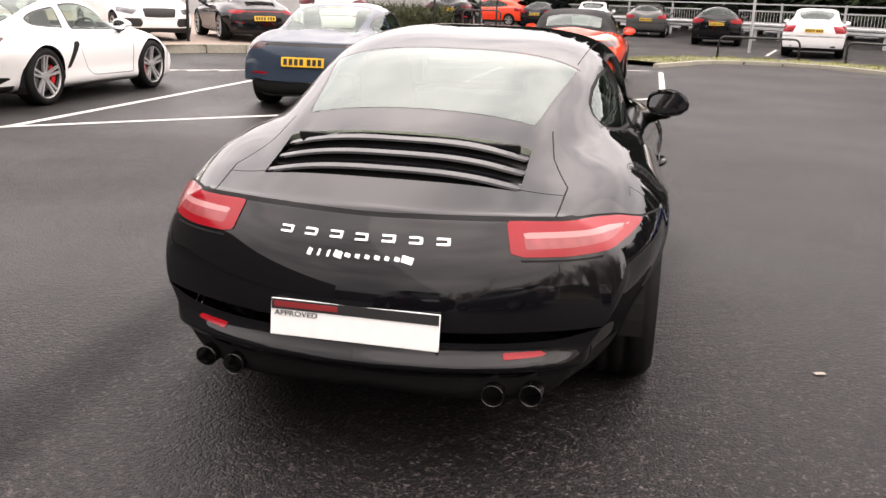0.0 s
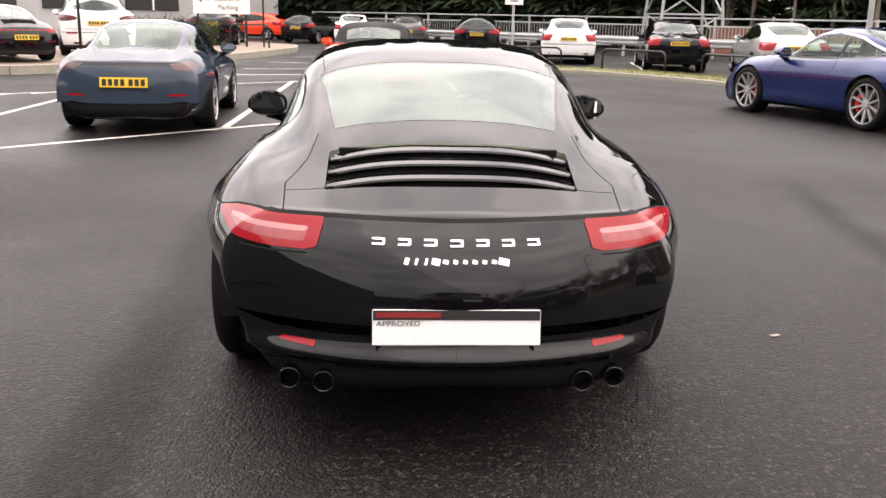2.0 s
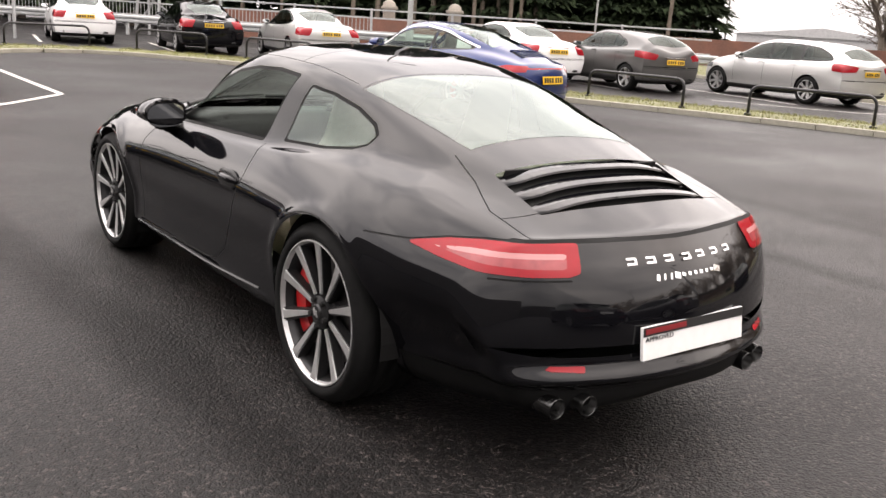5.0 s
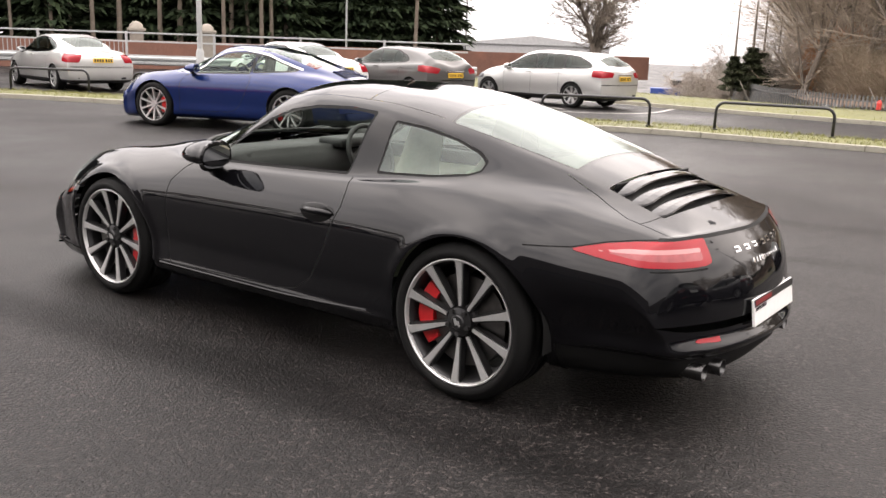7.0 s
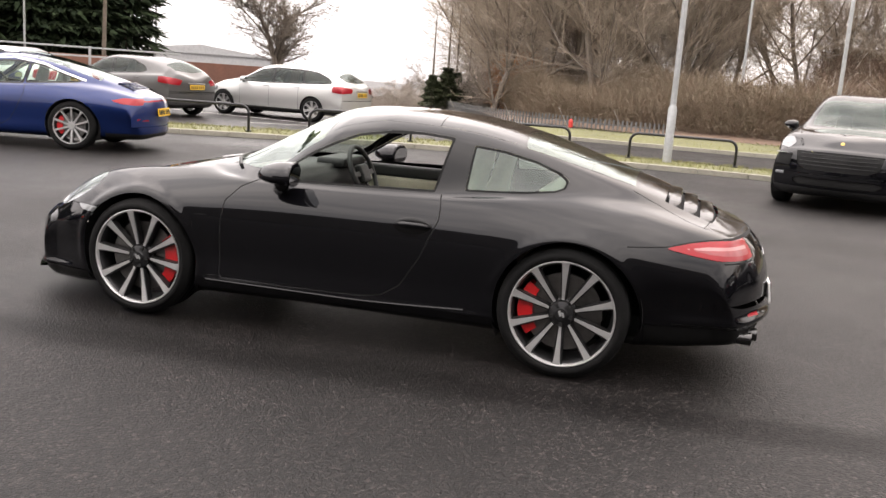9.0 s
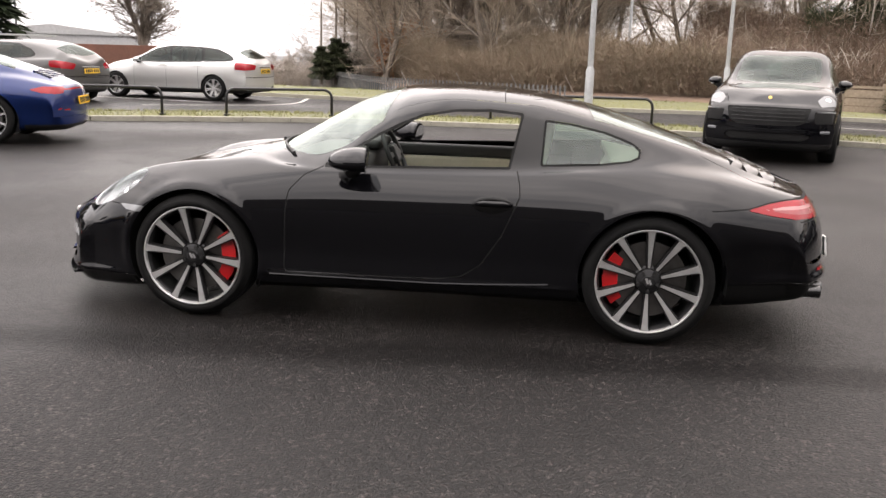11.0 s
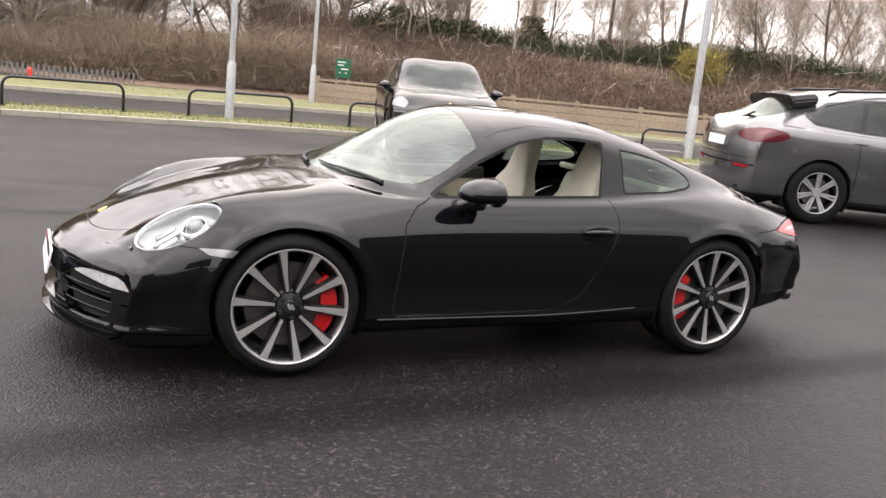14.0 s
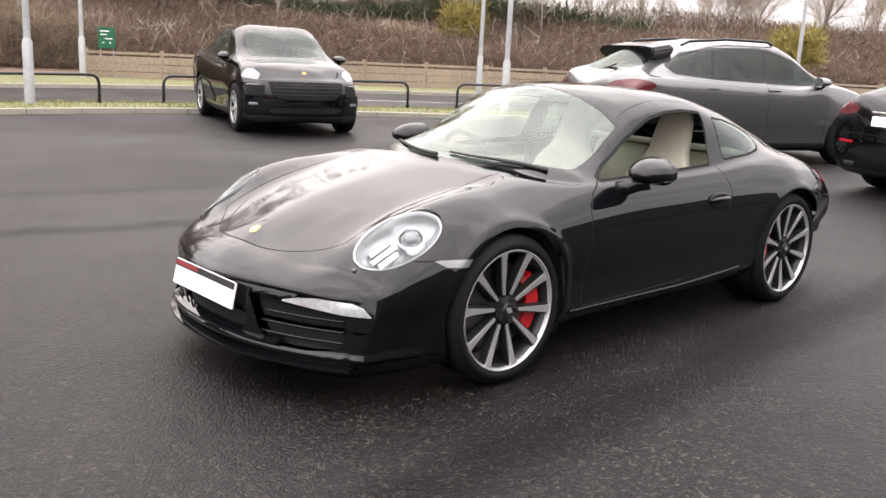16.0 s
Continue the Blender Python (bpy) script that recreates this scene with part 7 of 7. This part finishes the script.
palisade([(42, 12.5), (35, 9.3), (30, 6.4), (27.5, 3), (26.4, -1.0)])
for k in range(6):
    x, y = 26.0 + 0.3 * k, 6.5 - 1.9 * k
    ob = thing("leaning_stake", "pale leaning wooden stake beside the fence", "stake", pose(x, y - 0.5, -0.6, -30, 0, 0), group="stakes")
    part("pole", lathe([(0.014, 0), (0.011, 1.5)], 8), M_STONE, ob)
ob = thing("red_marker", "small red marker beside the fence", "marker", pose(24.6, 2.2, 0.1))
part("body", lathe([(0.07, 0), (0.07, 0.20), (0.04, 0.26), (0.001, 0.28)], 14), M_PALERED, ob)

RAIL_LINE = [(-6, 49), (0, 42.5), (5.5, 37.0), (10.5, 31.0), (15.0, 25.0), (20.5, 18.5), (24.5, 15.0)]
rx, rw = resample(RAIL_LINE, 3.2)
barrier = thing("safety_barrier", "galvanised corrugated safety barrier behind the parked cars", "barrier")
railing = thing("parapet_railing", "grey steel railing above the safety barrier", "railing")
for (a, b), (dx, dy) in zip(zip(rx, rx[1:]), rw):
    mid, ang, ln = (a + b) / 2, math.degrees(math.atan2(b[1] - a[1], b[0] - a[0])), float(np.hypot(*(b - a)))
    prof = [(-0.02, 0.46), (0.05, 0.50), (0.05, 0.56), (-0.02, 0.61), (0.05, 0.66), (0.05, 0.72), (-0.02, 0.76)]
    bm = bmesh.new()
    ra, rb = ([bm.verts.new(pose(mid[0], mid[1], 0, 0, 0, ang) @ Vector((s * (ln / 2 + 0.02), -w, z))) for w, z in prof] for s in (-1, 1))
    for i in range(len(prof) - 1):
        bm.faces.new((ra[i], ra[i + 1], rb[i + 1], rb[i]))
    part("beam", bm, M_GALV, barrier)
    part("post", box((0.10, 0.10, 0.75), pose(a[0] - dy * 0.08, a[1] + dx * 0.08, 0.37, 0, 0, ang), 0.01), M_GALV, barrier)
    o = (-dy * 1.6, dx * 1.6)
    for z in (0.75, 1.25, 1.55):
        part("rail", box((ln + 0.02, 0.06, 0.06), pose(mid[0] + o[0], mid[1] + o[1], z, 0, 0, ang), 0.01), M_GALV, railing)
    part("post", box((0.08, 0.08, 1.6), pose(a[0] + o[0], a[1] + o[1], 0.8, 0, 0, ang), 0.01), M_GALV, railing)
    pk = bmesh.new()
    for j in range(20):
        add_box(pk, (0.02, 0.02, 0.5), pose(a[0] + o[0] + (b[0] - a[0]) * j / 20, a[1] + o[1] + (b[1] - a[1]) * j / 20, 1.0))
    if a[0] < 14:
        part("pickets", pk, M_GALV, railing)
    else:
        pk.free()

# brick boundary wall with capped piers
bw = thing("boundary_wall", "low brick boundary wall with stone-capped piers", "wall", kind="structure")
for a, b in (((14.0, 36.0), (30.5, 27.5)), ((30.5, 27.5), (44, 18))):
    a, b = Vector(a), Vector(b)
    mid, ang = (a + b) / 2, math.degrees(math.atan2(b.y - a.y, b.x - a.x))
    part("brickwork", box(((b - a).length, 0.24, 1.25), pose(mid.x, mid.y, 0.62, 0, 0, ang), 0.01), M_BRICK, bw)
for x, y in ((21.5, 32.7), (24.0, 30.9)):
    pier = thing("gate_pier", "weathered stone gate pier with a domed cap", "pier", pose(x, y, 0, 0, 0, -28), group="gate piers")
    part("shaft", box((0.55, 0.55, 1.65), pose(0, 0, 0.82), 0.03), M_STONE, pier)
    part("cornice", box((0.74, 0.74, 0.14), pose(0, 0, 1.72), 0.03), M_STONE, pier)
    part("cap", lathe([(0.32, 1.78), (0.28, 1.95), (0.15, 2.06), (0.001, 2.1)], 20), M_STONE, pier, smooth=True)


# lattice mast and low buildings far off
def mast(x, y, z=14.0, w=1.5, turn=0.0):
    ob = thing("lattice_mast", "grey steel lattice mast behind the barrier", "mast", pose(x, y, 0, 0, 0, turn), group="lattice masts")
    for sx in (-1, 1):
        for sy in (-1, 1):
            part("leg", tube([(sx * w, sy * w, 0), (sx * w * 0.35, sy * w * 0.35, z)], 0.07, 6), M_GALV, ob)
    for k in range(8):
        f0, f1 = 1 - 0.65 * k / 8, 1 - 0.65 * (k + 1) / 8
        z0, z1 = z * k / 8, z * (k + 1) / 8
        for sx, sy, tx, ty in ((-1, -1, 1, -1), (1, -1, 1, 1), (1, 1, -1, 1), (-1, 1, -1, -1)):
            part("brace", tube([(sx * w * f0, sy * w * f0, z0), (tx * w * f1, ty * w * f1, z1)], 0.045, 4), M_GALV, ob)
            part("brace", tube([(sx * w * f1, sy * w * f1, z1), (tx * w * f1, ty * w * f1, z1)], 0.04, 4), M_GALV, ob)


mast(13.2, 37.5)
far = thing("brick_building", "low brick building with a flat roof far off", "building", pose(90, 31, -4.6, 0, 0, -70))
part("wall", box((8.0, 5, 3.0), pose(0, 0, 1.5)), M_BRICK, far)
part("roof", box((8.5, 5.6, 0.45), pose(0, 0, 3.2), 0.03), M_DASH, far)
for k in range(4):
    w = part("window", box((1.0, 0.1, 0.7), pose(-3.0 + 1.9 * k, -2.53, 2.0), 0.02), M_DASH if k % 2 == 0 else M_SIGNW, far)
tank = thing("blue_container", "blue sheeted container far off", "container", pose(76, 29.6, -3.6, 0, 0, -65))
part("body", box((4.0, 2.2, 2.0), pose(0, 0, 1.0), 0.05), M_BLUESHEET, tank)
shed = thing("pale_warehouse", "pale warehouse roof far behind the trees", "building", pose(215, 128, -2.5, 0, 0, -60))
part("wall", box((40, 20, 5.0), pose(0, 0, 2.5)), M_ROOF, shed)
part("roof", prism([(-20.5, 5.0), (20.5, 5.0), (0, 7.4)], 21, Matrix()), M_ROOF, shed)

works = thing("workshop_building", "pale grey clad workshop building behind the parked cars", "building", pose(-27, 43, 0, 0, 0, 42))
part("wall", box((44, 10, 4.6), pose(0, 0, 2.3), 0.02), M_ROOF, works)
part("roof", box((44.8, 10.8, 0.35), pose(0, 0, 4.75), 0.05), M_RENDER, works)
for k in range(9):
    win = part("window", box((3.2, 0.12, 1.5), pose(-18 + 4.5 * k, -5.04, 2.2), 0.02), M_DASH, works)
    part("window_frame", box((0.10, 0.06, 1.5), pose(-18 + 4.5 * k, -5.12, 2.2)), M_SIGNW, win)


# ---- trees and undergrowth ----
def grow(seed, height, spread, levels, upright=0.5, twig=0.006, trunk=0.16, start=0.2):
    """Branch segments of a bare tree: (from, to, radius, radius, depth)."""
    g = random.Random(seed)
    out = []

    def branch(p, d, ln, r, depth):
        steps = 3 if depth < 2 else 2
        for k in range(steps):
            d2 = (d + Vector((g.gauss(0, 0.16), g.gauss(0, 0.16), g.gauss(0, 0.08) + 0.07 * upright))).normalized()
            q = p + d2 * ln / steps
            r2 = max(r * (0.80 if depth else 0.84), twig)
            out.append((p, q, r, r2, depth))
            if depth < levels:
                lo = start if depth == 0 else 0.0
                kids = (3 if depth < levels - 1 else 4) if k + 1 > steps * lo else 0
                for _ in range(kids):
                    axis = Vector((g.gauss(0, 1), g.gauss(0, 1), g.gauss(0, 0.35))).normalized()
                    side = (axis - d2 * axis.dot(d2)).normalized()
                    nd = (d2 * (0.45 + 0.5 * upright) + side * spread).normalized()
                    branch(p.lerp(q, g.random()), nd, ln * g.uniform(0.42, 0.68), max(r2 * g.uniform(0.42, 0.62), twig), depth + 1)
            p, d, r = q, d2, r2

    branch(Vector((0, 0, -0.1)), Vector((g.gauss(0, 0.04), g.gauss(0, 0.04), 1)), height, trunk, 0)
    return out


def segments_mesh(name, segs, material, lo, hi):
    verts, faces = [], []
    for p, q, r, r2, depth in segs:
        if not lo <= depth <= hi:
            continue
        sides = 7 if depth == 0 else 5 if depth == 1 else 3
        d = (q - p).normalized()
        u = d.orthogonal().normalized()
        v = d.cross(u)
        b = len(verts)
        for c, rr in ((p, r), (q, r2)):
            for k in range(sides):
                a = 2 * math.pi * k / sides
                verts.append(c + (u * math.cos(a) + v * math.sin(a)) * rr)
        for k in range(sides):
            faces.append((b + k, b + (k + 1) % sides, b + sides + (k + 1) % sides, b + sides + k))
    me = bpy.data.meshes.new(name)
    me.from_pydata([tuple(v) for v in verts], [], faces)
    me.materials.append(material)
    return me


BARE = []
for i, (h, s, u, bark) in enumerate(((6.0, 0.62, 0.6, M_BARK), (7.0, 0.55, 0.75, M_BARK), (5.2, 0.72, 0.5, M_BARK), (7.5, 0.5, 0.9, M_BIRCH), (6.4, 0.66, 0.55, M_BARK))):
    segs = grow(20 + i, h, s, 4, u, 0.007, 0.13 if bark is M_BARK else 0.08)
    BARE.append((segments_mesh("trunk", segs, bark, 0, 1), segments_mesh("crown", segs, M_TWIG, 2, 9)))
FULL = [s for i, s in enumerate(grow(78, 4.4, 0.72, 4, 0.9, 0.011, 0.24, 0.05) + grow(79, 4.4, 0.72, 4, 0.9, 0.011, 0.20, 0.05)) if s[4] < 4 or i % 2]
FULL = (segments_mesh("trunk", FULL, M_BARK, 0, 1), segments_mesh("crown", FULL, M_BARK, 2, 9))


def bare_tree(kind, x, y, scale=1.0, turn=0.0, label="bare winter tree with fine brown twigs", z=0.0):
    pair = FULL if kind < 0 else BARE[kind]
    ob = thing("bare_tree", label, "tree", pose(x, y, z, 0, 0, turn) @ Matrix.Scale(scale, 4), group="bare trees")
    for name, me in zip(("trunk", "crown"), pair):
        c = new(name, me)
        c.parent = ob
    return ob


bare_tree(-1, 77, 38.3, 1.55, 30, "round-crowned bare tree standing alone")
rt = random.Random(5)
# wood behind the palisade and on the bank: low far thickets first, then tall trees, then the thin row on the bank
TALL = []
for i, (h, sp, u, bark, tr) in enumerate(((10.5, 0.50, 0.8, M_BARK, 0.17), (9.5, 0.60, 0.65, M_BARK, 0.14), (11.5, 0.42, 0.95, M_BARK, 0.12), (10.0, 0.45, 0.9, M_BIRCH, 0.085), (9.0, 0.70, 0.5, M_BARK, 0.20))):
    segs = grow(120 + i, h, sp, 4, u, 0.007, tr, 0.12)
    TALL.append((segments_mesh("trunk", segs, bark, 0, 1), segments_mesh("crown", segs, M_TWIG, 2, 9)))
BARE += TALL
# far trees: pale bark and twig colours stand in for haze
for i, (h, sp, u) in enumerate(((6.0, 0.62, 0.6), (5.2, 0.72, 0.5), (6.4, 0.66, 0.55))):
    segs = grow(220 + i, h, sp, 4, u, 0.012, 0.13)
    BARE.append((segments_mesh("trunk", segs, M_BIRCH, 0, 1), segments_mesh("crown", segs, M_TWIGHAZE, 2, 9)))
WOOD = [(74, 28), (55, 19.5), (42, 12.5), (35, 5.5), (32.6, 0), (31.8, -7), (30.5, -14), (28, -21), (23.5, -29), (17, -37), (9, -44)]
wx, ww = resample(WOOD, 0.36)
for i, ((x, y), (dx, dy)) in enumerate(zip(wx, ww)):
    off = rt.uniform(-1.5, 8.5)
    x, y = x - dy * off, y + dx * off
    az = math.degrees(math.atan2(x + 4.5, y + 2.5))
    if az < 76:
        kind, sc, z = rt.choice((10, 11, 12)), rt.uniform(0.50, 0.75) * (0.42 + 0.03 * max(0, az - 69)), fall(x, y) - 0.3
        if rt.random() < (0.6 if az < 71 else 0.25):
            continue
    elif y > -11:
        kind, sc, z = rt.choice((5, 5, 6, 7, 9, 1)), rt.uniform(0.62, 0.88), 0.0
        if rt.random() < (0.42 if y > -2 else 0.64):
            continue
    else:
        kind, sc, z = rt.choice((5, 7, 8, 8, 8, 3)), rt.uniform(0.36, 0.52), 2.3
        if rt.random() < 0.55:
            continue
    bare_tree(kind, x, y, sc, rt.uniform(0, 360), "pale-barked bare tree on the bank" if kind in (3, 8) else "bare winter tree with fine brown twigs", z)


def needles(seed, height, radius, count, drop=0.3, size=0.55):
    """A cone-shaped mass of drooping evergreen sprays."""
    g = np.random.default_rng(seed)
    t = g.random(count) ** 0.75
    z = 0.6 + t * (height - 0.6)
    r = radius * (1 - 0.75 * t**1.3) * (0.55 + 0.45 * g.random(count)) * (0.85 + 0.25 * np.sin(7 * z + g.random()))
    a = g.uniform(0, 2 * np.pi, count)
    c = np.stack([r * np.cos(a), r * np.sin(a), z], 1)
    out = np.stack([np.cos(a), np.sin(a), g.normal(-drop, 0.25, count)], 1)
    side = np.stack([-np.sin(a), np.cos(a), g.normal(0, 0.4, count)], 1)
    ln, w = g.uniform(0.5, 1.2, count)[:, None] * size, g.uniform(0.10, 0.22, count)[:, None] * size * 1.6
    v = np.stack([c - out * ln * 0.4 - side * w, c - out * ln * 0.4 + side * w, c + out * ln], 1)
    return v.reshape(-1, 3), np.arange(count * 3).reshape(-1, 3)


def leaf_mesh(name, made, material):
    me = bpy.data.meshes.new(name)
    me.from_pydata([tuple(v) for v in made[0]], [], [tuple(f) for f in made[1]])
    me.materials.append(material)
    return me


CONIFER = [leaf_mesh("crown", needles(40 + i, 13.5, 2.6, 9000), M_EVERGREEN) for i in range(3)]
stem = bmesh.new()
tube([(0, 0, 0), (0, 0, 12)], [0.2, 0.04], 8, stem)
STEM = bpy.data.meshes.new("trunk")
stem.to_mesh(STEM)
stem.free()
STEM.materials.append(M_BARK)


def conifer(x, y, scale, turn, mesh, label="tall dark conifer in a dense belt", name="conifer", z=0.0):
    ob = thing(name, label, "tree", pose(x, y, z, 0, 0, turn) @ Matrix.Scale(scale, 4), group="conifers")
    for n, me in (("trunk", STEM), ("crown", mesh)):
        c = new(n, me)
        c.parent = ob


for k in range(34):
    s = k / 33
    for row in range(2):
        x = -14 + 53.5 * s + rt.uniform(-0.8, 0.8) + 2.0 * row
        y = 62 - 32.5 * s + rt.uniform(-0.8, 0.8) + 3.2 * row
        if not (0.60 < s < 0.66 and row == 0):
            conifer(x, y, rt.uniform(0.85, 1.1), rt.uniform(0, 360), CONIFER[rt.randrange(3)])
# bare trunks in front of the belt
for k in range(22):
    s = rt.random()
    ob = thing("tall_trunk", "tall bare trunk at the edge of the conifer belt", "tree", pose(16 + 21 * s, 42 - 13.5 * s + rt.uniform(-1, 1), 0, rt.uniform(-2, 2), rt.uniform(-2, 2)), group="tall trunks")
    part("trunk", lathe([(rt.uniform(0.08, 0.16), 0), (0.06, 9.5)], 8), M_BARK, ob)
IVY = leaf_mesh("crown", needles(60, 4.6, 1.7, 4200, 0.1, 0.32), M_IVY)
for x, y, sc in ((34.5, 9.9, 0.36), (35.2, 9.4, 0.44), (36.0, 9.2, 0.40), (36.4, 8.7, 0.32), (33.0, -12.5, 0.85), (32.6, -15.5, 0.8), (32.0, -18.5, 0.9), (30.2, -21.5, 0.75), (29.0, -24.5, 0.8)):
    conifer(x, y, sc, rt.uniform(0, 360), IVY, "ivy-clad evergreen bush among bare trees", "evergreen_bush", -0.2 if y > 0 else 0.0)


def brush(name, label, path, depth, base, height, count, material, seed, lean=0.3, thick=0.012):
    """Tangled undergrowth: thin crossing stems along a path."""
    g = np.random.default_rng(seed)
    xy, way = resample(path, 0.5)
    nrm = np.stack([-way[:, 1], way[:, 0]], 1)
    i = g.integers(0, len(xy) - 1, count)
    t = g.random(count) * depth
    c = xy[i] + way[i] * g.uniform(-0.3, 0.3, count)[:, None] + nrm[i] * t[:, None]
    z0 = 0.1 + base * np.clip(t / depth, 0, 1) ** 0.8
    ln = height * g.uniform(0.25, 0.75, count)
    p0 = np.concatenate([c, (z0 + g.random(count) ** 1.4 * height * (0.75 + 0.30 * np.sin(i * 0.23 + t)))[:, None]], 1)
    d = np.stack([g.normal(0, lean, count), g.normal(0, lean, count), g.normal(0.55, 0.5, count)], 1)
    d /= np.linalg.norm(d, axis=1, keepdims=True)
    bend = d + g.normal(0, 0.45, (count, 3)) + np.array([0, 0, -0.15])
    bend /= np.linalg.norm(bend, axis=1, keepdims=True)
    side = np.cross(d, g.normal(0, 1, (count, 3)))
    side /= np.linalg.norm(side, axis=1, keepdims=True)
    w = g.uniform(0.4, 1.3, count)[:, None] * thick
    mid = p0 + d * ln[:, None] * 0.5
    v = np.stack([p0 - side * w, p0 + side * w, mid + side * w * 0.8, mid - side * w * 0.8, mid + bend * ln[:, None] * 0.6], 1)
    k = np.arange(count)[:, None] * 5
    faces = np.concatenate([k + np.array([[0, 1, 2]]), k + np.array([[0, 2, 3]]), k + np.array([[3, 2, 4]])])
    return tagged(mesh_object(name, v.reshape(-1, 3), faces, material, None, "", None, False), label, "undergrowth", kind="stuff")


def bank(name, label, path, rows, material):
    """A mound along a path; rows: (distance from the path, height)."""
    xy, way = resample(path, 1.2)
    nrm = np.stack([-way[:, 1], way[:, 0]], 1)
    bm = bmesh.new()
    g = random.Random(3)
    grid = [[bm.verts.new((*(c + n * d), h + (g.uniform(-0.12, 0.12) if h > 0.3 else 0))) for d, h in rows] for c, n in zip(xy, nrm)]
    for a, b in zip(grid, grid[1:]):
        for i in range(len(rows) - 1):
            bm.faces.new((a[i], a[i + 1], b[i + 1], b[i]))
    bmesh.ops.recalc_face_normals(bm, faces=bm.faces)
    if sum(f.normal.z for f in bm.faces) < 0:
        bmesh.ops.reverse_faces(bm, faces=bm.faces)
    return tagged(part(name, bm, material, smooth=True), label, "bank", kind="structure")


WOOD_EDGE = [(66, 23.5), (48, 14.2), (36.5, 7.0), (29.5, 3.2), (27.6, -1), (26.6, -5), (25.8, -9), (24, -15.5), (20.5, -22.5), (15, -30), (6, -40)]
WOOD_FAR, WOOD_LOW, WOOD_HIGH = WOOD_EDGE[:3], WOOD_EDGE[2:7], WOOD_EDGE[5:]
bank("wood_floor", "leaf-covered ground under the wood", WOOD_LOW, [(-1.5, 0.02), (0, 0.12), (2, 0.3), (6, 0.5), (14, 0.6), (40, 0.8)], M_SOIL)
bank("brown_bank", "brown overgrown bank behind the timber fence", WOOD_HIGH, [(0.4, 0.05), (1.5, 0.7), (4, 1.9), (7, 2.75), (9, 2.95), (14, 3.0), (30, 2.8)], M_SOIL)
brush("far_thicket", "brown thicket beyond the yard", WOOD_FAR, 5, -1.0, 1.6, 40000, M_BRUSH, 11, 0.7, 0.012).location = (0, 0, -2.4)
brush("undergrowth", "tangle of brown winter undergrowth at the wood's edge", WOOD_LOW, 6, 0.3, 1.55, 170000, M_BRUSH, 1, 0.5, 0.0065)
brush("bank_undergrowth", "brown brambles and dead stems covering the bank", WOOD_HIGH, 9, 2.6, 1.0, 190000, M_BRAMBLE, 2, 0.6, 0.009)
brush("bank_stems", "pale dead stems on the bank", WOOD_HIGH, 9, 2.6, 1.6, 3500, M_BIRCH, 3, 0.6, 0.009)
brush("rusty_shrub", "rust-brown leafy shrub before the wood", [(39.0, 8.2), (36.5, 6.2)], 1.8, 0.0, 1.9, 9000, M_RUST, 4, 0.6, 0.03)
brush("green_shrub", "small green shrub before the timber fence", [(19.9, -9.7), (19.5, -10.9)], 0.5, 0.0, 0.55, 2600, M_IVY, 5, 0.6, 0.02)
brush("bank_evergreens", "dark evergreen scrub along the top of the bank", WOOD_HIGH[1:5], 1.2, 0.0, 1.3, 26000, M_IVY, 9, 0.8, 0.016).location = (5.6, -1.2, 2.0)
brush("yellow_shrub", "yellow-green flowering shrub on the bank", [(24.6, -21.6), (23.6, -23.0)], 1.4, 0.0, 1.2, 1500, M_YELLOWGREEN, 6, 0.6, 0.018).location = (0, 0, 1.8)
brush("yellow_shrub", "yellow-green flowering shrub on the bank", [(12.6, -28.2), (11.4, -29.4)], 1.2, 0.0, 1.1, 1900, M_YELLOWGREEN, 16, 0.6, 0.018).location = (0.8, 0, 1.35)
brush("bed_planting", "low green planting in the paved bed", [(-9.2, 27.2), (-6.2, 30.2)], 1.6, 0.0, 0.8, 5000, M_IVY, 8, 0.5, 0.02)

# unseen walls added behind the camera: they block low sky and darken the paint's reflections
for name, x, y, ln, turn, high in (("unseen_wall_west", -13.0, -12, 42, 90, 6.0), ("unseen_wall_south", -11, -34, 30, 0, 4.0)):
    tagged(part(name, box((ln, 0.3, high), pose(x, y, high / 2, 0, 0, turn)), M_RENDER), "plain dark wall added out of view to block low sky", "wall", kind="structure")
